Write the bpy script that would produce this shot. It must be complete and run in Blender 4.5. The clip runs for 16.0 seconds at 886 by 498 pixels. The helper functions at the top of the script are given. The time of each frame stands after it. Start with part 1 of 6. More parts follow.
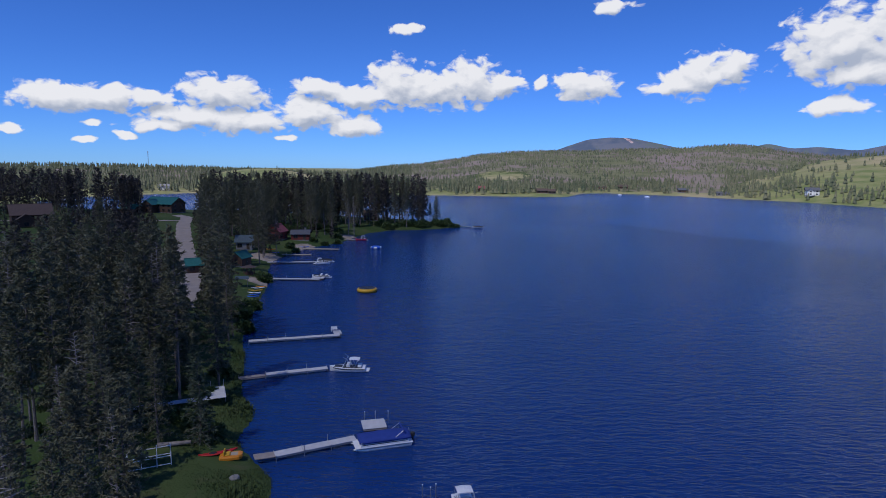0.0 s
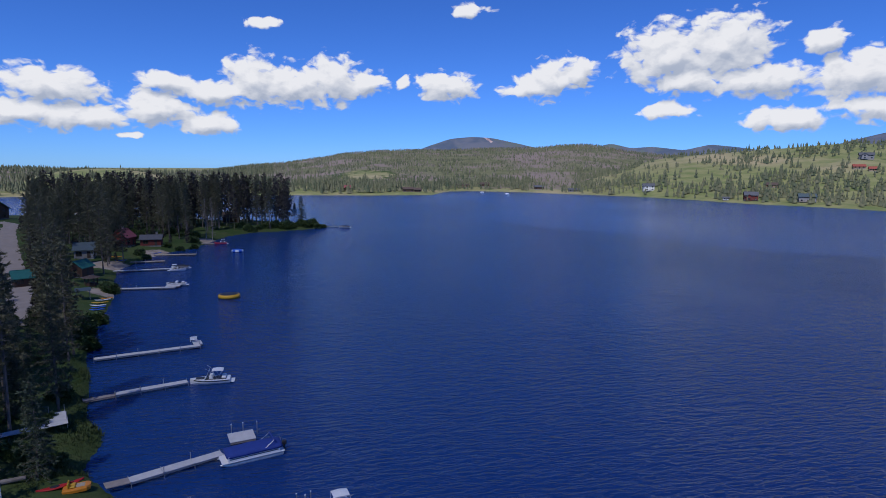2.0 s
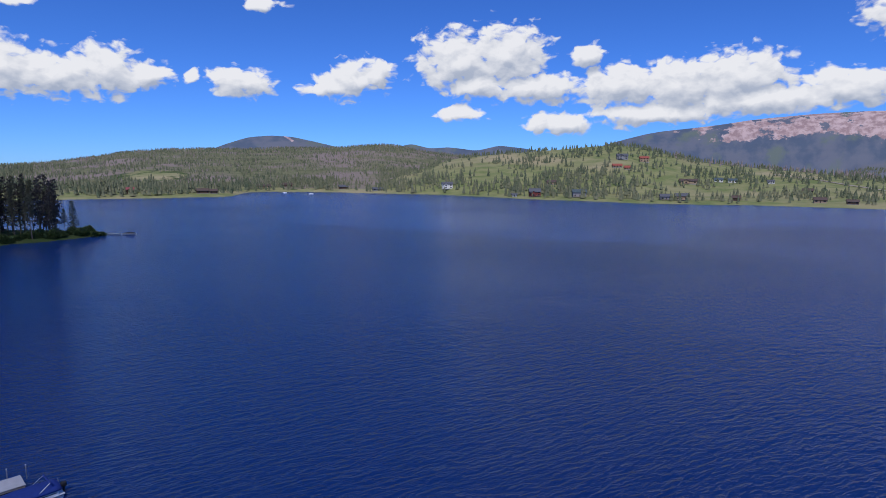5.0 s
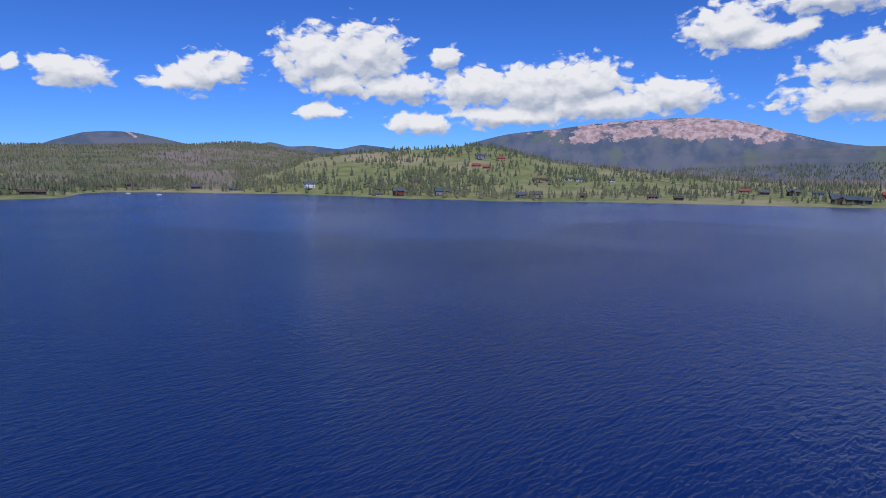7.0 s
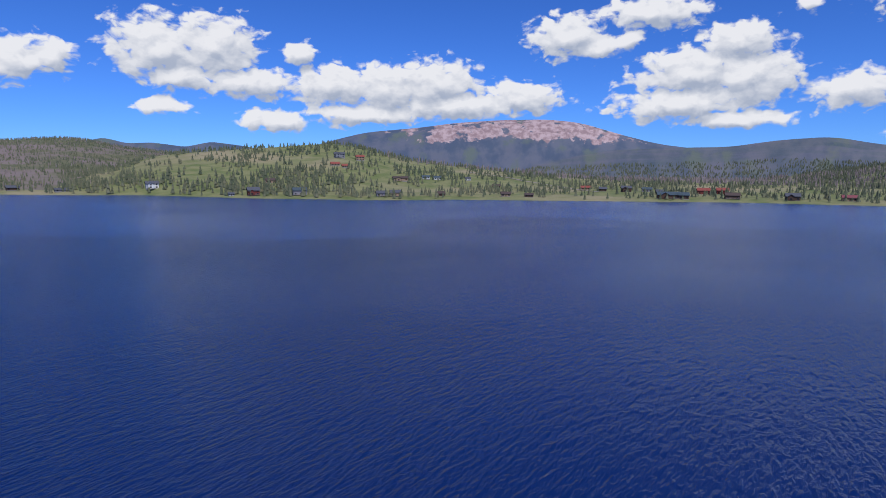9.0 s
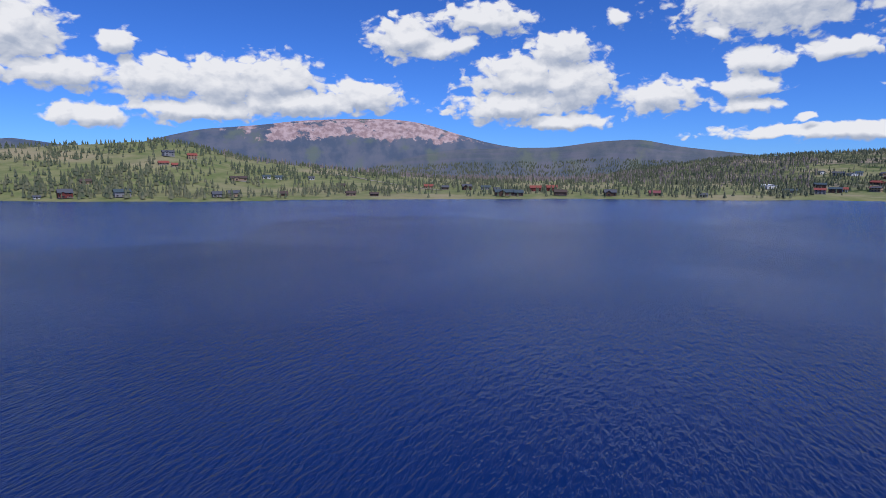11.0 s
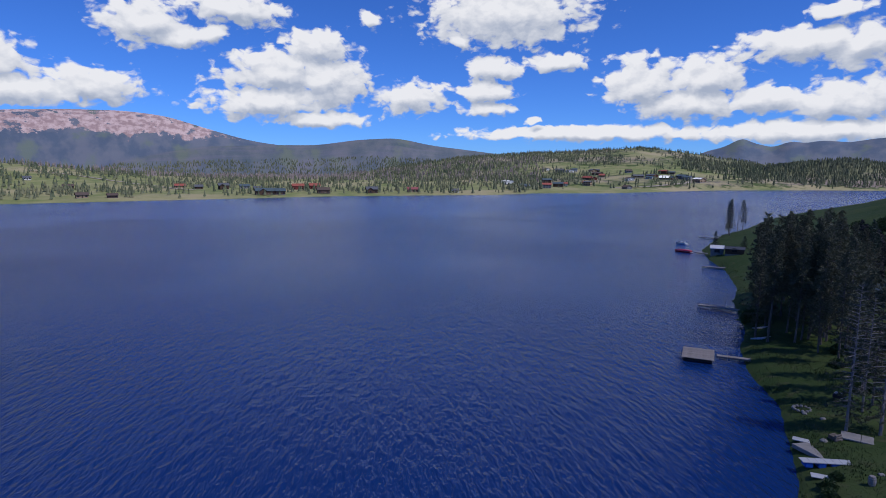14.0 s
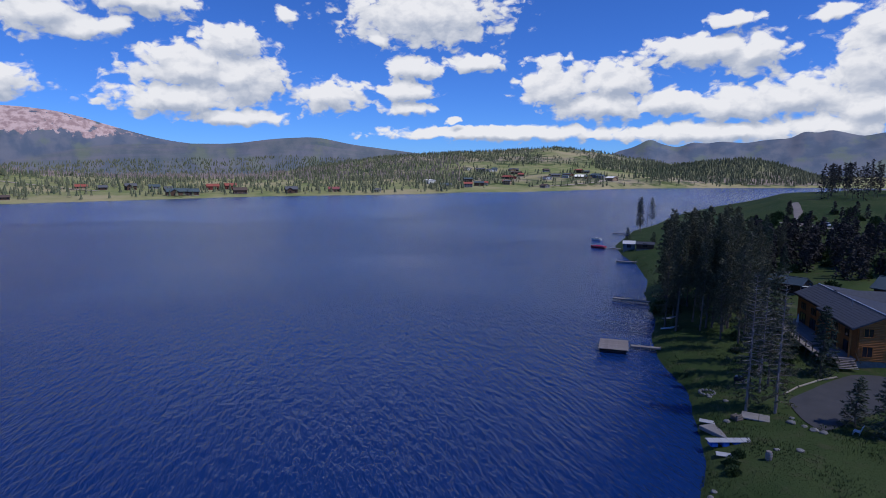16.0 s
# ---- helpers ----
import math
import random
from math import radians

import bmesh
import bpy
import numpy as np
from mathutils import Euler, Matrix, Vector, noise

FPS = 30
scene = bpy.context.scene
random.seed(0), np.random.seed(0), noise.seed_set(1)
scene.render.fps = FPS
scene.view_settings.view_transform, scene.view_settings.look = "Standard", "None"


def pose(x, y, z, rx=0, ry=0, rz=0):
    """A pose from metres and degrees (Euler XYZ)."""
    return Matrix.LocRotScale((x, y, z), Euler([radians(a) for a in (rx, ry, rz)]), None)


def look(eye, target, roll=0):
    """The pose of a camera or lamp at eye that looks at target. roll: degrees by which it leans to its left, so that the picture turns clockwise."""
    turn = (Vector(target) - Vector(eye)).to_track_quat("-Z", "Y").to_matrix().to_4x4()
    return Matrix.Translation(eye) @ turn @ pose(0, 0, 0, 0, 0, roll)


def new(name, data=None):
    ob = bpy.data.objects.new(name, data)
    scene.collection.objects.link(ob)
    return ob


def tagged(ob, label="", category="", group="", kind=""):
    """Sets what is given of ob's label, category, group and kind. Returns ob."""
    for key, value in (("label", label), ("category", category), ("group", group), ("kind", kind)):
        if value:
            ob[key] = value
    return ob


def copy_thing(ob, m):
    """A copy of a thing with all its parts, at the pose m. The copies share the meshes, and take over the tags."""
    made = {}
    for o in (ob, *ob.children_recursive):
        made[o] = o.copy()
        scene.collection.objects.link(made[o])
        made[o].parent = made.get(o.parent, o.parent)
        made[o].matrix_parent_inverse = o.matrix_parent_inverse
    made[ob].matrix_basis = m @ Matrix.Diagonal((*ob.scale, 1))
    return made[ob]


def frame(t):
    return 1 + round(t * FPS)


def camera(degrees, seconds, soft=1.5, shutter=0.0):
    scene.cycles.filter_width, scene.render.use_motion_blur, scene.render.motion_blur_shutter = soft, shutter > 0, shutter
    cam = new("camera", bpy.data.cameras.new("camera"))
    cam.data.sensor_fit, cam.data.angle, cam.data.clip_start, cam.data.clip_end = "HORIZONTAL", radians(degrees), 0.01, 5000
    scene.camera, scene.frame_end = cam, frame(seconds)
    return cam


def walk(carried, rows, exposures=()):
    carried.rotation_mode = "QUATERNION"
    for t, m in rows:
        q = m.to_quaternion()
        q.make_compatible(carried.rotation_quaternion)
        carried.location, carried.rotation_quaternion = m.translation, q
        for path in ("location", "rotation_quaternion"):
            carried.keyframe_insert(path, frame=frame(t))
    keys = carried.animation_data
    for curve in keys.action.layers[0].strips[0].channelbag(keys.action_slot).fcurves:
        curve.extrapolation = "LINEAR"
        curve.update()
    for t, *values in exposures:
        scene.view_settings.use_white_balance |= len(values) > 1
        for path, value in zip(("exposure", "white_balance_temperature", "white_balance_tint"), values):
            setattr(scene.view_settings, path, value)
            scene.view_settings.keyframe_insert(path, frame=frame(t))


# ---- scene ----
cam = camera(73.07, 16.0, soft=0.9)
EYE_HEIGHT = 32.0
PATH = [
    (0.0, pose(0, 0, 32, 82.11, -0.54, -0.00)),
    (0.5, pose(0, 0, 32, 82.13, -0.51, -2.98)),
    (1.0, pose(0, 0, 32, 82.13, -0.54, -6.19)),
    (1.5, pose(0, 0, 32, 82.14, -0.44, -9.36)),
    (2.0, pose(0, 0, 32, 82.10, -0.34, -12.72)),
    (2.5, pose(0, 0, 32, 82.07, -0.27, -16.22)),
    (3.0, pose(0, 0, 32, 82.08, -0.29, -19.44)),
    (3.5, pose(0, 0, 32, 82.12, -0.32, -22.66)),
    (4.0, pose(0, 0, 32, 82.14, -0.32, -25.27)),
    (6.5, pose(0, 0, 32, 82.15, -0.32, -41.10)),
    (7.0, pose(0, 0, 32, 82.15, -0.44, -44.12)),
    (7.5, pose(0, 0, 32, 82.13, -0.42, -47.10)),
    (8.0, pose(0, 0, 32, 82.14, -0.48, -50.22)),
    (8.5, pose(0, 0, 32, 82.16, -0.49, -53.69)),
    (9.0, pose(0, 0, 32, 82.13, -0.47, -57.43)),
    (9.5, pose(0, 0, 32, 82.15, -0.41, -61.20)),
    (10.0, pose(0, 0, 32, 82.16, -0.42, -64.96)),
    (12.5, pose(0, 0, 32, 82.15, -0.39, -82.95)),
    (13.0, pose(0, 0, 32, 82.14, -0.39, -86.85)),
    (13.5, pose(0, 0, 32, 82.12, -0.40, -90.81)),
    (14.0, pose(0, 0, 32, 82.12, -0.41, -94.46)),
    (14.5, pose(0, 0, 32, 82.11, -0.37, -97.11)),
    (15.0, pose(0, 0, 32, 82.11, -0.39, -99.13)),
    (15.5, pose(0, 0, 32, 82.12, -0.42, -100.38)),
    (16.0, pose(0, 0, 32, 82.11, -0.39, -101.87)),
]
walk(cam, PATH, [(0.0, 0.14, 6080, 12), (16.0, 0.14, 6080, 12)])

# ---- sky, clouds and sun ----
SUN_AZ, SUN_EL = 215.0, 56.0
sun_dir = Vector((math.sin(radians(SUN_AZ)) * math.cos(radians(SUN_EL)),
                  math.cos(radians(SUN_AZ)) * math.cos(radians(SUN_EL)), math.sin(radians(SUN_EL))))
sun = new("sun", bpy.data.lights.new("sun", "SUN"))
sun.data.energy, sun.data.angle, sun.data.color = 3.6, radians(0.53), (1.0, 0.95, 0.87)
sun.matrix_world = look(sun_dir * 500, (0, 0, 0))

# each puff: azimuth, elevation, half width, half height, all in degrees
CLOUDS = []
CLOUDS += [(-32.1, 5.2, 3.4, 1.2), (-28.9, 5.4, 2.9, 1.1), (-25.6, 5.5, 2.2, 0.7)]
CLOUDS += [(-19.8, 6.1, 3.8, 1.5), (-22.4, 4.1, 4.0, 0.9), (-17.7, 3.8, 4.1, 1.1), (-24.6, 3.2, 2.9, 0.6), (-8.2, 3.6, 2.5, 1.1), (-12.5, 4.7, 3.2, 1.5)]
CLOUDS += [(-11.7, 7.0, 2.4, 0.8), (-7.6, 6.3, 3.8, 1.2), (-4.5, 7.5, 2.4, 2.2), (-1.3, 7.1, 3.8, 1.8), (2.6, 7.7, 2.7, 2.2), (5.5, 7.5, 2.4, 1.2)]
CLOUDS += [(12.9, 7.3, 3.1, 1.4), (20.9, 7.2, 2.6, 1.1), (22.9, 7.8, 2.3, 1.8), (25.2, 8.4, 1.7, 1.4), (-3.8, 12.2, 1.6, 0.5), (15.1, 13.9, 1.8, 0.6)]
CLOUDS += [(32.8, 9.5, 4.3, 2.8), (37.2, 10.1, 3.9, 2.6), (40.3, 7.2, 4.9, 1.4), (34.4, 7.4, 3.2, 1.3)]
CLOUDS += [(32.9, 4.9, 2.2, 0.7), (41.8, 4.0, 3.3, 1.0), (44.3, 9.9, 1.5, 1.0), (52.1, 7.1, 4.2, 2.3), (47.5, 7.2, 4.6, 1.9), (50.3, 4.8, 6.2, 1.1)]
CLOUDS += [(56.5, 7.6, 4.6, 2.2), (64.6, 6.4, 4.0, 1.5), (59.0, 5.6, 7.5, 1.4), (68.7, 11.5, 3.7, 2.0), (71.3, 10.6, 2.6, 1.0), (74.0, 11.1, 1.4, 1.1)]
CLOUDS += [(75.9, 13.2, 4.6, 1.6), (82.7, 10.5, 3.2, 1.9), (79.5, 8.2, 5.2, 2.0), (83.7, 7.5, 4.3, 2.7), (78.5, 5.6, 6.5, 1.6), (91.6, 6.2, 3.2, 1.6), (83.2, 4.2, 4.3, 0.8)]
CLOUDS += [(100.2, 13.4, 8.0, 2.9), (96.0, 11.3, 1.3, 0.6), (99.0, 8.8, 2.8, 1.1), (98.4, 6.9, 2.8, 1.1), (98.7, 5.4, 2.5, 0.7), (104.8, 9.4, 3.2, 0.8), (102.8, 4.3, 1.0, 0.4), (87.6, 13.0, 1.0, 0.8)]
CLOUDS += [(112.3, 7.3, 3.5, 2.5), (117.5, 7.5, 3.6, 2.1), (116.1, 5.5, 5.2, 1.4), (121.9, 5.7, 3.5, 1.2), (124.8, 9.8, 6.2, 1.5), (128.3, 9.3, 2.6, 1.8), (126.8, 12.1, 2.4, 0.7), (133.6, 11.9, 1.4, 0.7)]
CLOUDS += [(127.3, 5.3, 4.9, 1.7), (132.2, 5.8, 5.1, 1.7), (136.8, 8.1, 3.3, 3.3), (137.0, 10.5, 2.4, 1.8), (137.0, 4.7, 3.8, 1.9), (108.0, 3.1, 14.0, 0.7), (125.3, 3.0, 9.9, 1.0), (134.7, 3.3, 5.4, 1.2)]
CLOUDS += [(-35.5, 2.7, 1.2, 0.4), (-29.9, 3.3, 0.8, 0.3), (-27.5, 2.3, 0.9, 0.3), (-14.6, 2.4, 1.2, 0.3), (-30.7, 1.9, 0.8, 0.3), (9.0, 7.6, 0.7, 0.6)]


def build_world():
    world = bpy.data.worlds.new("sky")
    scene.world = world
    world.use_nodes = True
    world.cycles.sampling_method = "MANUAL"
    world.cycles.sample_map_resolution = 256
    nt = world.node_tree
    nt.nodes.clear()

    def maker(tree):
        def nd(kind, ins=(), **props):
            n = tree.nodes.new(kind)
            for k, v in props.items():
                if k == "operation":
                    n.operation = v
                elif k == "sky_type":
                    n.sky_type = v
                elif k == "blend":
                    n.data_type, n.blend_type = "RGBA", v
                elif k == "interp":
                    n.interpolation_type = v
            for key, v in ins:
                if isinstance(v, bpy.types.NodeSocket):
                    tree.links.new(v, n.inputs[key])
                else:
                    n.inputs[key].default_value = v
            return n
        return nd

    # group: the least distance to a puff, in puff radii
    grp = bpy.data.node_groups.new("puffs", "ShaderNodeTree")
    grp.interface.new_socket("P", in_out="INPUT", socket_type="NodeSocketVector")
    grp.interface.new_socket("D", in_out="OUTPUT", socket_type="NodeSocketFloat")
    g = maker(grp)
    gi, go = grp.nodes.new("NodeGroupInput"), grp.nodes.new("NodeGroupOutput")
    best = None
    for az, el, w, h in CLOUDS:
        m = g("ShaderNodeVectorMath", [(0, gi.outputs[0]), (1, (1 / w, 1 / h, 0)), (2, (-az / w, -el / h, 0))], operation="MULTIPLY_ADD")
        le = g("ShaderNodeVectorMath", [(0, m.outputs[0])], operation="LENGTH").outputs["Value"]
        if best is None:
            best = le
        else:
            best = g("ShaderNodeMath", [(0, best), (1, le), (2, 0.25)], operation="SMOOTH_MIN").outputs[0]
    grp.links.new(best, go.inputs[0])

    n = maker(nt)
    co = n("ShaderNodeTexCoord").outputs["Generated"]
    sep = n("ShaderNodeSeparateXYZ", [(0, co)])
    az = n("ShaderNodeMath", [(0, sep.outputs[0]), (1, sep.outputs[1])], operation="ARCTAN2").outputs[0]
    el = n("ShaderNodeMath", [(0, sep.outputs[2])], operation="ARCSINE").outputs[0]
    az = n("ShaderNodeMath", [(0, az), (1, 57.2958)], operation="MULTIPLY").outputs[0]
    el = n("ShaderNodeMath", [(0, el), (1, 57.2958)], operation="MULTIPLY").outputs[0]
    p = n("ShaderNodeCombineXYZ", [(0, az), (1, el)]).outputs[0]

    def density(point):
        warp = n("ShaderNodeTexNoise", [("Vector", point), ("Scale", 0.55), ("Detail", 2.0)]).outputs["Color"]
        warp = n("ShaderNodeVectorMath", [(0, warp), (1, (1.5, 0.9, 0)), (2, (-0.75, -0.45, 0))], operation="MULTIPLY_ADD").outputs[0]
        q = n("ShaderNodeVectorMath", [(0, point), (1, warp)], operation="ADD").outputs[0]
        gn = nt.nodes.new("ShaderNodeGroup")
        gn.node_tree = grp
        nt.links.new(q, gn.inputs[0])
        st = n("ShaderNodeVectorMath", [(0, q), (1, (0.8, 1.25, 1))], operation="MULTIPLY").outputs[0]
        fine = n("ShaderNodeTexNoise", [("Vector", st), ("Scale", 0.8), ("Detail", 6.0), ("Roughness", 0.52)]).outputs["Fac"]
        lump = n("ShaderNodeTexVoronoi", [("Vector", st), ("Scale", 0.95), ("Detail", 2.0), ("Roughness", 0.5)]).outputs["Distance"]
        d = n("ShaderNodeMath", [(0, fine), (1, 1.55), (2, 0.72)], operation="MULTIPLY_ADD").outputs[0]
        d = n("ShaderNodeMath", [(0, lump), (1, -0.5), (2, d)], operation="MULTIPLY_ADD").outputs[0]
        return n("ShaderNodeMath", [(0, d), (1, gn.outputs[0])], operation="SUBTRACT").outputs[0], gn.outputs[0]

    here, depth = density(p)
    up = n("ShaderNodeVectorMath", [(0, p), (1, (-0.3, 0.85, 0))], operation="ADD").outputs[0]
    above, depth_up = density(up)
    alpha = n("ShaderNodeMapRange", [("Value", here), ("From Min", -0.08), ("From Max", 0.30)], interp="SMOOTHSTEP").outputs[0]
    # billows are bright where thin cloud lies towards the sun, and the whole cloud greys towards its base
    fold = n("ShaderNodeMath", [(0, here), (1, above)], operation="SUBTRACT").outputs[0]
    fold = n("ShaderNodeMapRange", [("Value", fold), ("From Min", -0.50), ("From Max", 0.42), ("To Min", 0.0), ("To Max", 0.55)]).outputs[0]
    body = n("ShaderNodeMath", [(0, depth_up), (1, depth)], operation="SUBTRACT").outputs[0]
    body = n("ShaderNodeMapRange", [("Value", body), ("From Min", -0.50), ("From Max", 0.42), ("To Min", 0.0), ("To Max", 0.50)], interp="SMOOTHSTEP").outputs[0]
    lit = n("ShaderNodeMath", [(0, fold), (1, body)], operation="ADD").outputs[0]
    col = n("ShaderNodeMix", [("Factor", lit), ("A", (0.50, 0.56, 0.68, 1)), ("B", (1.10, 1.08, 1.06, 1))], blend="MIX").outputs["Result"]
    sky = n("ShaderNodeTexSky", sky_type="NISHITA")
    sky.sun_disc, sky.sun_elevation, sky.sun_rotation = False, radians(SUN_EL), radians(SUN_AZ)
    sky.altitude, sky.air_density, sky.dust_density, sky.ozone_density = 2600, 1.0, 0.3, 1.6
    blue = n("ShaderNodeMix", [("Factor", 1.0), ("A", sky.outputs[0]), ("B", SKY_TINT)], blend="MULTIPLY").outputs["Result"]
    cloudcol = n("ShaderNodeMix", [("Factor", 1.0), ("A", col), ("B", (CLOUD_GAIN, CLOUD_GAIN, CLOUD_GAIN, 1))], blend="MULTIPLY").outputs["Result"]
    mixed = n("ShaderNodeMix", [("Factor", alpha), ("A", blue), ("B", cloudcol)], blend="MIX").outputs["Result"]
    bg = n("ShaderNodeBackground", [("Color", mixed), ("Strength", 0.1)])
    out = n("ShaderNodeOutputWorld", [(0, bg.outputs[0])])


SKY_TINT, CLOUD_GAIN = (0.28, 0.545, 1.12, 1), 6.9
build_world()

# ---- materials ----


def mat(name, a, b=None, scale=3.0, rough=0.7, bump=0.2, metal=0.0, detail=5.0, fine=None, island=0.0, objrand=0.0, spec=0.3):
    """Two colours mixed by noise at two scales, with relief."""
    m = bpy.data.materials.new(name)
    m.use_nodes = True
    nt = m.node_tree
    bs = nt.nodes["Principled BSDF"]
    b = b or tuple(c * 0.75 for c in a)
    tc = nt.nodes.new("ShaderNodeTexCoord")
    n1 = nt.nodes.new("ShaderNodeTexNoise")
    n1.inputs["Scale"].default_value, n1.inputs["Detail"].default_value = scale, detail
    n2 = nt.nodes.new("ShaderNodeTexNoise")
    n2.inputs["Scale"].default_value, n2.inputs["Detail"].default_value = fine or scale * 9, 3
    for nn in (n1, n2):
        nt.links.new(tc.outputs["Object"], nn.inputs["Vector"])
    add = nt.nodes.new("ShaderNodeMath")
    add.operation = "MULTIPLY_ADD"
    add.inputs[1].default_value = 0.6
    nt.links.new(n2.outputs["Fac"], add.inputs[0])
    mu = nt.nodes.new("ShaderNodeMath")
    mu.operation = "MULTIPLY_ADD"
    mu.inputs[1].default_value, mu.inputs[2].default_value = 1.6, -0.6
    nt.links.new(n1.outputs["Fac"], mu.inputs[0])
    nt.links.new(mu.outputs[0], add.inputs[2])
    fac = add.outputs[0]
    for amount, kind, sock in ((island, "ShaderNodeNewGeometry", "Random Per Island"), (objrand, "ShaderNodeObjectInfo", "Random")):
        if amount:
            src = nt.nodes.new(kind)
            ad = nt.nodes.new("ShaderNodeMath")
            ad.operation = "MULTIPLY_ADD"
            ad.inputs[1].default_value = amount
            nt.links.new(src.outputs[sock], ad.inputs[0])
            nt.links.new(fac, ad.inputs[2])
            sb = nt.nodes.new("ShaderNodeMath")
            sb.operation = "SUBTRACT"
            sb.inputs[1].default_value = amount / 2
            nt.links.new(ad.outputs[0], sb.inputs[0])
            fac = sb.outputs[0]
    mx = nt.nodes.new("ShaderNodeMix")
    mx.data_type = "RGBA"
    mx.inputs["A"].default_value, mx.inputs["B"].default_value = (*a, 1), (*b, 1)
    nt.links.new(fac, mx.inputs["Factor"])
    nt.links.new(mx.outputs["Result"], bs.inputs["Base Color"])
    bs.inputs["Roughness"].default_value, bs.inputs["Metallic"].default_value = rough, metal
    bs.inputs["Specular IOR Level"].default_value = spec
    if bump:
        bp = nt.nodes.new("ShaderNodeBump")
        bp.inputs["Strength"].default_value, bp.inputs["Distance"].default_value = bump, 0.05
        nt.links.new(n2.outputs["Fac"], bp.inputs["Height"])
        nt.links.new(bp.outputs[0], bs.inputs["Normal"])
    return m


M_NEEDLE = mat("pine_needles", (0.080, 0.090, 0.050), (0.150, 0.142, 0.082), 0.5, 0.65, 0, island=0.7, objrand=0.5)
M_SPRUCE = mat("spruce_needles", (0.048, 0.070, 0.046), (0.085, 0.108, 0.064), 0.5, 0.65, 0, island=0.7, objrand=0.5)
M_BARK = mat("bark", (0.10, 0.085, 0.075), (0.20, 0.17, 0.155), 2.0, 0.9, 0.5, objrand=0.6)
# darker copy of the bark for the joined wood, its shade put into the colour
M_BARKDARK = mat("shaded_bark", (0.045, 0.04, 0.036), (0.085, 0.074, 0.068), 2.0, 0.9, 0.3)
M_DEADWOOD = mat("dead_wood", (0.16, 0.14, 0.135), (0.27, 0.245, 0.235), 2.0, 0.9, 0.4, objrand=0.5)
M_LEAF = mat("willow_leaves", (0.040, 0.075, 0.020), (0.085, 0.120, 0.040), 0.6, 0.6, 0, island=0.7, objrand=0.4)
M_FARTREE = mat("far_conifers", (0.060, 0.082, 0.046), (0.150, 0.150, 0.088), 0.004, 0.8, 0, island=0.9, fine=0.02)
M_FARDEAD = mat("far_dead_pines", (0.17, 0.14, 0.13), (0.27, 0.22, 0.21), 0.004, 0.9, 0, island=0.9, fine=0.02)


def ground_material():
    m = bpy.data.materials.new("ground")
    m.use_nodes = True
    nt = m.node_tree
    bs = nt.nodes["Principled BSDF"]
    geo = nt.nodes.new("ShaderNodeNewGeometry")

    def noise_tex(scale, detail=5.0, rough=0.55):
        x = nt.nodes.new("ShaderNodeTexNoise")
        x.inputs["Scale"].default_value, x.inputs["Detail"].default_value, x.inputs["Roughness"].default_value = scale, detail, rough
        nt.links.new(geo.outputs["Position"], x.inputs["Vector"])
        return x.outputs["Fac"]

    # covers of the mountain slopes run with the bearing and the height
    sep = nt.nodes.new("ShaderNodeSeparateXYZ")
    nt.links.new(geo.outputs["Position"], sep.inputs[0])
    bearing = nt.nodes.new("ShaderNodeMath")
    bearing.operation = "ARCTAN2"
    nt.links.new(sep.outputs[0], bearing.inputs[0])
    nt.links.new(sep.outputs[1], bearing.inputs[1])
    arc = nt.nodes.new("ShaderNodeMath")
    arc.operation = "MULTIPLY"
    arc.inputs[1].default_value = 3200.0
    nt.links.new(bearing.outputs[0], arc.inputs[0])
    tall = nt.nodes.new("ShaderNodeCombineXYZ")
    nt.links.new(arc.outputs[0], tall.inputs[0])
    nt.links.new(sep.outputs[2], tall.inputs[1])

    def slope_tex(scale, detail, rough):
        x = nt.nodes.new("ShaderNodeTexNoise")
        x.inputs["Scale"].default_value, x.inputs["Detail"].default_value, x.inputs["Roughness"].default_value = scale, detail, rough
        nt.links.new(tall.outputs[0], x.inputs["Vector"])
        return x.outputs["Fac"]

    def mix(f, a, b):
        x = nt.nodes.new("ShaderNodeMix")
        x.data_type = "RGBA"
        for key, v in (("Factor", f), ("A", a), ("B", b)):
            if isinstance(v, bpy.types.NodeSocket):
                nt.links.new(v, x.inputs[key])
            else:
                x.inputs[key].default_value = v if key == "Factor" else (*v, 1)
        return x.outputs["Result"]

    def ramp(v, lo, hi):
        x = nt.nodes.new("ShaderNodeMapRange")
        x.interpolation_type = "SMOOTHSTEP"
        x.inputs["From Min"].default_value, x.inputs["From Max"].default_value = lo, hi
        nt.links.new(v, x.inputs["Value"])
        return x.outputs[0]

    def attr(name):
        x = nt.nodes.new("ShaderNodeAttribute")
        x.attribute_name = name
        return x.outputs["Fac"]

    def math_node(op, a, b):
        x = nt.nodes.new("ShaderNodeMath")
        x.operation = op
        for i, v in enumerate((a, b)):
            if isinstance(v, bpy.types.NodeSocket):
                nt.links.new(v, x.inputs[i])
            else:
                x.inputs[i].default_value = v
        return x.outputs[0]

    big, mid, small, tiny = noise_tex(0.006, 6), noise_tex(0.05, 5), noise_tex(0.5, 5), noise_tex(4.0, 4)
    grass = mix(ramp(mid, 0.35, 0.65), (0.036, 0.066, 0.019), (0.066, 0.092, 0.032))
    grass = mix(ramp(small, 0.5, 0.75), grass, (0.090, 0.090, 0.046))
    grass = mix(math_node("MULTIPLY", tiny, 0.5), grass, (0.035, 0.055, 0.02))
    meadow = mix(ramp(mid, 0.3, 0.7), (0.115, 0.145, 0.055), (0.205, 0.205, 0.10))
    meadow = mix(ramp(big, 0.45, 0.65), meadow, (0.27, 0.235, 0.145))
    forest = mix(ramp(mid, 0.35, 0.65), (0.095, 0.105, 0.055), (0.145, 0.145, 0.085))
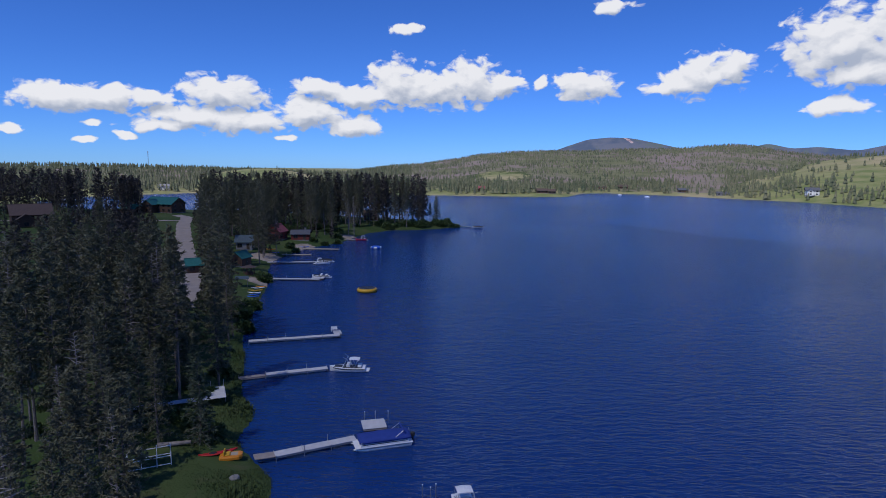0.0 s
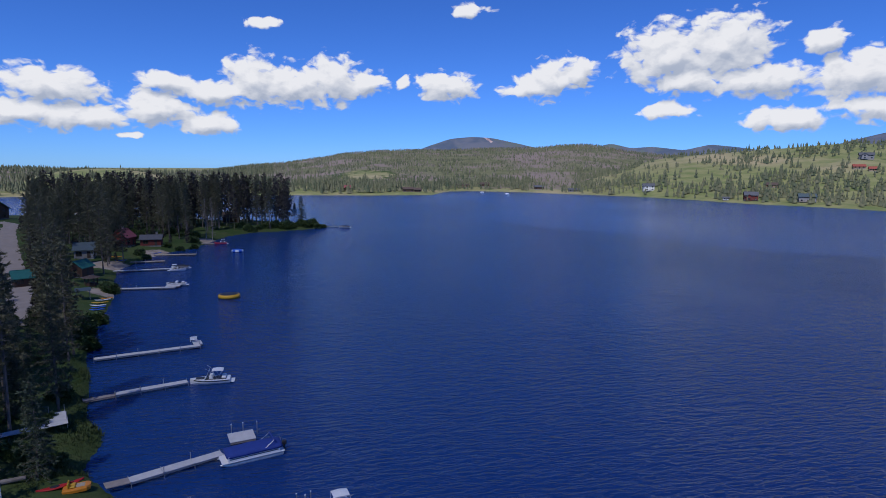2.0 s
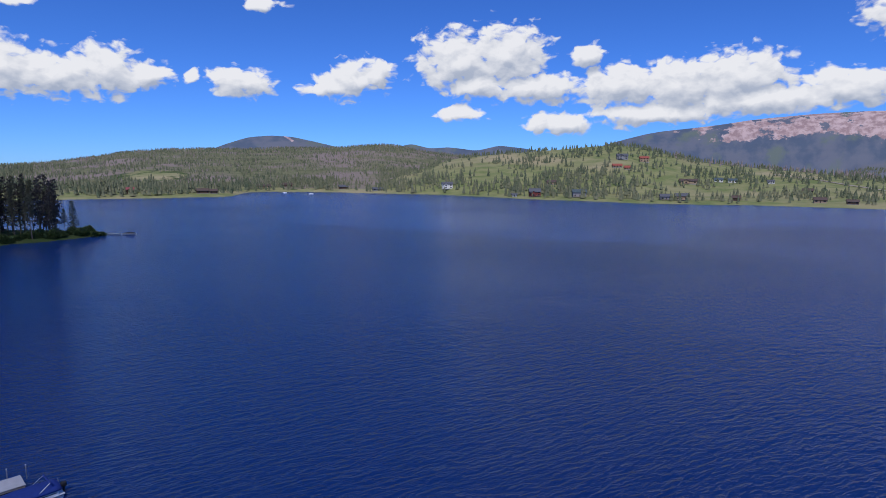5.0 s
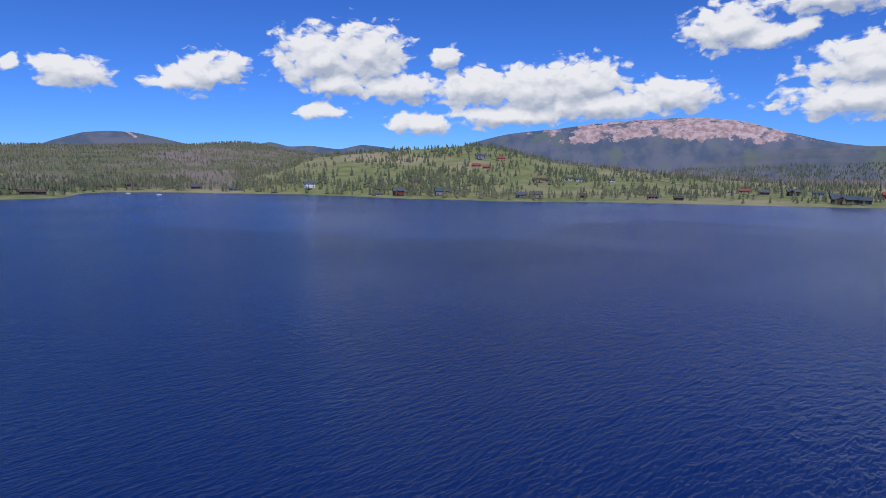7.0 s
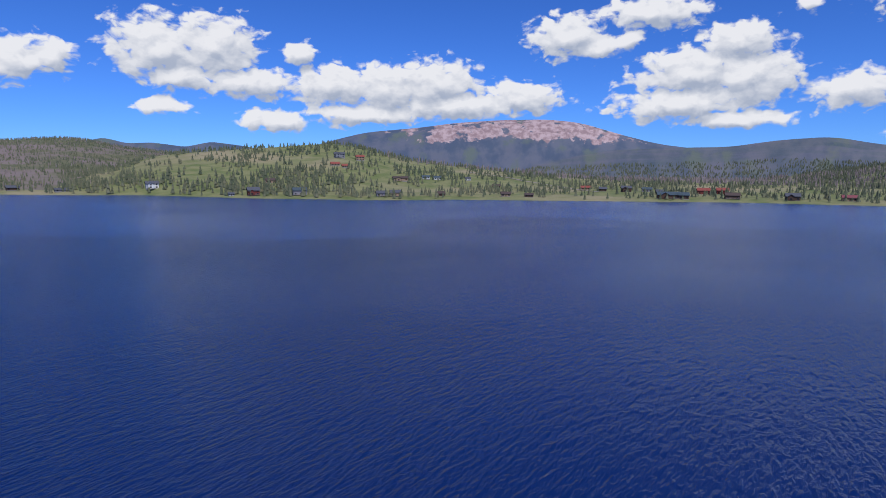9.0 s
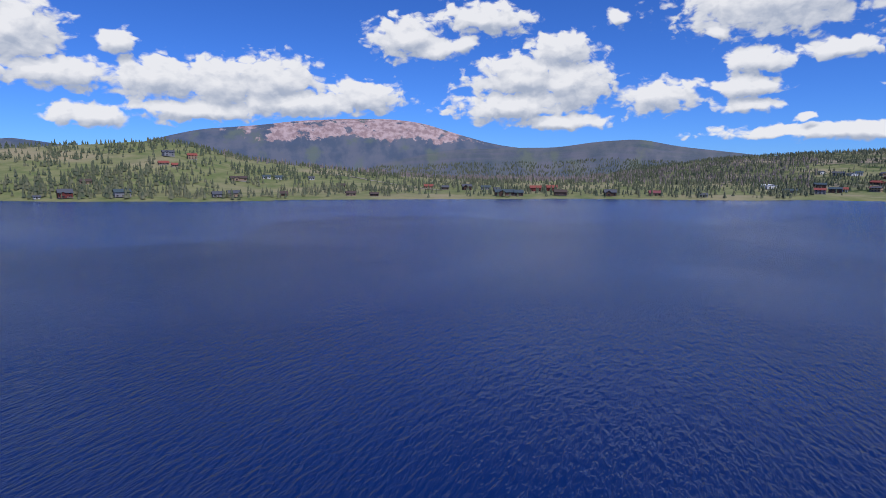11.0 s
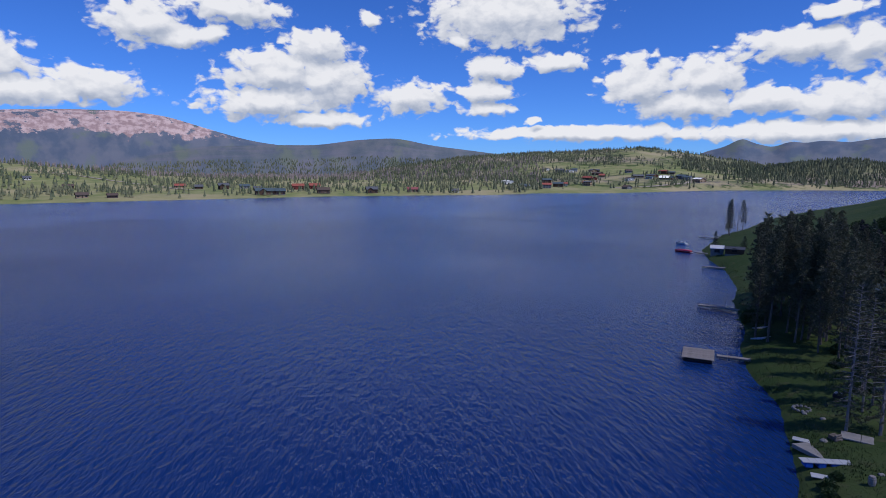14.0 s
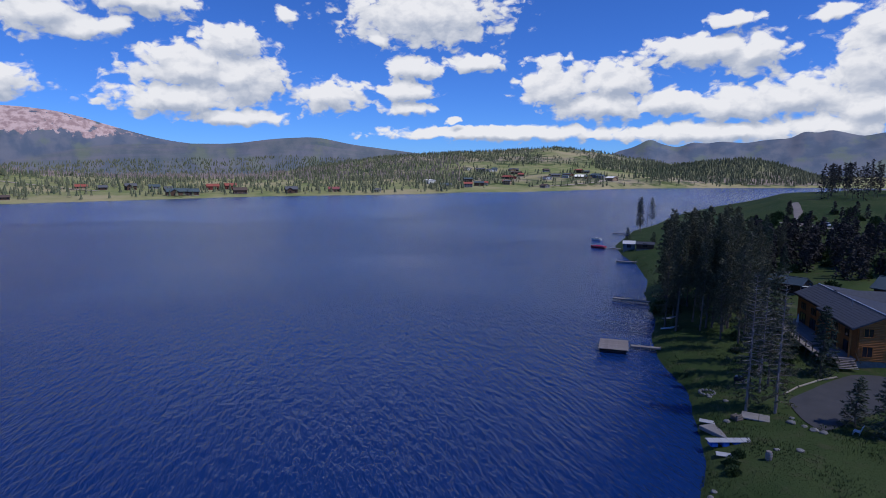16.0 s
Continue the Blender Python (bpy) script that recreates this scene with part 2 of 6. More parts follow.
    forest = mix(ramp(big, 0.48, 0.62), forest, (0.19, 0.155, 0.145))
    rock = mix(ramp(slope_tex(0.03, 6, 0.65), 0.4, 0.6), (0.27, 0.19, 0.19), (0.46, 0.35, 0.34))
    sand = mix(ramp(small, 0.3, 0.7), (0.26, 0.21, 0.17), (0.36, 0.31, 0.26))
    # distant slopes: the bluish haze of distance is put into their base colour
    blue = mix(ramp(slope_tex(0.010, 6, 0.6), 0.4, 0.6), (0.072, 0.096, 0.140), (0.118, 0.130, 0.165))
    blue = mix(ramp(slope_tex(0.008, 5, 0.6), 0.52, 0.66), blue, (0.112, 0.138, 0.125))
    # broken edges for every cover
    wob = math_node("MULTIPLY", math_node("SUBTRACT", noise_tex(0.035, 6, 0.7), 0.5), 2.4)
    wob2 = math_node("MULTIPLY", math_node("SUBTRACT", slope_tex(0.0095, 8, 0.68), 0.5), 3.4)
    wob3 = math_node("MULTIPLY", math_node("SUBTRACT", small, 0.5), 0.7)
    col = grass
    col = mix(ramp(math_node("ADD", attr("forest"), wob), 0.3, 0.7), col, forest)
    col = mix(ramp(math_node("ADD", attr("meadow"), wob), 0.35, 0.65), col, meadow)
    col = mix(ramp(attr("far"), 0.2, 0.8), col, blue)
    col = mix(ramp(math_node("ADD", attr("rock"), wob2), 0.44, 0.58), col, rock)
    col = mix(ramp(math_node("ADD", attr("sand"), wob3), 0.4, 0.6), col, sand)
    nt.links.new(col, bs.inputs["Base Color"])
    bs.inputs["Roughness"].default_value, bs.inputs["Specular IOR Level"].default_value = 0.95, 0.1
    bp = nt.nodes.new("ShaderNodeBump")
    bp.inputs["Strength"].default_value, bp.inputs["Distance"].default_value = 0.6, 0.25
    nt.links.new(math_node("ADD", small, math_node("MULTIPLY", tiny, 0.4)), bp.inputs["Height"])
    nt.links.new(bp.outputs[0], bs.inputs["Normal"])
    return m


def water_material():
    m = bpy.data.materials.new("lake_water")
    m.use_nodes = True
    nt = m.node_tree
    bs = nt.nodes["Principled BSDF"]
    bs.inputs["Base Color"].default_value = (0.007, 0.031, 0.140, 1)
    bs.inputs["Roughness"].default_value, bs.inputs["IOR"].default_value = 0.17, 1.333
    bs.inputs["Specular IOR Level"].default_value = 0.6
    bs.inputs["Specular Tint"].default_value = (0.72, 0.87, 1.0, 1)
    geo = nt.nodes.new("ShaderNodeNewGeometry")
    heights = []
    for turn, sx, sy, scale, detail, amount in ((62, 0.28, 1.0, 1.5, 3.0, 1.7), (38, 0.36, 1.0, 3.0, 2.0, 0.60), (75, 0.32, 1.0, 0.6, 2.0, 1.15)):
        mp = nt.nodes.new("ShaderNodeMapping")
        mp.inputs["Rotation"].default_value = (0, 0, radians(turn))
        mp.inputs["Scale"].default_value = (sx, sy, 1)
        nt.links.new(geo.outputs["Position"], mp.inputs["Vector"])
        nz = nt.nodes.new("ShaderNodeTexNoise")
        nz.inputs["Scale"].default_value, nz.inputs["Detail"].default_value, nz.inputs["Distortion"].default_value = scale, detail, 0.4
        nt.links.new(mp.outputs[0], nz.inputs["Vector"])
        mu = nt.nodes.new("ShaderNodeMath")
        mu.operation = "MULTIPLY"
        mu.inputs[1].default_value = amount
        nt.links.new(nz.outputs["Fac"], mu.inputs[0])
        heights.append(mu.outputs[0])
    total = heights[0]
    for h in heights[1:]:
        ad = nt.nodes.new("ShaderNodeMath")
        ad.operation = "ADD"
        nt.links.new(total, ad.inputs[0])
        nt.links.new(h, ad.inputs[1])
        total = ad.outputs[0]
    # wind lanes: calmer and rougher water
    lane = nt.nodes.new("ShaderNodeTexNoise")
    lane.inputs["Scale"].default_value, lane.inputs["Detail"].default_value = 0.012, 4
    nt.links.new(geo.outputs["Position"], lane.inputs["Vector"])
    mr = nt.nodes.new("ShaderNodeMapRange")
    mr.inputs["From Min"].default_value, mr.inputs["From Max"].default_value = 0.35, 0.65
    mr.inputs["To Min"].default_value, mr.inputs["To Max"].default_value = 0.55, 1.0
    nt.links.new(lane.outputs["Fac"], mr.inputs["Value"])
    bp = nt.nodes.new("ShaderNodeBump")
    bp.inputs["Distance"].default_value = 0.28
    nt.links.new(mr.outputs[0], bp.inputs["Strength"])
    nt.links.new(total, bp.inputs["Height"])
    nt.links.new(bp.outputs[0], bs.inputs["Normal"])
    return m


# ---- plan of the land ----


def polar(az, r):
    return (r * math.sin(radians(az)), r * math.cos(radians(az)))


LAKE = [(-17, 50), (-21, 36), (-20, 10), (-5, -15), (20, -30), (40, -34), (48, -36), (54, -41), (74, -52), (87, -55.6), (99, -61.4),
        (110, -69), (136, -81.5), (150, -91), (177, -103), (202, -110.6), (224, -120), (274, -156), (299, -183)]
LAKE += [polar(a, r) for a, r in ((123, 420), (126, 520), (130, 640), (135, 760), (142, 900), (140, 1250), (134, 1190), (126, 1060), (119, 960),
                                  (114, 850), (109, 770), (103.4, 745), (99.6, 691), (94.5, 668), (84, 640), (77.5, 612), (67, 588), (58, 583),
                                  (55.7, 573), (49.3, 566), (46.5, 582), (39.6, 605), (36, 640), (31, 690), (24, 728), (21, 756), (15.3, 785),
                                  (13, 760), (12.2, 700), (11.8, 672), (9, 660), (6.3, 655), (0, 660), (-12, 690), (-23, 715), (-27, 690))]
LAKE += [(-345, 560), (-330, 480), (-235, 400), (-180, 410), (-110, 395), (-50, 362), (-5, 338), (10.7, 322), (8, 315), (2, 310.5), (-12, 301),
         (-26, 297), (-36, 283), (-43, 247), (-50, 234), (-55, 218), (-57, 195), (-46, 153.5), (-41, 124), (-36.4, 105.5), (-32.3, 94.5),
         (-30, 86.7), (-28, 80), (-24.7, 75), (-24, 72.5), (-24, 66), (-22, 63.4), (-20.5, 61.4), (-17.3, 57.4), (-16.6, 54)]
LAKE_PTS = np.array(LAKE)


def shore_distance(x, y):
    """Metres from the shore: positive on land, negative on the lake."""
    x, y = np.asarray(x, float), np.asarray(y, float)
    best = np.full(x.shape, 1e9)
    inside = np.zeros(x.shape, bool)
    for (ax, ay), (bx, by) in zip(LAKE_PTS, np.roll(LAKE_PTS, -1, 0)):
        dx, dy = bx - ax, by - ay
        k = np.clip(((x - ax) * dx + (y - ay) * dy) / (dx * dx + dy * dy), 0, 1)
        best = np.minimum(best, np.hypot(x - ax - k * dx, y - ay - k * dy))
        cross = ((ay > y) != (by > y)) & (x < dx * (y - ay) / (dy if dy else 1e-9) + ax)
        inside ^= cross
    return np.where(inside, -best, best)


def waves(x, y, wavelength, seed):
    """Cheap smooth noise from a few turned sines, about -1 to 1."""
    rng = np.random.RandomState(seed)
    total = np.zeros_like(np.asarray(x, float))
    for i in range(7):
        a, ph, k = rng.uniform(0, 6.283), rng.uniform(0, 6.283), rng.uniform(0.6, 1.9)
        total += np.sin((x * math.cos(a) + y * math.sin(a)) * 6.283 * k / wavelength + ph) / k
    return total / 4


# ridges: distance of the crest, where it begins to rise, forest, meadow, rock, far (share of the painted haze blue),
# and the crest as azimuth:elevation in degrees
RIDGES = {
    "left_ridge": (1500, 760, 1.0, 0.0, 0, 0, "-80:-0.2 -36.3:-0.22 -32.6:-0.10 -28.7:-0.20 -22.6:-0.29 -15.9:-0.54 -9.8:-0.60 -4.5:-0.8"),
    "meadow_hill": (1000, 730, 0.0, 0.9, 0, 0, "-23.1:-1.72 -20.7:-0.62 -18.3:-0.25 -15.9:-0.18 -12.9:-0.62 -9.8:-1.4"),
    "center_hill": (1750, 690, 1.3, -0.2, 0, 0, "-11.9:-0.72 -7.7:-0.32 -5.6:0.02 -1.8:0.32 0.8:0.72 3.5:1.21 6.2:1.44 9.3:1.57 13.4:1.58 17.4:1.79 21.2:1.79 25.2:2.16 26.9:2.05 29.5:1.48 33.0:1.15 36.2:0.93 45:0"),
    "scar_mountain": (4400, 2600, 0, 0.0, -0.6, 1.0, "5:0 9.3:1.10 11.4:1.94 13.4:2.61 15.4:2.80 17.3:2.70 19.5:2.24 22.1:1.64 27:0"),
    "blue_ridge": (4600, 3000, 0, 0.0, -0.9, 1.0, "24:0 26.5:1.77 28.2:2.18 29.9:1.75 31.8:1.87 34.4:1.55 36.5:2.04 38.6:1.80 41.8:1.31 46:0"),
    "right_hill": (1000, 590, 0.0, 0.85, 0, 0, "25:-1 28.2:-0.37 32.3:0.95 35.4:1.25 39.6:1.61 42.8:1.85 45.0:2.07 47.6:2.19 50.3:1.68 52.9:0.96 55.5:0.46 60.6:-0.02 65.4:-0.48 70.0:-0.91 76.2:-1.16 100:-1.3"),
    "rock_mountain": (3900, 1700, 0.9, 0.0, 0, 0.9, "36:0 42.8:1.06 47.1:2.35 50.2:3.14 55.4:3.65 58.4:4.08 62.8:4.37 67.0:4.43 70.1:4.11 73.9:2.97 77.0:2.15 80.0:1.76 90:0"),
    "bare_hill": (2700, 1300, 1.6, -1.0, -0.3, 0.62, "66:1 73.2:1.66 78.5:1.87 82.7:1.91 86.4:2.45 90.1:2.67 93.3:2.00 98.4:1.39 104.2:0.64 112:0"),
    "town_hill": (1700, 800, 0.62, 0.42, 0, 0, "86:-0.5 92.3:0.33 96.9:0.97 103.2:1.38 107.8:1.56 110.3:1.73 112.2:1.91 115.8:1.55 118.3:1.04 122.2:0.50 125.9:-0.12 132:-1"),
    "dark_hill": (1450, 1080, 1.0, -1, 0, 0, "117:-1.2 119.4:-0.78 122.2:0.05 124.5:0.46 128.9:0.85 131.8:0.07 133.9:-0.73 137:-1.2"),
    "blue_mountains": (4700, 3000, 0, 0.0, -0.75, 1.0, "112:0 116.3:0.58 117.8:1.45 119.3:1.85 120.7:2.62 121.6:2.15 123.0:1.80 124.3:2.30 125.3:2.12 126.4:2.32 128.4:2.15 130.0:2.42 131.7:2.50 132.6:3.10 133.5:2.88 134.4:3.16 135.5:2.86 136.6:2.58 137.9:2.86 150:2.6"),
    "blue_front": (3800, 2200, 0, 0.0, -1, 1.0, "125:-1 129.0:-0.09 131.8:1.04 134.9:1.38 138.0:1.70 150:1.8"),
}


def land(x, y):
    """Height of the ground, and its covers, at plan places."""
    x, y = np.asarray(x, float), np.asarray(y, float)
    r, az = np.hypot(x, y), np.degrees(np.arctan2(x, y))
    az = np.where(az < -120, az + 360, az)
    sd = shore_distance(x, y)
    up = np.clip(sd, 0, None)
    z = 0.12 + 0.9 * (1 - np.exp(-up / 2.5)) + 1.6 * (1 - np.exp(-up / 14)) + np.minimum(up, 400) * 0.008
    z = z + 0.12 * waves(x, y, 7, 3) * np.clip(up / 3, 0, 1) + 0.35 * waves(x, y, 40, 4) * np.clip(up / 15, 0, 1)
    # the rise of the near land behind the log house
    gx, gy = polar(143, 420)
    z = z + np.clip(up / 60, 0, 1) * 17 * np.exp(-((x - gx) ** 2 + (y - gy) ** 2) / (2 * 125 ** 2))
    cover = {k: np.zeros_like(x) for k in ("forest", "meadow", "rock", "far")}
    far_land = r > 520
    cover["meadow"] = np.where(far_land, 0.95, 0.0)
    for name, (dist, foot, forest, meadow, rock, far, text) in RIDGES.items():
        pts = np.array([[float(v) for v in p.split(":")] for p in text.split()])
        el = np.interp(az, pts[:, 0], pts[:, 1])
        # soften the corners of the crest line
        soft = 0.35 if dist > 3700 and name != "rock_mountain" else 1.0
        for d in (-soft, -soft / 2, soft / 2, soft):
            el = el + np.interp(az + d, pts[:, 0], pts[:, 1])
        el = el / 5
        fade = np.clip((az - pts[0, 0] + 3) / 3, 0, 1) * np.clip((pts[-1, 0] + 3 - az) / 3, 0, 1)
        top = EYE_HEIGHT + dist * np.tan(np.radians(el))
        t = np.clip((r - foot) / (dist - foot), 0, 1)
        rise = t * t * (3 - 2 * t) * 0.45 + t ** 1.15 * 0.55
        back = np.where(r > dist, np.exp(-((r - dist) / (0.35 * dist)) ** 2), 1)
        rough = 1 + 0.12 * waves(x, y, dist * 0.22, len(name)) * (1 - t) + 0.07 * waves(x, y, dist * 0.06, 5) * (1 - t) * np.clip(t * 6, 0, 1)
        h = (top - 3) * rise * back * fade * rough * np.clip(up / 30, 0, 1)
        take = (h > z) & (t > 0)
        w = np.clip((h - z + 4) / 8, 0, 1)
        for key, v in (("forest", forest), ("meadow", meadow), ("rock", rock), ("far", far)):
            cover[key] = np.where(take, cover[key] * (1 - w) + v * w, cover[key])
        if name == "rock_mountain":
            bare = np.clip((h - 95) / 80, 0, 1) * np.clip((az - 49) / 8, 0, 1) * np.clip((79 - az) / 7, 0, 1)
            cover["rock"] = np.where(take, bare * 0.98 - 0.24, cover["rock"])
        z = np.where(take, h, z)
    z = np.where(sd < 0, -np.minimum(0.05 + 0.22 * -sd, 5), z)
    cover["rock"] = np.where(np.abs(cover["rock"]) < 0.05, -1.2, cover["rock"])
    # pale scar down the blue mountain
    scar = np.exp(-(((az - 16.6 - (4400 - r) * 0.0016) / 0.2) ** 2)) * np.clip((r - 3900) / 200, 0, 1) * (r < 4420)
    cover["rock"] = cover["rock"] + scar * 2.4
    # clearings
    for a, d, wa, wd in ((5.5, 1000, 4.0, 110), (34.5, 800, 3.2, 60), (91, 2330, 2.6, 110), (66, 2250, 3.0, 130), (70, 2450, 2.4, 90), (60, 2150, 2.2, 80), (77, 1900, 2.0, 90), (104, 1250, 3.0, 60), (110, 1150, 4.0, 70), (113, 1450, 1.6, 60), (117, 1130, 3.0, 60)):
        k = np.exp(-(((az - a) / wa) ** 2 + ((r - d) / wd) ** 2) * 1.5)
        cover["forest"] = cover["forest"] * (1 - k) - k * 0.6
        cover["meadow"] = cover["meadow"] + k * 1.2
    return z, sd, cover


def build_ground():
    azs = np.concatenate([np.arange(-62, 160, 0.3), np.arange(160, 298, 2.0)])
    rs = np.concatenate([[0.5, 6, 12, 18, 24], np.geomspace(29, 4950, 240)])
    A, R = np.meshgrid(np.radians(azs), rs)
    x, y = R * np.sin(A), R * np.cos(A)
    z, sd, cover = land(x, y)
    na, nr = len(azs), len(rs)
    verts = np.stack([x.ravel(), y.ravel(), z.ravel()], 1)
    i = np.arange(na * (nr - 1)).reshape(nr - 1, na)
    j = np.roll(i, -1, 1)
    quads = np.stack([i, j, j + na, i + na], -1).reshape(-1, 4)
    me = bpy.data.meshes.new("ground")
    me.from_pydata(verts.tolist(), [], quads[:, ::-1].tolist())
    sand = np.clip(1 - np.abs(sd - 0.4) / 1.6, 0, 1) * (R < 500) * 0.25 + np.clip(1 - np.abs(sd) / 6, 0, 1) * (R > 500) * 0.45
    for xx, yy, rad in SAND:
        sand = np.maximum(sand, 1.2 * np.exp(-((x - xx) ** 2 + (y - yy) ** 2) / rad ** 2))
    cover["sand"] = sand
    for key, v in cover.items():
        at = me.attributes.new(key, "FLOAT", "POINT")
        at.data.foreach_set("value", v.ravel().astype(np.float32))
    me.materials.append(ground_material())
    me.polygons.foreach_set("use_smooth", [True] * len(me.polygons))
    tagged(new("ground", me), "grassy and forested land rising from lake shore to hills", "ground", kind="structure")


SAND = [(-60, 200, 7), (-48, 160, 6), (-52, 228, 6), (-40, 262, 6)]
build_ground()

me = bpy.data.meshes.new("water")
ring = [(1900 * math.cos(a), 1900 * math.sin(a), 0) for a in np.linspace(0, 2 * math.pi, 96, endpoint=False)]
me.from_pydata(ring, [], [list(range(96))])
me.materials.append(water_material())
tagged(new("water", me), "dark blue wind-rippled lake water under a summer sky", "water", kind="structure")

# ---- far woods ----


def far_woods(name, label, a0, a1, r0, r1, spacing, hmin, hmax, keep, material, seed, tiers=2, slim=1.0):
    """Many small conifers joined into one mesh. keep(az, r, cover, noise) gives the share that stands."""
    rng = np.random.RandomState(seed)
    area = radians(a1 - a0) / 2 * (r1 ** 2 - r0 ** 2)
    n = int(area / spacing ** 2)
    az = rng.uniform(a0, a1, n)
    r = np.sqrt(rng.uniform(r0 ** 2, r1 ** 2, n))
    x, y = r * np.sin(np.radians(az)), r * np.cos(np.radians(az))
    z, sd, cover = land(x, y)
    clump = waves(x, y, 120, seed + 1) + 0.6 * waves(x, y, 37, seed + 2)
    ok = (sd > 4) & (rng.uniform(0, 1, n) < keep(az, r, cover, clump))
    x, y, z = x[ok], y[ok], z[ok]
    n = len(x)
    h = rng.uniform(hmin, hmax, n) * rng.uniform(0.7, 1.0, n)
    sides = 6
    ang = np.arange(sides) * 2 * math.pi / sides
    V, F = [], []
    base = 0
    lows = [0.08, 0.42, 0.68] if tiers == 3 else [0.10, 0.5]
    highs = [0.60, 0.82, 1.0] if tiers == 3 else [0.72, 1.0]
    wide = [0.20, 0.145, 0.085] if tiers == 3 else [0.19, 0.115]
    per = (sides + 1) * tiers
    verts = np.zeros((n, per, 3))
    turn = rng.uniform(0, 6.28, n)
    for k in range(tiers):
        o = k * (sides + 1)
        rad = h[:, None] * wide[k] * slim * rng.uniform(0.65, 1.25, (n, sides))
        verts[:, o:o + sides, 0] = x[:, None] + rad * np.cos(ang + turn[:, None])
        verts[:, o:o + sides, 1] = y[:, None] + rad * np.sin(ang + turn[:, None])
        verts[:, o:o + sides, 2] = z[:, None] + h[:, None] * (lows[k] + rng.uniform(-0.05, 0.05, (n, sides)))
        verts[:, o + sides] = np.stack([x, y, z + h * highs[k]], 1)
    tri = []
    for k in range(tiers):
        o = k * (sides + 1)
        tri += [(o + i, o + (i + 1) % sides, o + sides) for i in range(sides)]
    faces = (np.array(tri)[None] + (np.arange(n) * per)[:, None, None]).reshape(-1, 3)
    me = bpy.data.meshes.new(name)
    me.from_pydata(verts.reshape(-1, 3).tolist(), [], faces.tolist())
    me.materials.append(material)
    return tagged(new(name, me), label, "woods", kind="stuff")


def share(base, swing, floor=0.0):
    return lambda az, r, c, k: np.clip(base + swing * k, floor, 1) * np.clip(c["forest"] * 1.4 + 0.05, 0.0, 1)


far_woods("forest", "dense green conifer forest on low hills across the lake", -62, -3, 660, 1560, 9.2, 7, 12, share(0.7, 0.45), M_FARTREE, 11, 2)
far_woods("forest", "mixed green and grey conifer forest on a long hill", -8, 40, 680, 1780, 7.6, 4.0, 7.0, share(0.5, 0.6), M_FARTREE, 12, 2, 1.25)
far_woods("dead_forest", "grey beetle-killed pine stands on the long hill", -4, 44, 700, 1750, 7.6, 5, 8, lambda az, r, c, k: np.clip(0.05 - 0.9 * k, 0, 0.9) * np.clip(c["forest"], 0, 1), M_FARDEAD, 13, 2, 0.6)
far_woods("shore_woods", "row of green conifers along the far lake shore", -40, 49, 590, 900, 7.0, 8, 15, lambda az, r, c, k: np.clip(0.5 + 0.5 * k, 0, 1) * np.where((az < 11.9) | (r > 735) | (az > 22), 1, 0) * np.where(az > 22, np.clip((790 - r) / 90, 0, 1), 1), M_FARTREE, 14, 3)
far_woods("hillside_trees", "scattered green pines on a grassy hillside with houses", 25, 104, 572, 1050, 6.6, 5.0, 10.5, lambda az, r, c, k: np.clip(0.50 + 0.75 * k, 0.06, 1) * np.clip(1.45 - c["meadow"], 0.15, 1), M_FARTREE, 15, 2, 1.3)
far_woods("plain_woods", "dark pine woods on the plain below the mountain", 46, 110, 1000, 1900, 11, 6, 11, share(0.6, 0.6, 0.05), M_FARTREE, 16, 2, 1.1)
far_woods("dead_forest", "grey-brown beetle-killed pines at the foot of the mountain", 52, 104, 930, 1500, 9, 7, 12, lambda az, r, c, k: np.clip(0.35 - 0.7 * k, 0, 0.9) * np.clip((r - 930) / 120, 0, 1), M_FARDEAD, 19, 2, 0.8)
far_woods("town_hill_woods", "scattered pines on the hill above the town", 88, 134, 760, 1760, 9.5, 5.5, 10, share(0.42, 0.75, 0.03), M_FARTREE, 17, 2, 1.15)
far_woods("dark_hill_woods", "dense dark conifer forest on a rounded shore hill", 116, 140, 1080, 1500, 6.5, 7, 12, lambda az, r, c, k: np.clip(c["forest"], 0, 1) * 0.9, M_FARTREE, 18, 2)

# ---- near trees ----
SHRUB, PINE, SPRUCE, DEAD = {}, [], [], []


def mesh_from(name, verts, faces, material, smooth=False):
    me = bpy.data.meshes.new(name)
    me.from_pydata([tuple(v) for v in verts], [], [tuple(f) for f in faces])
    me.materials.append(material)
    if smooth:
        me.polygons.foreach_set("use_smooth", [True] * len(me.polygons))
    return me


def tube(verts, faces, path, radii, sides=6):
    """A tapered tube along a path, added to the lists."""
    start = len(verts)
    for (x, y, z), r in zip(path, radii):
        for k in range(sides):
            a = 2 * math.pi * k / sides
            verts.append((x + r * math.cos(a), y + r * math.sin(a), z))
    for i in range(len(path) - 1):
        for k in range(sides):
            a, b = start + i * sides + k, start + i * sides + (k + 1) % sides
            faces.append((a, b, b + sides, a + sides))
    faces.append(tuple(start + (len(path) - 1) * sides + k for k in range(sides)))


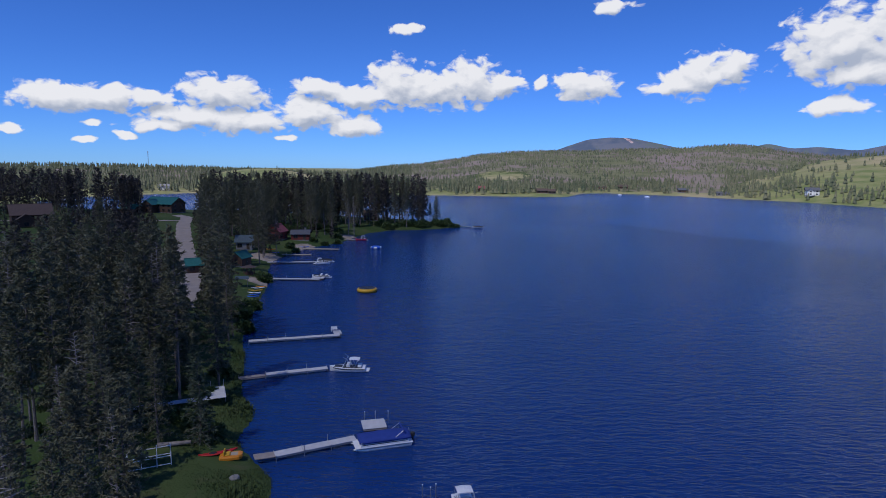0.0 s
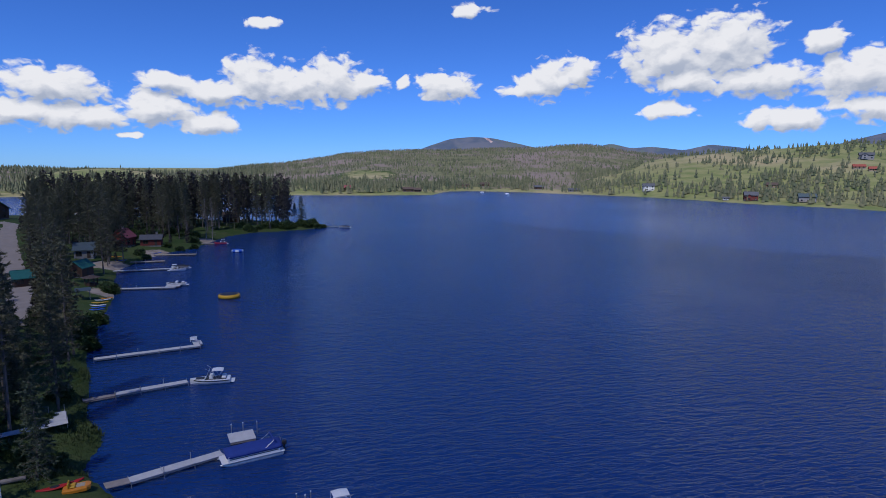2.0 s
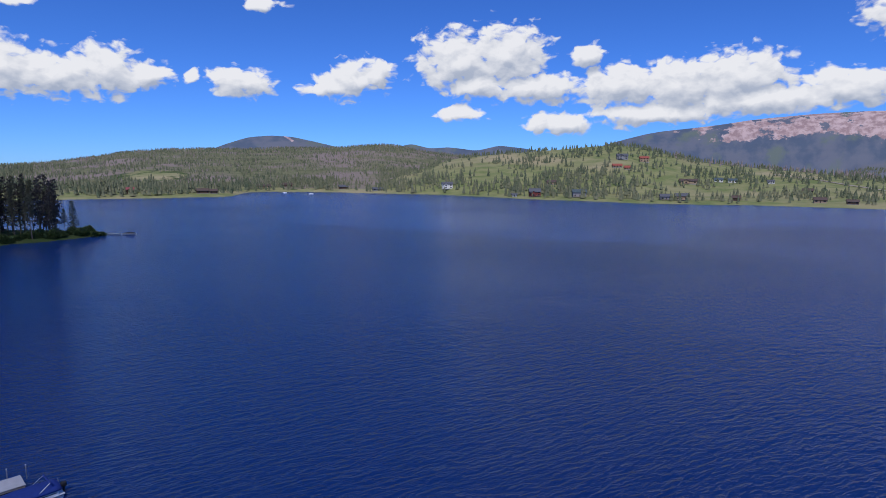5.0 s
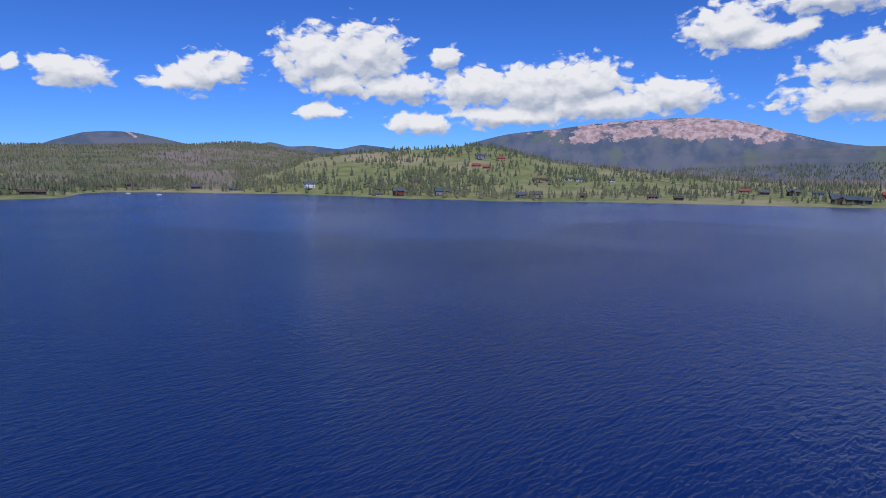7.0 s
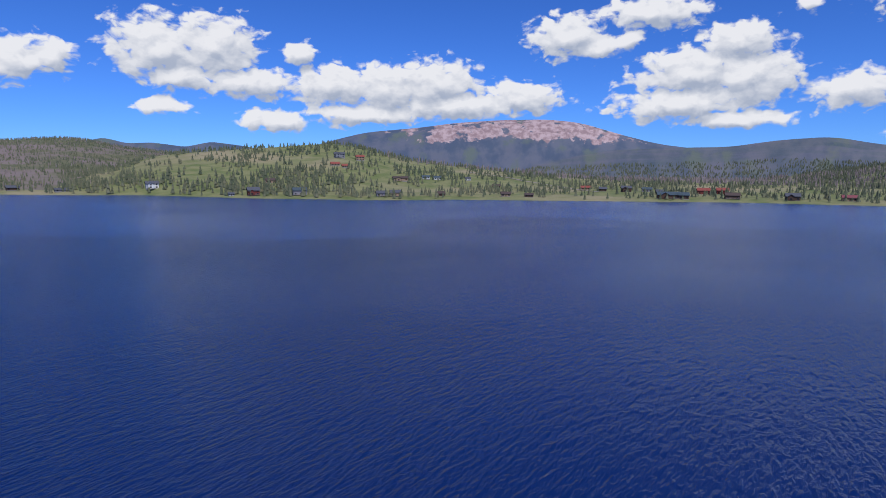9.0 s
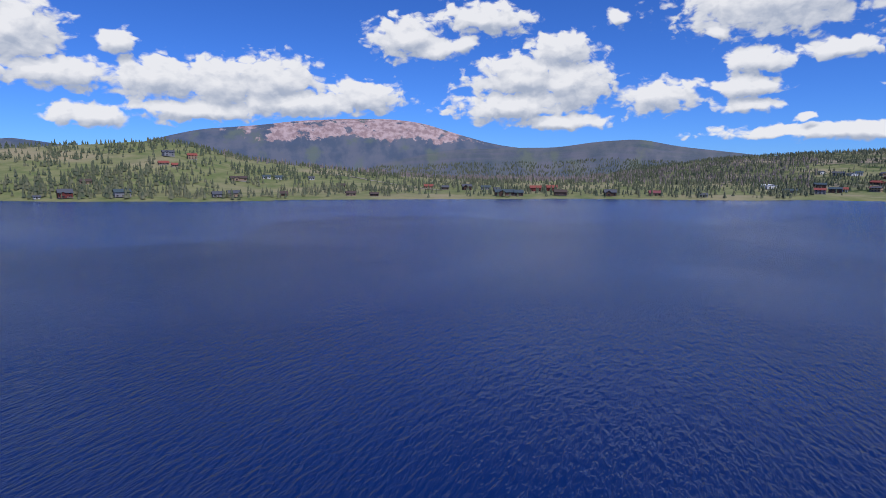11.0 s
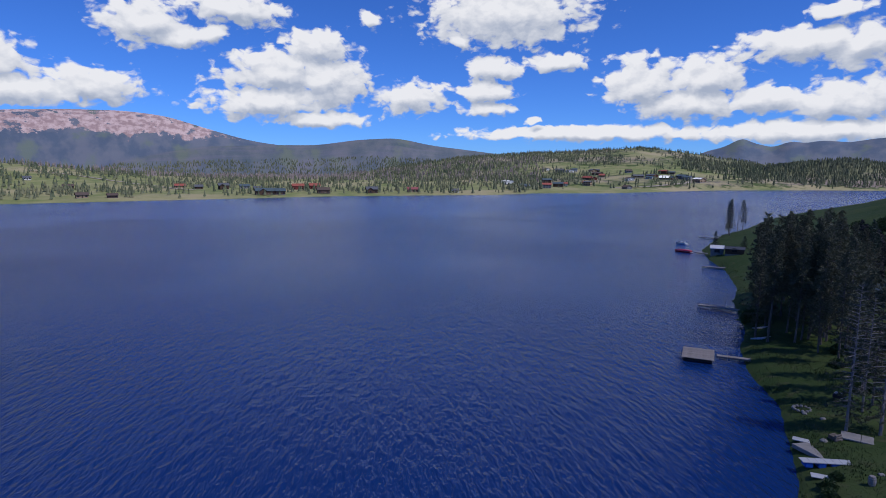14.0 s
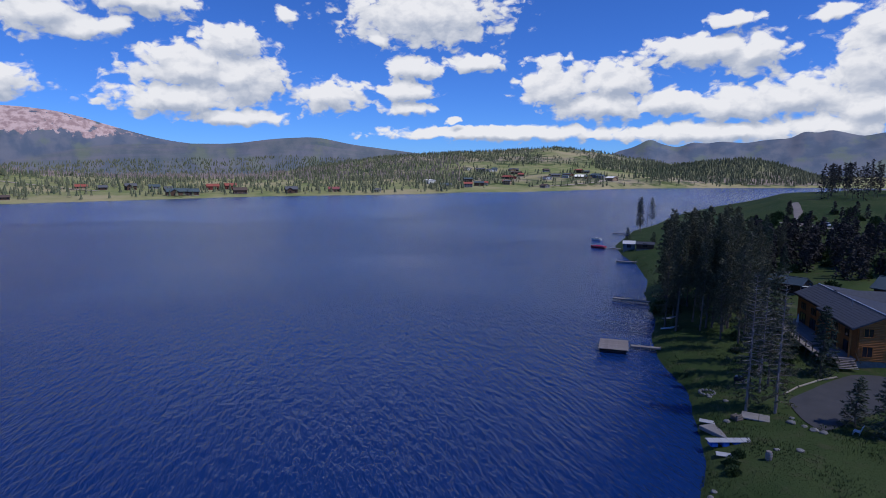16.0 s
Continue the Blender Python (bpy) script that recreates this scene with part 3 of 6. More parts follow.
def conifer(kind, seed, height, bare, width, branches, tufts, blades=5, leaf=1.0, fat=1.0):
    """A conifer as trunk with limbs, and a crown of needle tufts. bare: share of the trunk without needles."""
    rng = random.Random(seed)
    tv, tf, cv, cf = [], [], [], []
    lean = (rng.uniform(-0.02, 0.02), rng.uniform(-0.02, 0.02))
    bend = rng.uniform(-0.25, 0.25)

    def axis(h):
        f = h / height
        return (lean[0] * h + bend * math.sin(f * 3), lean[1] * h + bend * math.sin(f * 2 + 1), h)

    steps = 9
    hs = [-0.4 + (height + 0.4) * i / steps for i in range(steps + 1)]
    r0 = 0.008 * height + 0.03
    tube(tv, tf, [axis(h) for h in hs], [r0 * (1 - 0.93 * max(h, 0) / height) * (1.25 if h < 0.3 else 1) for h in hs], 7)

    def tuft(c, size, direction):
        size = size * leaf
        for _ in range(blades):
            d = Vector((rng.gauss(0, 1), rng.gauss(0, 1), rng.gauss(0.25, 0.8))) * 0.8 + Vector(direction)
            d.normalize()
            s = d.cross(Vector((rng.gauss(0, 1), rng.gauss(0, 1), rng.gauss(0, 1)))).normalized() * size * rng.uniform(0.15, 0.30) * fat
            tip = c + d * size * rng.uniform(0.9, 1.5)
            k = len(cv)
            cv.extend([tuple(c - s - d * size * 0.3), tuple(c + s - d * size * 0.3), tuple(tip)])
            cf.append((k, k + 1, k + 2))

    for b in range(branches):
        f = bare + (1 - bare) * ((b + rng.random()) / branches) ** 0.95
        h = height * f
        rel = (f - bare) / (1 - bare)
        if kind == "spruce":
            reach = width * (1 - rel) ** 0.8 * rng.uniform(0.75, 1.1) + 0.25
            droop = -0.35 + 0.5 * rel
        else:
            reach = width * (math.sin(min(1, (1 - rel) * 1.25 + 0.05) * 1.5) ** 0.8) * rng.uniform(0.55, 1.15) + 0.25
            droop = -0.12 + 0.5 * rel
        a = b * 2.399 + rng.uniform(-0.6, 0.6)
        o = Vector(axis(h))
        d = Vector((math.cos(a), math.sin(a), droop + rng.uniform(-0.12, 0.15)))
        tip = o + d * reach
        k = len(tv)
        w = Vector((-math.sin(a), math.cos(a), 0)) * (0.02 + 0.012 * reach)
        tv.extend([tuple(o - w), tuple(o + w), tuple(o + Vector((0, 0, 0.07))), tuple(tip)])
        tf.extend([(k, k + 1, k + 3), (k + 1, k + 2, k + 3), (k + 2, k, k + 3)])
        if kind == "dead":
            for _ in range(3):
                q = o + d * reach * rng.uniform(0.3, 0.9)
                e = q + Vector((rng.uniform(-1, 1), rng.uniform(-1, 1), rng.uniform(-0.2, 0.7))) * reach * 0.4
                k = len(tv)
                tv.extend([tuple(q - w * 0.5), tuple(q + w * 0.5), tuple(e)])
                tf.append((k, k + 1, k + 2))
            continue
        count = max(2, int(tufts * (0.35 + 0.65 * reach / width)))
        for t in range(count):
            g = 0.18 + 0.85 * (t + rng.random()) / count
            c = o + d * reach * g + Vector((rng.gauss(0, 0.12), rng.gauss(0, 0.12), rng.gauss(0, 0.09) - 0.10 * reach * g * g)) * (0.6 + 0.5 * reach)
            tuft(c, rng.uniform(0.26, 0.48), d * 0.6)
    # dead snags on the bare trunk
    for b in range(int(10 * bare) + 3):
        h = height * rng.uniform(0.15, max(bare, 0.2) + 0.1)
        a = rng.uniform(0, 6.28)
        o = Vector(axis(h))
        tip = o + Vector((math.cos(a), math.sin(a), rng.uniform(-0.3, 0.2))) * rng.uniform(0.5, 1.6)
        k = len(tv)
        tv.extend([tuple(o + Vector((0, 0, -0.03))), tuple(o + Vector((0.03, 0.02, 0.03))), tuple(tip)])
        tf.append((k, k + 1, k + 2))
    name = {"spruce": "spruce_tree", "pine": "pine_tree", "dead": "dead_tree"}[kind]
    label = {"spruce": "dark green spruce tree with boughs to the ground", "pine": "tall lodgepole pine with bare lower trunk and dark green crown",
             "dead": "bare grey dead pine standing among green trees"}[kind]
    root = tagged(new(name), label, "tree", group="shore trees")
    t = new("trunk", mesh_from("trunk", tv, tf, M_DEADWOOD if kind == "dead" else M_BARK))
    t.parent = root
    if cv:
        c = new("crown", mesh_from("crown", cv, cf, M_SPRUCE if kind == "spruce" else M_NEEDLE))
        c.parent = root
    return root


def shrub(seed, height):
    rng = random.Random(seed)
    tv, tf, cv, cf = [], [], [], []
    for s in range(7):
        a = rng.uniform(0, 6.28)
        tip = Vector((math.cos(a) * height * 0.6, math.sin(a) * height * 0.6, height * rng.uniform(0.6, 0.9)))
        tube(tv, tf, [(0, 0, -0.1), tuple(tip * 0.5 + Vector((0, 0, 0.1))), tuple(tip)], [0.05, 0.035, 0.01], 4)
    for _ in range(420):
        u = Vector((rng.gauss(0, 1), rng.gauss(0, 1), abs(rng.gauss(0, 1)))).normalized()
        lump = 0.75 + 0.25 * math.sin(5 * math.atan2(u.y, u.x) + seed) * math.cos(4 * u.z + seed)
        c = Vector((u.x * height * 0.85, u.y * height * 0.85, u.z * height)) * lump * rng.uniform(0.75, 1.05)
        for _ in range(3):
            d = (u + Vector((rng.gauss(0, 0.7), rng.gauss(0, 0.7), rng.gauss(0, 0.7)))).normalized()
            s = d.cross(Vector((rng.gauss(0, 1), rng.gauss(0, 1), rng.gauss(0, 1)))).normalized() * 0.09 * height
            k = len(cv)
            cv.extend([tuple(c - s), tuple(c + s), tuple(c + d * 0.28 * height)])
            cf.append((k, k + 1, k + 2))
    root = tagged(new("shrub"), "rounded green willow shrub near the water's edge", "shrub", group="shore shrubs")
    for nm, v, f, m in (("stems", tv, tf, M_BARK), ("leaves", cv, cf, M_LEAF)):
        o = new(nm, mesh_from(nm, v, f, m))
        o.parent = root
    return root


for i in range(7):
    PINE.append(conifer("pine", 20 + i, 18 + (i % 3), (0.22, 0.34, 0.15, 0.42, 0.28, 0.08, 0.2)[i], (2.0, 1.8, 2.3, 1.6, 2.1, 2.5, 1.9)[i], 74, 9, 7, 1.0))
for i in range(3):
    SPRUCE.append(conifer("spruce", 40 + i, 13 + i, 0.04, (2.4, 2.1, 2.6)[i], 88, 8, 7, 1.0))
for i in range(2):
    DEAD.append(conifer("dead", 50 + i, 15 + i, 0.2, 1.6, 80, 0))
SHRUBS = [shrub(60 + i, 1.0) for i in range(3)]
USED = set()


def plant(kinds, x, y, height=None, rng=random):
    """Put a tree of one of the kinds on the ground at (x, y)."""
    src = kinds[rng.randrange(len(kinds))]
    z = float(land(np.array([x]), np.array([y]))[0][0])
    full = 1.0 if src in SHRUBS else max(v.co.z for v in src.children[0].data.vertices)
    s = (height or full) / full
    m = Matrix.LocRotScale((x, y, z - 0.1), Euler((0, 0, rng.uniform(0, 6.28))), Vector((1, 1, 1)))
    if src.name in USED:
        ob = copy_thing(src, m)
    else:
        USED.add(src.name)
        src.matrix_basis = m
        ob = src
    wide = s ** 0.7 if src not in SHRUBS else s
    ob.scale = (wide, wide, s)
    return ob


def grove(seed, count, area, kinds, hmin, hmax, gap=2.2):
    """Trees strewn over a plan area, given as a test on (x, y) with its bounds."""
    rng = random.Random(seed)
    x0, x1, y0, y1, test = area
    placed = []
    tries = 0
    while len(placed) < count and tries < count * 60:
        tries += 1
        x, y = rng.uniform(x0, x1), rng.uniform(y0, y1)
        if any((x - a) ** 2 + (y - b) ** 2 < gap * gap for a, b in placed) or not test(x, y):
            continue
        if float(shore_distance(np.array([x]), np.array([y]))[0]) < 1.5:
            continue
        placed.append((x, y))
        plant(kinds, x, y, rng.uniform(hmin, hmax), rng)


def where(az0, az1, r0, r1, *skip):
    """A test for a stretch of the plan, in degrees and metres from the point under the eye; skip: stretches left out."""
    def test(x, y):
        a, r = math.degrees(math.atan2(x, y)), math.hypot(x, y)
        if not (az0 < a < az1 and r0 < r < r1):
            return False
        return not any(s0 < a < s1 and q0 < r < q1 for s0, s1, q0, q1 in skip)
    xs, ys = zip(*[polar(a, r) for a in np.linspace(az0, az1, 7) for r in (r0, r1)])
    return (min(xs), max(xs), min(ys), max(ys), test)


def pine_wood(name, label, seed, stretches):
    """Farther pines that nobody would count, joined into one mesh."""
    rng = random.Random(seed)
    V, F, MI, base = [], [], [], 0
    kinds = []
    for i in range(7):
        src = conifer("pine" if i < 5 else "spruce", 80 + i, 20 if i < 5 else 9, (0.2, 0.3, 0.16, 0.36, 0.08, 0.03, 0.05)[i], (2.2, 2.0, 2.4, 1.8, 2.5, 1.9, 2.2)[i], 34, 4, 3, 1.9, 1.9)
        kinds.append([(np.array([v.co[:] for v in o.data.vertices]), [tuple(p.vertices) for p in o.data.polygons]) for o in src.children])
        for o in list(src.children) + [src]:
            bpy.data.objects.remove(o)
    for count, (x0, x1, y0, y1, test), hmin, hmax, low in stretches:
        spots = []
        tries = 0
        while len(spots) < count and tries < count * 80:
            tries += 1
            x, y = rng.uniform(x0, x1), rng.uniform(y0, y1)
            if test(x, y):
                spots.append((x, y))
        z, sd, _ = land(np.array([s[0] for s in spots]), np.array([s[1] for s in spots]))
        for (x, y), zz, dd in zip(spots, z, sd):
            if dd < 3:
                continue
            s, a = rng.uniform(hmin, hmax) / (9 if low else 20), rng.uniform(0, 6.28)
            for k, (v, f) in enumerate(kinds[5 + rng.randrange(2) if low else rng.randrange(5)]):
                w = s ** 0.7
                q = np.stack([(v[:, 0] * math.cos(a) - v[:, 1] * math.sin(a)) * w + x, (v[:, 0] * math.sin(a) + v[:, 1] * math.cos(a)) * w + y, v[:, 2] * s + zz], 1)
                V.extend(q.tolist())
                F.extend([tuple(i + base for i in p) for p in f])
                MI.extend([k] * len(f))
                base += len(v)
    me = bpy.data.meshes.new(name)
    me.from_pydata(V, [], F)
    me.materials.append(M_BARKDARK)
    me.materials.append(M_NEEDLE)
    me.polygons.foreach_set("material_index", MI)
    return tagged(new(name, me), label, "woods", kind="stuff")


# the peninsula, its front rows
grove(1, 95, where(-22, -2.2, 248, 330, (-16.8, -12.5, 0, 262), (-10, -6.5, 0, 285)), PINE, 20, 26, 3.2)
# among the cabins
grove(2, 26, where(-22.3, -15.2, 176, 262, (-20.2, -17.2, 168, 226), (-17.2, -12.5, 215, 250)), PINE, 19, 25, 3.5)
# the near wood
grove(3, 60, where(-38, -19.6, 68, 128, (-24.4, -21.8, 60, 140), (-27, -17, 60, 80)), PINE, 15, 22, 2.5)
grove(4, 14, where(-39, -27.5, 40, 66, (-29.5, -20, 52, 66)), PINE[:6] + DEAD, 11, 16, 2.6)
grove(16, 14, where(-38, -24.5, 60, 125, (-29.5, -20, 52, 66)), DEAD, 14, 20, 3.0)
grove(8, 8, where(-29, -21, 68, 90), SPRUCE + PINE[5:6], 7, 12, 3.0)
grove(9, 9, where(-24.4, -21.6, 84, 140), SPRUCE, 4, 8, 3.0)
grove(15, 10, where(-40, -24.5, 130, 200), PINE, 15, 20, 3.0)
# the right shore wood
grove(6, 46, where(122.6, 128.6, 118, 165), PINE, 17, 22, 2.6)
grove(7, 20, where(126.5, 129.9, 112, 150), PINE, 13, 20, 2.6)
grove(11, 16, where(129.0, 132.2, 160, 210), PINE + SPRUCE, 9, 15, 3.0)
for x, y, h, kinds in ((62.6, -52.5, 18, DEAD[0:1]), (63.6, -53.6, 16, PINE[5:6]), (60.6, -55.2, 18, DEAD[1:2]), (61.8, -56.2, 15, PINE[5:6]), (67.5, -58.5, 15, DEAD), (69, -61, 17, PINE[6:7]),
                       (73, -63, 18, PINE[0:1]), (77, -66, 16, PINE[2:3]), (84, -68, 18, PINE[1:2]),
                       (69.9, -70.6, 10.5, SPRUCE[1:2]), (54.9, -61.0, 6.3, SPRUCE[0:1]), (51.6, -61.6, 7.6, SPRUCE[2:3]), (53.2, -65.2, 6.0, SPRUCE[1:2]), (50.2, -63.4, 6.0, SPRUCE[0:1]), (80, -74, 6, SPRUCE[0:1]),
                       (257, -150, 17, PINE[0:1]), (262, -152, 16, PINE[2:3]), (268, -160, 13, DEAD), (274, -166, 15, PINE[4:5]), (226, -126, 6, SPRUCE[2:3]), (206, -126, 5, SPRUCE[0:1]),
                       (-3.3, 318, 14.5, SPRUCE[1:2]), (-6.5, 319, 11, PINE[3:4]), (-39, 262, 19, DEAD), (-42, 266, 17, DEAD), (-33.5, 53, 15, DEAD)):
    tree = plant(kinds, x, y, h, random.Random(int(x * 10)))
    if kinds[0] in SPRUCE:
        tree.scale = (tree.scale.x * 1.35, tree.scale.y * 1.35, tree.scale.z)
# shrubs at the water
for x, y, h in ((-48.3, 160.5, 2.6), (-50, 163, 2.2), (-54, 218, 2.2), (-57, 222, 2.4), (-47, 238, 2.2), (-43, 243, 2.4), (-52, 240, 2.0), (4.5, 312.5, 2.8), (7.5, 314, 2.2),
                (114, -73, 3.2), (117, -75, 2.6), (112, -74, 1.8), (51.5, -42, 1.1), (50, -41, 1.0), (53, -44, 0.9), (-38, 112, 2.5), (-41, 118, 3.0), (-43, 124, 3.2), (-42, 130, 2.6),
                (74, -64, 1.5), (79, -68, 1.6), (83, -67, 1.4), (82, -72, 1.8), (86, -74, 2.0), (90, -76, 2.0), (94, -78, 2.2), (88, -71, 1.6), (76, -70, 1.6), (97, -82, 2.2), (-26.5, 66, 1.6), (-29, 67, 2.0), (-31, 68, 1.8)):
    plant(SHRUBS, x, y, h, random.Random(int(x * 7 + y)))
rng_s = random.Random(77)
for k in range(22):
    plant(SHRUBS, -34 + k * 1.75 + rng_s.uniform(-1, 1), 289 + k * 1.0 + rng_s.uniform(0, 5) + (12 if k < 3 else 4), rng_s.uniform(2.0, 3.4), rng_s)
grove(12, 60, where(129, 139, 150, 300, (132.4, 135.2, 150, 182)), SHRUBS, 1.6, 3.2, 3.0)
grove(14, 22, where(-16, -6, 252, 298), SHRUBS, 1.6, 3.0, 3.0)
grove(13, 26, where(-38, -20, 66, 150), SHRUBS, 1.2, 2.4, 3.0)
pine_wood("pine_wood", "dense dark lodgepole pines of the wooded shore behind", 5,
          [(150, where(-21, -1.6, 298, 352), 19, 26, False), (150, where(-42, -28.3, 372, 470), 20, 26, False), (40, where(-28.3, -26.8, 385, 440), 18, 22, False),
           (45, where(134.0, 140, 350, 470), 13, 18, False), (120, where(129.5, 140, 168, 245, (131.6, 135.4, 150, 186), (133, 140, 120, 172)), 4, 9, True), (14, where(131, 140, 245, 300), 4, 7, True),
           (16, where(-48, -39, 90, 200), 16, 20, False), (60, where(-30, -21.5, 130, 320, (-25.6, -22.6, 120, 330)), 4, 10, True), (90, where(-40, -27, 130, 300), 4, 10, True), (36, where(-40, -26, 300, 345, (-37.5, -32, 300, 350)), 5, 10, True), (26, where(-21, -15.6, 180, 250, (-20.3, -17.4, 180, 226)), 2, 5, True),
           (30, where(-22, -10, 255, 300), 3, 6, True)])

# ---- tools for built things ----


def gz(x, y):
    return float(land(np.array([float(x)]), np.array([float(y)]))[0][0])


def part(name, bm, material, parent, label=""):
    me = bpy.data.meshes.new(name)
    bm.normal_update()
    bm.to_mesh(me)
    bm.free()
    me.materials.append(material)
    ob = new(name, me)
    ob.parent = parent
    if label:
        tagged(ob, label)
    return ob


def thing(name, label, category, x, y, z, turn=0.0, group=""):
    ob = new(name)
    ob.matrix_basis = pose(x, y, z, 0, 0, turn)
    return tagged(ob, label, category, group)


def bx(bm, x0, x1, y0, y1, z0, z1, bevel=0.0):
    """A box between the given bounds."""
    made = bmesh.ops.create_cube(bm, size=1, matrix=Matrix.Translation(((x0 + x1) / 2, (y0 + y1) / 2, (z0 + z1) / 2)) @ Matrix.Diagonal((x1 - x0, y1 - y0, z1 - z0, 1)))
    if bevel:
        edges = {e for v in made["verts"] for e in v.link_edges}
        bmesh.ops.bevel(bm, geom=list(edges), offset=bevel, segments=1, affect="EDGES")
    return bm


def box_part(name, bounds, material, parent, label="", bevel=0.0):
    return part(name, bx(bmesh.new(), *bounds, bevel), material, parent, label)


def rod(bm, a, b, r, sides=6, r2=None):
    """A round bar from a to b."""
    a, b = Vector(a), Vector(b)
    m = Matrix.Translation((a + b) / 2) @ (b - a).to_track_quat("Z", "Y").to_matrix().to_4x4()
    bmesh.ops.create_cone(bm, cap_ends=True, segments=sides, radius1=r, radius2=r if r2 is None else r2, depth=(b - a).length, matrix=m)
    return bm


def loft(bm, rings, close=True):
    """Faces between rings of points, with both ends closed."""
    rows = [[bm.verts.new(p) for p in ring] for ring in rings]
    n = len(rows[0])
    for a, b in zip(rows, rows[1:]):
        for i in range(n if close else n - 1):
            bm.faces.new((a[i], a[(i + 1) % n], b[(i + 1) % n], b[i]))
    if close:
        bm.faces.new(rows[0][::-1])
        bm.faces.new(rows[-1])
    bmesh.ops.recalc_face_normals(bm, faces=bm.faces)
    return bm


# plain materials of built things
M_DOCK = mat("grey_decking", (0.52, 0.52, 0.54), (0.40, 0.40, 0.42), 1.5, 0.75, 0.3, fine=14, objrand=0.5)
M_DOCKOLD = mat("weathered_planks", (0.22, 0.19, 0.18), (0.32, 0.28, 0.26), 1.5, 0.85, 0.4, fine=14, objrand=0.6)
M_DOCKPINE = mat("pale_pine_planks", (0.42, 0.36, 0.28), (0.33, 0.28, 0.22), 1.5, 0.8, 0.3, fine=14, objrand=0.5)
M_STEEL = mat("galvanised_steel", (0.45, 0.46, 0.48), (0.35, 0.36, 0.38), 4, 0.4, 0.05, metal=0.8)
M_WHITE = mat("white_gelcoat", (0.72, 0.73, 0.75), (0.62, 0.63, 0.66), 2, 0.3, 0.02, spec=0.5)
M_ALU = mat("brushed_aluminium", (0.62, 0.63, 0.65), (0.5, 0.51, 0.53), 5, 0.35, 0.03, metal=0.7)
M_CANVAS = mat("blue_canvas", (0.015, 0.035, 0.19), (0.022, 0.05, 0.25), 2.5, 0.8, 0.3)
M_DARK = mat("dark_plastic", (0.02, 0.02, 0.025), (0.035, 0.035, 0.04), 6, 0.5, 0.1)
M_GLASS = mat("dark_window_glass", (0.012, 0.014, 0.018), (0.02, 0.022, 0.028), 1, 0.08, 0.0, spec=0.6)
M_YELLOW = mat("yellow_vinyl", (0.55, 0.33, 0.03), (0.48, 0.27, 0.025), 2, 0.45, 0.05)
M_BLUEV = mat("blue_vinyl", (0.03, 0.12, 0.55), (0.025, 0.1, 0.45), 2, 0.4, 0.05)
M_RED = mat("red_plastic", (0.42, 0.02, 0.025), (0.34, 0.02, 0.02), 3, 0.4, 0.05)
M_ORANGE = mat("orange_plastic", (0.62, 0.24, 0.02), (0.52, 0.18, 0.02), 3, 0.4, 0.05)
M_PINK = mat("faded_red_gelcoat", (0.45, 0.05, 0.10), (0.36, 0.04, 0.08), 3, 0.35, 0.03)
M_LOG = mat("honey_log_siding", (0.44, 0.17, 0.045), (0.32, 0.115, 0.03), 1.2, 0.6, 0.4, fine=9, objrand=0.4)
M_BROWN = mat("brown_stained_logs", (0.090, 0.050, 0.034), (0.066, 0.038, 0.027), 1.2, 0.7, 0.4, fine=9, objrand=0.3)
M_REDWALL = mat("barn_red_boards", (0.17, 0.04, 0.033), (0.13, 0.03, 0.027), 1.2, 0.8, 0.3, fine=9)
M_GREYWALL = mat("grey_boards", (0.24, 0.24, 0.26), (0.18, 0.18, 0.2), 1.2, 0.8, 0.3, fine=9)
M_WHITEWALL = mat("white_painted_boards", (0.74, 0.73, 0.71), (0.64, 0.63, 0.61), 1.2, 0.7, 0.2, fine=9)
M_TANWALL = mat("tan_boards", (0.34, 0.24, 0.16), (0.27, 0.19, 0.13), 1.2, 0.8, 0.3, fine=9)
M_SLATE = mat("dark_grey_shingles", (0.085, 0.09, 0.11), (0.055, 0.06, 0.075), 2.2, 0.75, 0.5, fine=11, spec=0.4)
M_BROWNROOF = mat("brown_shingles", (0.085, 0.06, 0.055), (0.06, 0.045, 0.04), 2.2, 0.85, 0.5, fine=11)
M_GREENROOF = mat("green_metal_roof", (0.035, 0.16, 0.14), (0.03, 0.12, 0.11), 1.0, 0.4, 0.1, metal=0.2)
M_TEALROOF = mat("blue_grey_metal_roof", (0.085, 0.115, 0.13), (0.065, 0.09, 0.105), 1.0, 0.4, 0.1, metal=0.2)
M_REDROOF = mat("red_metal_roof", (0.27, 0.075, 0.055), (0.21, 0.06, 0.045), 1.0, 0.5, 0.1)
M_PINKROOF = mat("faded_red_roofing", (0.22, 0.065, 0.075), (0.17, 0.055, 0.06), 1.0, 0.6, 0.2)
M_STONE = mat("grey_fieldstone", (0.17, 0.165, 0.16), (0.27, 0.26, 0.25), 2.5, 0.9, 0.6, objrand=0.6)
M_CONCRETE = mat("old_concrete", (0.31, 0.285, 0.27), (0.23, 0.215, 0.205), 1.2, 0.9, 0.4, fine=10, objrand=0.3)
M_ASPHALT = mat("worn_asphalt", (0.060, 0.060, 0.066), (0.085, 0.083, 0.088), 0.5, 0.9, 0.3, fine=6)
M_GRAVEL = mat("gravel_road", (0.30, 0.26, 0.23), (0.22, 0.19, 0.17), 0.4, 0.95, 0.4, fine=5)
M_TRIM = mat("dark_trim", (0.06, 0.045, 0.035), (0.045, 0.035, 0.03), 3, 0.7, 0.1)
M_CARPAINT = mat("white_car_paint", (0.62, 0.63, 0.65), (0.55, 0.56, 0.58), 2, 0.25, 0.0, spec=0.6)
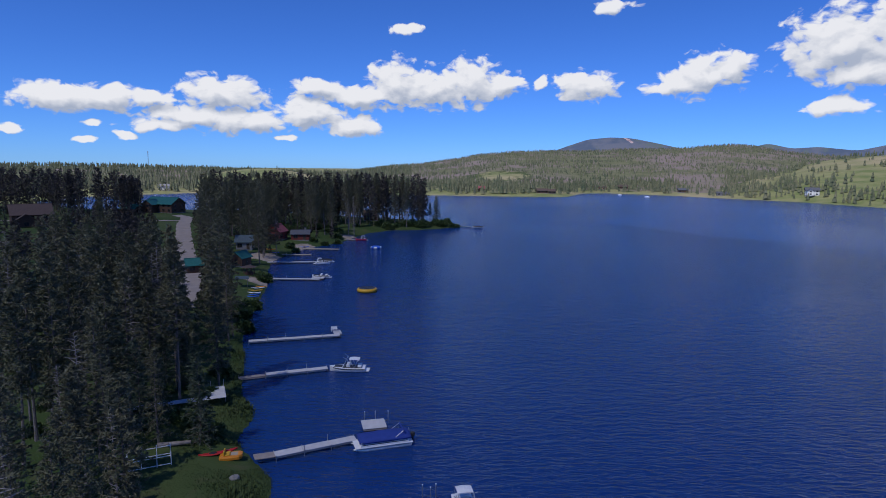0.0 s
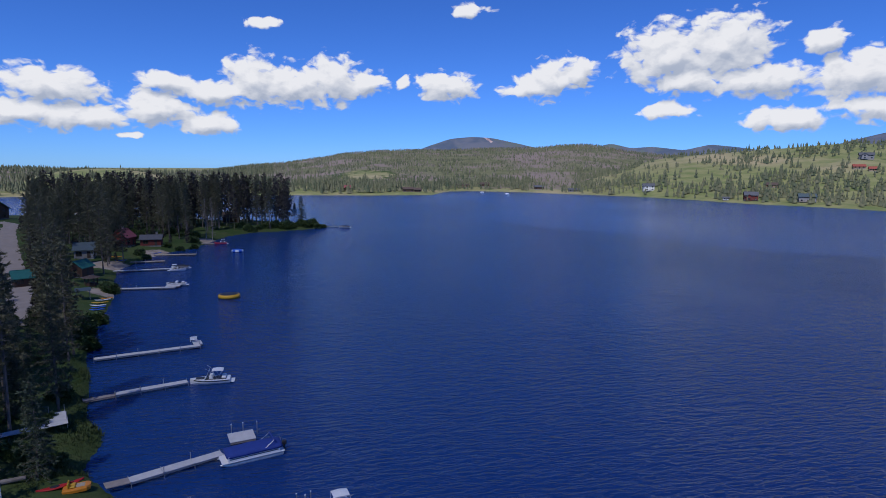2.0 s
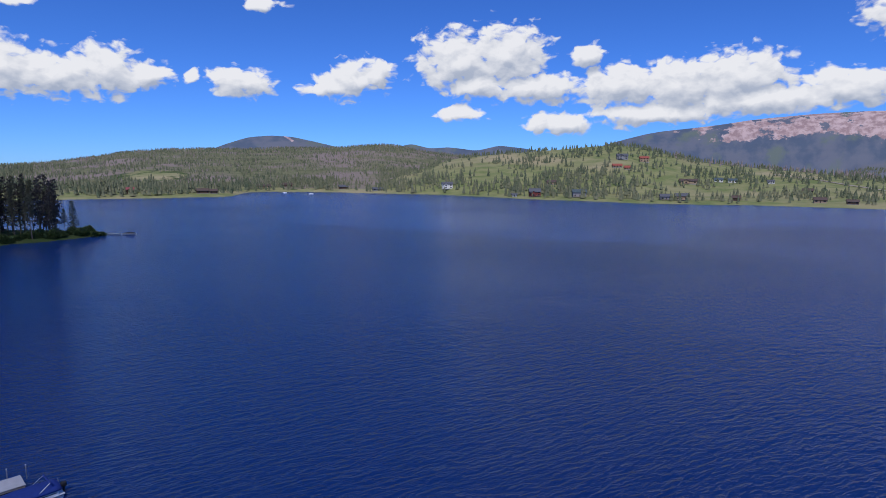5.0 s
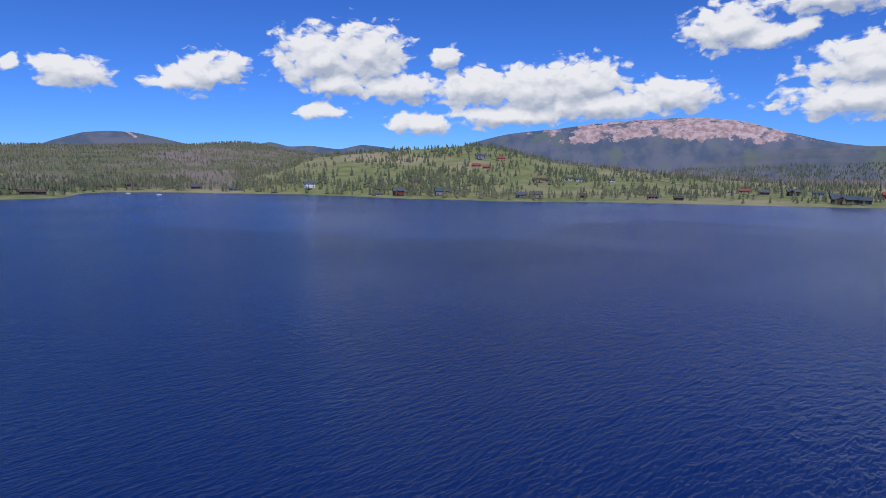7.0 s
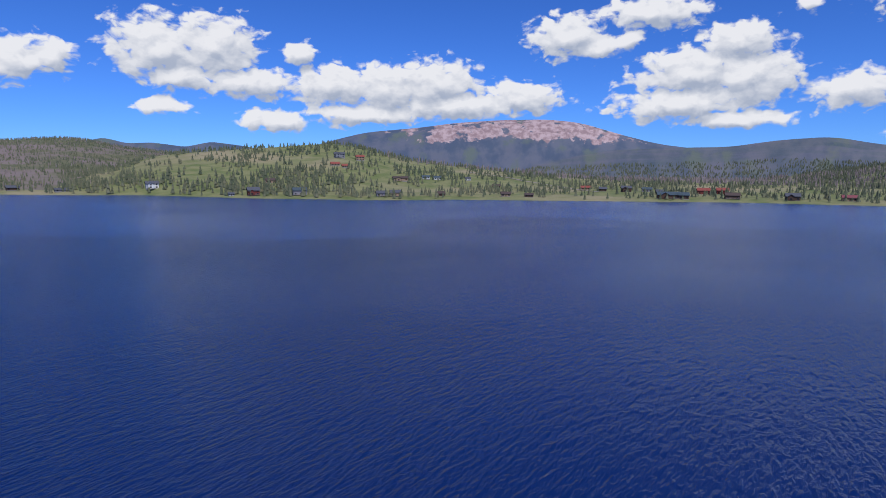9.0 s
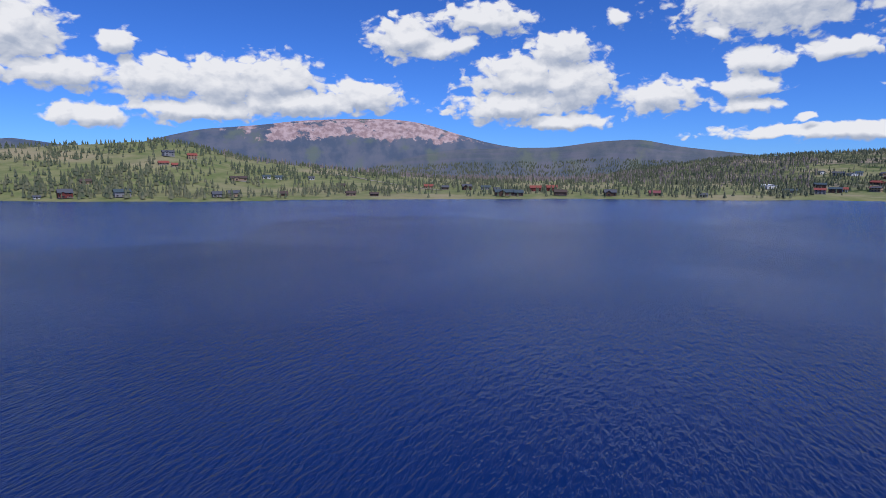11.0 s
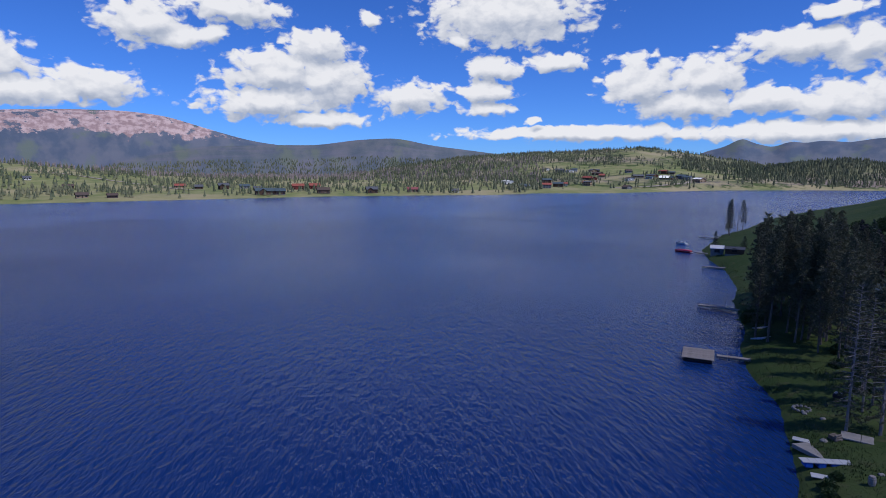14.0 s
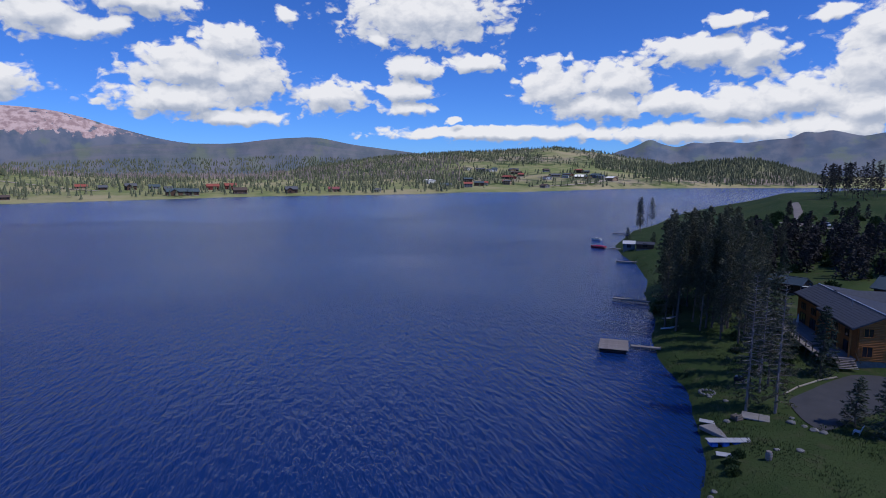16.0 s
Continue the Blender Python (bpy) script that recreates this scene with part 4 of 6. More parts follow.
M_GRASS = mat("grass_blades", (0.038, 0.068, 0.020), (0.078, 0.105, 0.036), 0.2, 0.8, 0, island=0.7)
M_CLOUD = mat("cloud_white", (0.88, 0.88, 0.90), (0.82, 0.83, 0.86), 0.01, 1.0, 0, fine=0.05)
# partly transparent, to set how deep a shade the added cloud casts
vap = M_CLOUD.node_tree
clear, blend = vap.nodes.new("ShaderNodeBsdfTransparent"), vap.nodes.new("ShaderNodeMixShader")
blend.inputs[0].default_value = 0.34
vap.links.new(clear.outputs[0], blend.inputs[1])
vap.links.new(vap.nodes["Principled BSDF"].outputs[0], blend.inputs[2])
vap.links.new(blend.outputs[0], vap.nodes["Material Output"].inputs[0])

# ---- an unseen cumulus overhead, added to shade the near shores ----


def shade_cloud():
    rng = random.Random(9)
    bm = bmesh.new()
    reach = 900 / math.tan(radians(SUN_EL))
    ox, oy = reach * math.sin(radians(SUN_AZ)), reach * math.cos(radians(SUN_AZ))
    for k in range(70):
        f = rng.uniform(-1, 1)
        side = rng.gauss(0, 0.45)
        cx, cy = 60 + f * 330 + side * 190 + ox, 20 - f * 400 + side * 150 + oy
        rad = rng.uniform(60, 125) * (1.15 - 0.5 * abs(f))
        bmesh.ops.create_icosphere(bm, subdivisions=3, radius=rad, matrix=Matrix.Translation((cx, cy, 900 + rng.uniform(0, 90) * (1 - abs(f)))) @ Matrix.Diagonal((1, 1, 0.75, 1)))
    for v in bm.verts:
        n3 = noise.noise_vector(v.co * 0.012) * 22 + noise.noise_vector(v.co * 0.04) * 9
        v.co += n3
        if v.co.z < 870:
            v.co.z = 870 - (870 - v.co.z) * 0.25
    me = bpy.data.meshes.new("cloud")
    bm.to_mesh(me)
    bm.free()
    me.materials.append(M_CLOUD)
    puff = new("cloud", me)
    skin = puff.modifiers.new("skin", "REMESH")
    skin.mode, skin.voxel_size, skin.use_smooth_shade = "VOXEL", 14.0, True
    tagged(puff, "white cumulus cloud out of view, added to shade the near shores", "cloud", kind="stuff")


shade_cloud()

# ---- roads and drives ----


def strip(name, label, pts, width, material, lift=0.2, step=1.5):
    """A road laid on the ground along a line."""
    line = []
    for (ax, ay), (bx_, by_) in zip(pts, pts[1:]):
        n = max(2, int(math.hypot(bx_ - ax, by_ - ay) / step))
        line += [(ax + (bx_ - ax) * i / n, ay + (by_ - ay) * i / n) for i in range(n)]
    line.append(pts[-1])
    arr = np.array(line)
    for _ in range(6):
        arr[1:-1] = (arr[:-2] + arr[1:-1] * 2 + arr[2:]) / 4
    d = np.gradient(arr, axis=0)
    d /= np.linalg.norm(d, axis=1)[:, None]
    nrm = np.stack([-d[:, 1], d[:, 0]], 1)
    wob = 1 + 0.06 * np.sin(np.arange(len(arr)) * 0.7)
    verts, faces, cols = [], [], 5
    for j in range(cols):
        p = arr + nrm * (width * (j / (cols - 1) - 0.5) * wob)[:, None]
        z = land(p[:, 0], p[:, 1])[0] + lift
        verts += [(a, b, c) for (a, b), c in zip(p, z)]
    n = len(arr)
    for j in range(cols - 1):
        for i in range(n - 1):
            faces.append((j * n + i, j * n + i + 1, (j + 1) * n + i + 1, (j + 1) * n + i))
    ob = new(name, mesh_from(name, verts, faces, material, True))
    return tagged(ob, label, "road", kind="structure")


strip("road", "pale gravel road winding between the shore pines", [(-52, 122), (-58, 135), (-64, 150), (-76, 176), (-98, 225), (-124, 285), (-136, 318), (-150, 336)], 6.0, M_GRAVEL)
strip("road", "pale gravel road crossing behind the pines", [(-126, 305), (-150, 296), (-190, 290), (-230, 285)], 4.0, M_GRAVEL)
strip("road", "dirt track up the grassy rise", [(176, -188), (188, -184), (197, -179), (208, -179), (220, -182)], 2.6, M_GRAVEL, 0.15, 3)
strip("road", "dirt track up the grassy rise", [(195, -180.5), (208, -192), (226, -208), (256, -233)], 3.4, M_GRAVEL, 0.15, 3)
strip("road", "tan dirt road on the far hillside", [polar(60, 900), polar(63, 880), polar(66, 820), polar(69, 780), polar(72, 720)], 6, M_GRAVEL, 0.6, 10)
strip("road", "tan dirt road below the town", [polar(110, 880), polar(113, 900), polar(116, 960), polar(117.5, 1030)], 8, M_GRAVEL, 0.6, 10)


def driveway():
    cx, cy = 61.3, -66.0
    pts = [(54.2, -56.2), (58.0, -56.4), (64.0, -59.6), (66.0, -65.4), (68.4, -72.0), (69.0, -75.6), (64.0, -80.0), (58.5, -82.0), (57.2, -74.0), (57.8, -68.0), (56.0, -61.0)]
    verts, faces = [(cx, cy, gz(cx, cy) + 0.08)], []
    ring = []
    for (ax, ay), (bx_, by_) in zip(pts, pts[1:] + pts[:1]):
        ring += [(ax + (bx_ - ax) * i / 6, ay + (by_ - ay) * i / 6) for i in range(6)]
    ring = np.array(ring)
    for _ in range(3):
        ring = (np.roll(ring, 1, 0) + ring * 2 + np.roll(ring, -1, 0)) / 4
    n, rows = len(ring), 10
    for k in range(1, rows + 1):
        for x, y in ring:
            px, py = cx + (x - cx) * k / rows, cy + (y - cy) * k / rows
            verts.append((px, py, gz(px, py) + 0.08))
    for i in range(n):
        faces.append((0, 1 + i, 1 + (i + 1) % n))
        for k in range(rows - 1):
            a, b = 1 + k * n + i, 1 + k * n + (i + 1) % n
            faces.append((a, a + n, b + n, b))
    tagged(new("driveway", mesh_from("driveway", verts, faces, M_ASPHALT, True)), "worn dark asphalt driveway in front of the log house", "driveway", kind="structure")
    edge = thing("timber_edging", "weathered timber edging along the asphalt driveway", "edging", 0, 0, 0)
    for a, b in (((65.6, -60.6), (67.2, -64.2)), ((67.3, -64.5), (68.2, -68.2)), ((68.3, -68.5), (68.8, -72.2))):
        bm = rod(bmesh.new(), (*a, gz(*a) + 0.12), (*b, gz(*b) + 0.12), 0.13, 7)
        part("timber", bm, M_DOCKPINE, edge)


driveway()

# ---- docks ----


def dock(label, a, b, width=1.25, z=0.55, material=None, section=3.0, posts=True, ramp=0.0, foot=None):
    """Deck panels on beams and posts from a to b. ramp: length of the sloping shore end."""
    material = material or M_DOCK
    (ax, ay), (bx_, by_) = a, b
    length = math.hypot(bx_ - ax, by_ - ay)
    root = thing("dock", label, "dock", ax, ay, 0, math.degrees(math.atan2(by_ - ay, bx_ - ax)), "docks")
    x = 0.0
    if ramp:
        bm = bx(bmesh.new(), 0, ramp, -width / 2, width / 2, -0.09, 0, 0.01)
        o = part("ramp", bm, M_DOCKOLD, root, "weathered sloping shore ramp")
        drop = (foot if foot is not None else z + 0.3) - z
        o.matrix_basis = pose(0, 0, z + drop, 0, math.degrees(math.asin(max(-0.6, min(0.6, drop / ramp)))), 0)
        x = ramp * 0.985
    count = max(1, round((length - x) / section))
    step = (length - x) / count
    panel = None
    for i in range(count):
        if panel is None:
            panel = box_part("deck_panel", (0.015, step - 0.015, -width / 2, width / 2, z - 0.07, z), material, root, bevel=0.012)
            panel.matrix_basis = pose(x, 0, 0)
        else:
            o = panel.copy()
            scene.collection.objects.link(o)
            o.parent = root
            o.matrix_basis = pose(x + i * step, 0, 0.012 * math.sin(i * 2.3))
    for s in (-1, 1):
        box_part("side_beam", (x, length, s * (width / 2 - 0.07) - 0.05, s * (width / 2 - 0.07) + 0.05, z - 0.28, z - 0.072), M_STEEL if material is M_DOCK else M_DOCKOLD, root)
    if posts:
        for i in range(0, count + 1, max(1, count // 3)):
            for s in (-1, 1):
                tall = 0.7 if (i + s) % 3 == 0 else 0.12
                bm = rod(bmesh.new(), (x + i * step * 0.99 + 0.05, s * (width / 2 + 0.06), -1.2), (x + i * step * 0.99 + 0.05, s * (width / 2 + 0.06), z + tall), 0.045, 6)
                part("post", bm, M_STEEL, root)
    return root


def platform(label, corner, ux, length, width, z, material, floats=True, boards=True):
    """A square deck with boards on floats; ux: its turn."""
    root = thing("dock_platform", label, "dock", *corner, 0, ux, "docks")
    if boards:
        n = int(length / 0.3)
        src = None
        for i in range(n):
            if src is None:
                src = box_part("board", (0.008, length / n - 0.008, 0, width, z - 0.06, z), material, root)
            else:
                o = src.copy()
                scene.collection.objects.link(o)
                o.parent = root
                o.matrix_basis = pose(i * length / n, 0, 0.004 * math.sin(i * 1.7))
    else:
        box_part("deck_panel", (0, length, 0, width, z - 0.07, z), material, root, bevel=0.012)
    for y0 in (0.05, width - 0.2):
        box_part("skirt", (0.05, length - 0.05, y0, y0 + 0.15, z - 0.3, z - 0.062), M_DOCKOLD, root)
    if floats:
        for i in range(3):
            x0 = 0.3 + i * (length - 1.6) / 2
            box_part("float_drum", (x0, x0 + 1.0, 0.3, width - 0.3, z - 0.75, z - 0.302), M_DARK, root, bevel=0.1)
    return root


# left shore
dock("pale grey sectional dock with a sloping shore ramp", (-20.1, 60.8), (-9.9, 66.0), 1.3, 0.6, ramp=2.2, foot=0.75)
platform("small pale grey dock platform beyond the pontoon boat", (-9.3, 68.2), 14, 2.9, 2.6, 0.6, M_DOCK, True, False)
for px_, py_ in ((-9.5, 71.2), (-8.2, 71.4), (-6.6, 71.5), (-1.7, 54.0), (-0.9, 53.6), (-0.4, 54.2)):
    post = thing("mooring_post", "white steel mooring post at the dock platform", "post", px_, py_, 0, 0, "mooring posts")
    part("pipe", rod(bmesh.new(), (0, 0, -1.5), (0, 0, 1.5), 0.06), M_STEEL, post)
    part("cap", rod(bmesh.new(), (0, 0, 1.5), (0, 0, 1.56), 0.075), M_WHITE, post)
dock("narrow weathered gangway leading from the reedy bank", (-30.2, 85.6), (-26.6, 87.0), 0.9, 0.5, M_DOCKOLD)
dock("pale grey dock reaching out to the ski boat", (-26.6, 87.0), (-17.8, 90.3), 1.25, 0.6)
dock("long pale grey dock with a bench at its end", (-34.7, 104.3), (-19.0, 108.9), 1.2, 0.55)
platform("short pale grey end platform of the long dock", (-20.2, 109.2), 17, 1.5, 2.6, 0.55, M_DOCK, False, False)
dock("long pale grey dock with a small boat", (-50.0, 164.5), (-34.0, 164.0), 1.3, 0.5)
platform("pale grey boat platform at the dock end", (-36.8, 165.0), 0, 3.6, 3.0, 0.5, M_DOCK, True, False)
dock("long pale grey dock with two moored boats", (-57.0, 192.6), (-38.3, 194.6), 1.3, 0.5)
dock("long bare pine dock", (-53.0, 225.6), (-39.1, 224.6), 1.6, 0.5, M_DOCKPINE)
dock("short pine dock beside blue kayaks", (-58.0, 209.6), (-46.5, 210.5), 1.4, 0.5, M_DOCKPINE)
dock("weathered dock off the sandy beach", (-44.0, 256.0), (-37.0, 254.6), 1.6, 0.5, M_DOCKOLD)
dock("pale dock at the tip of the wooded point", (9.8, 317.5), (15.0, 315.2), 1.2, 0.5)
# right shore
platform("large weathered brown swimming platform on floats", (90.8, -51.9), -29.0, 6.4, 5.0, 0.75, M_DOCKOLD)
dock("weathered plank gangway to the swimming platform", (91.6, -58.6), (94.2, -54.2), 1.1, 0.6, M_DOCKOLD, 2.0)
dock("weathered plank dock at the alder bush", (125.4, -76.6), (131.4, -70.4), 1.4, 0.55, M_DOCKOLD)
dock("weathered plank dock along the grassy point", (178.0, -110.0), (184.6, -99.2), 1.3, 0.5, M_DOCKOLD)
dock("weathered plank dock near the red boat", (209.0, -118.5), (216.2, -113.0), 1.3, 0.5, M_DOCKOLD)
dock("short plank dock at the grassy point", (258, -147.0), (264, -139.5), 1.2, 0.5, M_DOCKOLD)


def stored_dock():
    z = gz(-33, 71) + 0.75
    root = thing("stored_dock", "white sectional dock drawn up on the grassy bank", "dock", -40.2, 68.0, z, 24.0, "docks")
    for i in range(4):
        o = box_part("deck_panel", (0.02, 3.4, -0.6, 0.6, -0.08, 0), M_DOCK, root, bevel=0.012)
        o.matrix_basis = pose(i * 3.45, 0, 0, 0, 0, 0)
        for s in (-0.5, 0.5):
            part("leg", rod(bmesh.new(), (0.1 + i * 3.45, s, 0.1), (0.1 + i * 3.45, s, -1.1), 0.04), M_STEEL, root)
    o = box_part("end_panel", (0, 1.8, 0, 3.0, -0.08, 0), M_DOCK, root, bevel=0.012)
    o.matrix_basis = pose(12.0, 0.6, 0.02)
    for px_, py_ in ((12.1, 3.5), (13.7, 3.5), (13.7, 0.7)):
        part("leg", rod(bmesh.new(), (px_, py_, 0.9), (px_, py_, -1.1), 0.04), M_STEEL, root)


stored_dock()

# ---- boats and water toys ----


def hull_rings(length, beam, free, draft, blunt=0.75):
    rings = []
    for i in range(11):
        f = i / 10
        w = beam / 2 * (1 - max(0, (f - 0.45) / 0.55) ** 2.2 * 0.97) * (0.92 + 0.08 * min(1, f * 4))
        sheer = free * (1 + 0.28 * f * f)
        keel = -draft * (1 - max(0, (f - 0.6) / 0.4) ** 2 * 1.1)
        x = f * length
        rings.append([(x, -w, sheer), (x, -w * 0.93, sheer * 0.35), (x, -w * 0.6, keel * 0.6), (x, 0, keel), (x, w * 0.6, keel * 0.6), (x, w * 0.93, sheer * 0.35), (x, w, sheer),
                      (x, w * 0.82, sheer + 0.02), (x, 0, sheer + 0.05), (x, -w * 0.82, sheer + 0.02)])
    return rings


def outboard(root, x, z):
    bm = bx(bmesh.new(), x - 0.55, x - 0.05, -0.2, 0.2, z + 0.25, z + 0.75, 0.09)
    m = part("outboard_motor", bm, M_DARK, root, "black outboard motor")
    part("leg", bx(bmesh.new(), x - 0.4, x - 0.2, -0.07, 0.07, z - 0.7, z + 0.248, 0.03), M_DARK, m)


def motorboat(label, stern, heading, length=5.6, beam=2.2, hull=None, stripe=None, tower=False, cover=None, bimini=None):
    """A runabout, its stern at the given place, the bow along heading."""
    root = thing("motorboat", label, "boat", *stern, 0.02, heading, "boats")
    part("hull", loft(bmesh.new(), hull_rings(length, beam, 0.62, 0.3)), hull or M_WHITE, root)
    if stripe:
        rings = [[(x, s * (abs(y) + 0.012), z * k) for k in (0.72, 0.9)] for s, x, y, z in [(1, r[6][0], r[6][1], r[6][2]) for r in hull_rings(length, beam, 0.62, 0.3)[:10]]]
        for s in (-1, 1):
            bm = bmesh.new()
            rows = [[bm.verts.new((p[0], p[1] * s, p[2])) for p in r] for r in rings]
            for a, b in zip(rows, rows[1:]):
                bm.faces.new((a[0], a[1], b[1], b[0]))
            bmesh.ops.solidify(bm, geom=list(bm.faces), thickness=0.01)
            part("stripe", bm, stripe, root, "dark stripe")
    z = 0.70
    if cover:
        bm = bmesh.new()
        rings = []
        for i in range(9):
            f = i / 8
            w = beam / 2 * 0.92 * (1 - max(0, (f - 0.5) / 0.5) ** 2.2 * 0.9)
            hgt = z + 0.05 + 0.45 * math.sin(math.pi * min(1, f * 0.9 + 0.1)) ** 0.7
            rings.append([(0.1 + f * (length - 0.5), w * math.cos(a), z - 0.04 + (hgt - z) * math.sin(a)) for a in np.linspace(0, math.pi, 9)])
        part("cover", loft(bm, rings), cover, root, "fitted canvas boat cover")
    else:
        box_part("cockpit", (0.5, length * 0.62, -beam * 0.36, beam * 0.36, z - 0.06, z + 0.02), M_DARK, root, "dark open cockpit", 0.03)
        for s in (-1, 1):
            box_part("seat", (length * 0.42, length * 0.52, s * beam * 0.2 - 0.25, s * beam * 0.2 + 0.25, z + 0.022, z + 0.5), M_WHITE, root, "white vinyl seat", 0.06)
        box_part("rear_bench", (0.55, 1.15, -beam * 0.33, beam * 0.33, z + 0.022, z + 0.32), M_WHITE, root, "white vinyl bench", 0.06)
        bm = loft(bmesh.new(), [[(length * 0.60, -beam * 0.38, z), (length * 0.60, beam * 0.38, z), (length * 0.62, beam * 0.38, z), (length * 0.62, -beam * 0.38, z)],
                                [(length * 0.54, -beam * 0.30, z + 0.5), (length * 0.54, beam * 0.30, z + 0.5), (length * 0.555, beam * 0.30, z + 0.5), (length * 0.555, -beam * 0.30, z + 0.5)]])
        part("windscreen", bm, M_GLASS, root, "tinted raked windscreen")
        box_part("foredeck", (length * 0.64, length * 0.86, -beam * 0.24, beam * 0.24, z + 0.04, z + 0.10), M_DARK, root, "dark bow cover", 0.03)
    if tower:
        t = new("tower")
        t.parent = root
        bm = bmesh.new()
        for s in (-1, 1):
            rod(bm, (length * 0.40, s * beam * 0.44, z), (length * 0.50, s * beam * 0.32, z + 1.45), 0.035)
            rod(bm, (length * 0.62, s * beam * 0.44, z), (length * 0.50, s * beam * 0.32, z + 1.45), 0.035)
        rod(bm, (length * 0.50, -beam * 0.32, z + 1.45), (length * 0.50, beam * 0.32, z + 1.45), 0.035)
        bpy.data.objects.remove(t)
        t = part("tower", bm, M_ALU, root, "aluminium wakeboard tower")
        for s in (-1, 1):
            part("rack", rod(bmesh.new(), (length * 0.50, s * beam * 0.34, z + 1.35), (length * 0.60, s * beam * 0.42, z + 1.75), 0.03), M_ALU, t)
    if bimini:
        bm = loft(bmesh.new(), [[(length * f, -beam * 0.36, z + 1.28 + h), (length * f, 0, z + 1.36 + h), (length * f, beam * 0.36, z + 1.28 + h), (length * f, beam * 0.36, z + 1.25 + h), (length * f, -beam * 0.36, z + 1.25 + h)]
                                for f, h in ((0.16, -0.10), (0.24, 0.0), (0.34, 0.02), (0.44, -0.04))])
        b = part("bimini", bm, bimini, root, "stretched canvas bimini top")
        for s in (-1, 1):
            for f in (0.18, 0.42):
                part("strut", rod(bmesh.new(), (length * 0.3, s * beam * 0.44, z), (length * f, s * beam * 0.35, z + 1.24), 0.02), M_ALU, b)
    box_part("swim_platform", (-0.65, 0.02, -beam * 0.38, beam * 0.38, 0.12, 0.2), M_WHITE, root, "white swim platform", 0.03)
    return root


def pontoon_boat():
    root = thing("pontoon_boat", "white pontoon boat under a dark blue fitted cover", "boat", -3.6, 66.4, 0.0, 198.0, "boats")
    L, B = 6.7, 2.5
    for s in (-1, 1):
        rings = []
        for x, r in ((0.0, 0.22), (0.15, 0.30), (5.4, 0.30), (6.1, 0.24), (6.6, 0.10), (6.8, 0.02)):
            rings.append([(x, s * 0.85 + r * math.cos(a), 0.12 + (0.30 - r) * 0.6 + r * math.sin(a)) for a in np.linspace(0, 2 * math.pi, 12, endpoint=False)])
        part("pontoon", loft(bmesh.new(), rings), M_ALU, root, "brushed aluminium pontoon tube")
    deck = box_part("deck", (-0.1, L - 0.1, -B / 2, B / 2, 0.44, 0.56), M_WHITE, root, "pale deck with a white edge", 0.03)
    # fence panels round the deck
    for x0, x1, y0, y1 in ((0.5, 5.9, -B / 2 + 0.03, -B / 2 + 0.08), (0.5, 5.9, B / 2 - 0.08, B / 2 - 0.03), (0.45, 0.5, -B / 2 + 0.03, B / 2 - 0.03), (5.9, 5.95, -B / 2 + 0.03, B / 2 - 0.03)):
        f = box_part("fence_panel", (x0, x1, y0, y1, 0.562, 1.12), M_WHITE, root, "white side fence panel")
        box_part("rail", (x0, x1, y0 - 0.02, y1 + 0.02, 1.122, 1.17), M_ALU, f)
    for s in (-1, 1):
        box_part("trim_band", (0.6, 5.8, s * (B / 2 - 0.025) - 0.006, s * (B / 2 - 0.025) + 0.006, 0.78, 0.86), M_DARK, root, "dark trim band")
    rings = []
    for i in range(13):
        f = i / 12
        x = 0.15 + f * 5.95
        top = 1.28 + 0.38 * math.sin(math.pi * (0.12 + 0.8 * f)) ** 0.8 + 0.05 * math.sin(i * 2.1)
        w = B / 2 + 0.05 - (0.12 if i in (0, 12) else 0)
        ring = [(x, -w, 0.98), (x, -w * 0.98, 1.2), (x, -w * 0.6, (1.2 + top) / 2 + 0.06), (x, -w * 0.2, top), (x, w * 0.2, top), (x, w * 0.6, (1.2 + top) / 2 + 0.06), (x, w * 0.98, 1.2), (x, w, 0.98)]
        rings.append(ring)
    o = part("cover", loft(bmesh.new(), rings), M_CANVAS, root, "taut dark blue canvas cover")
    o.data.polygons.foreach_set("use_smooth", [True] * len(o.data.polygons))
    for s in (-1, 1):
        part("bimini_bow", rod(bmesh.new(), (2.2, s * 1.15, 1.1), (1.0, s * 1.05, 1.95), 0.03), M_ALU, root, "folded bimini frame bow")
    part("bimini_roll", rod(bmesh.new(), (1.0, -1.1, 1.95), (1.0, 1.1, 1.95), 0.09), M_CANVAS, root, "rolled blue bimini canvas")
    outboard(root, -0.05, 0.4)
    part("ladder", rod(rod(bmesh.new(), (-0.1, -0.9, 0.1), (-0.1, -0.9, 1.3), 0.025), (-0.1, -0.6, 0.1), (-0.1, -0.6, 1.3), 0.025), M_ALU, root)


pontoon_boat()
motorboat("white ski boat with dark stripe, tower and canvas top", (-11.9, 90.6), 181, 5.6, 2.2, M_WHITE, M_DARK, True, None, M_WHITE)
motorboat("white boat with canvas top beside its dock platform", (2.0, 54.1), -80, 5.2, 2.1, M_WHITE, None, True, None, M_WHITE)
motorboat("white boat moored at the grey dock", (-32.2, 168.6), 178, 5.0, 2.0, M_WHITE, M_DARK)
motorboat("white covered boat on a dock lift", (-36.5, 196.6), 180, 5.2, 2.1, M_WHITE, M_DARK, False, M_DARK)
motorboat("white boat with canvas top at the dock", (-41.2, 192.0), 10, 4.6, 2.1, M_WHITE, None, False, None, M_WHITE)
motorboat("red and white boat beside the beach dock", (-32.6, 255.4), 184, 4.8, 2.1, M_PINK, None, False, None, M_WHITE)
motorboat("white motorboat lying at the point's dock", (21.0, 311.6), 165, 5.6, 2.2, M_WHITE, M_DARK, False, M_DARK)
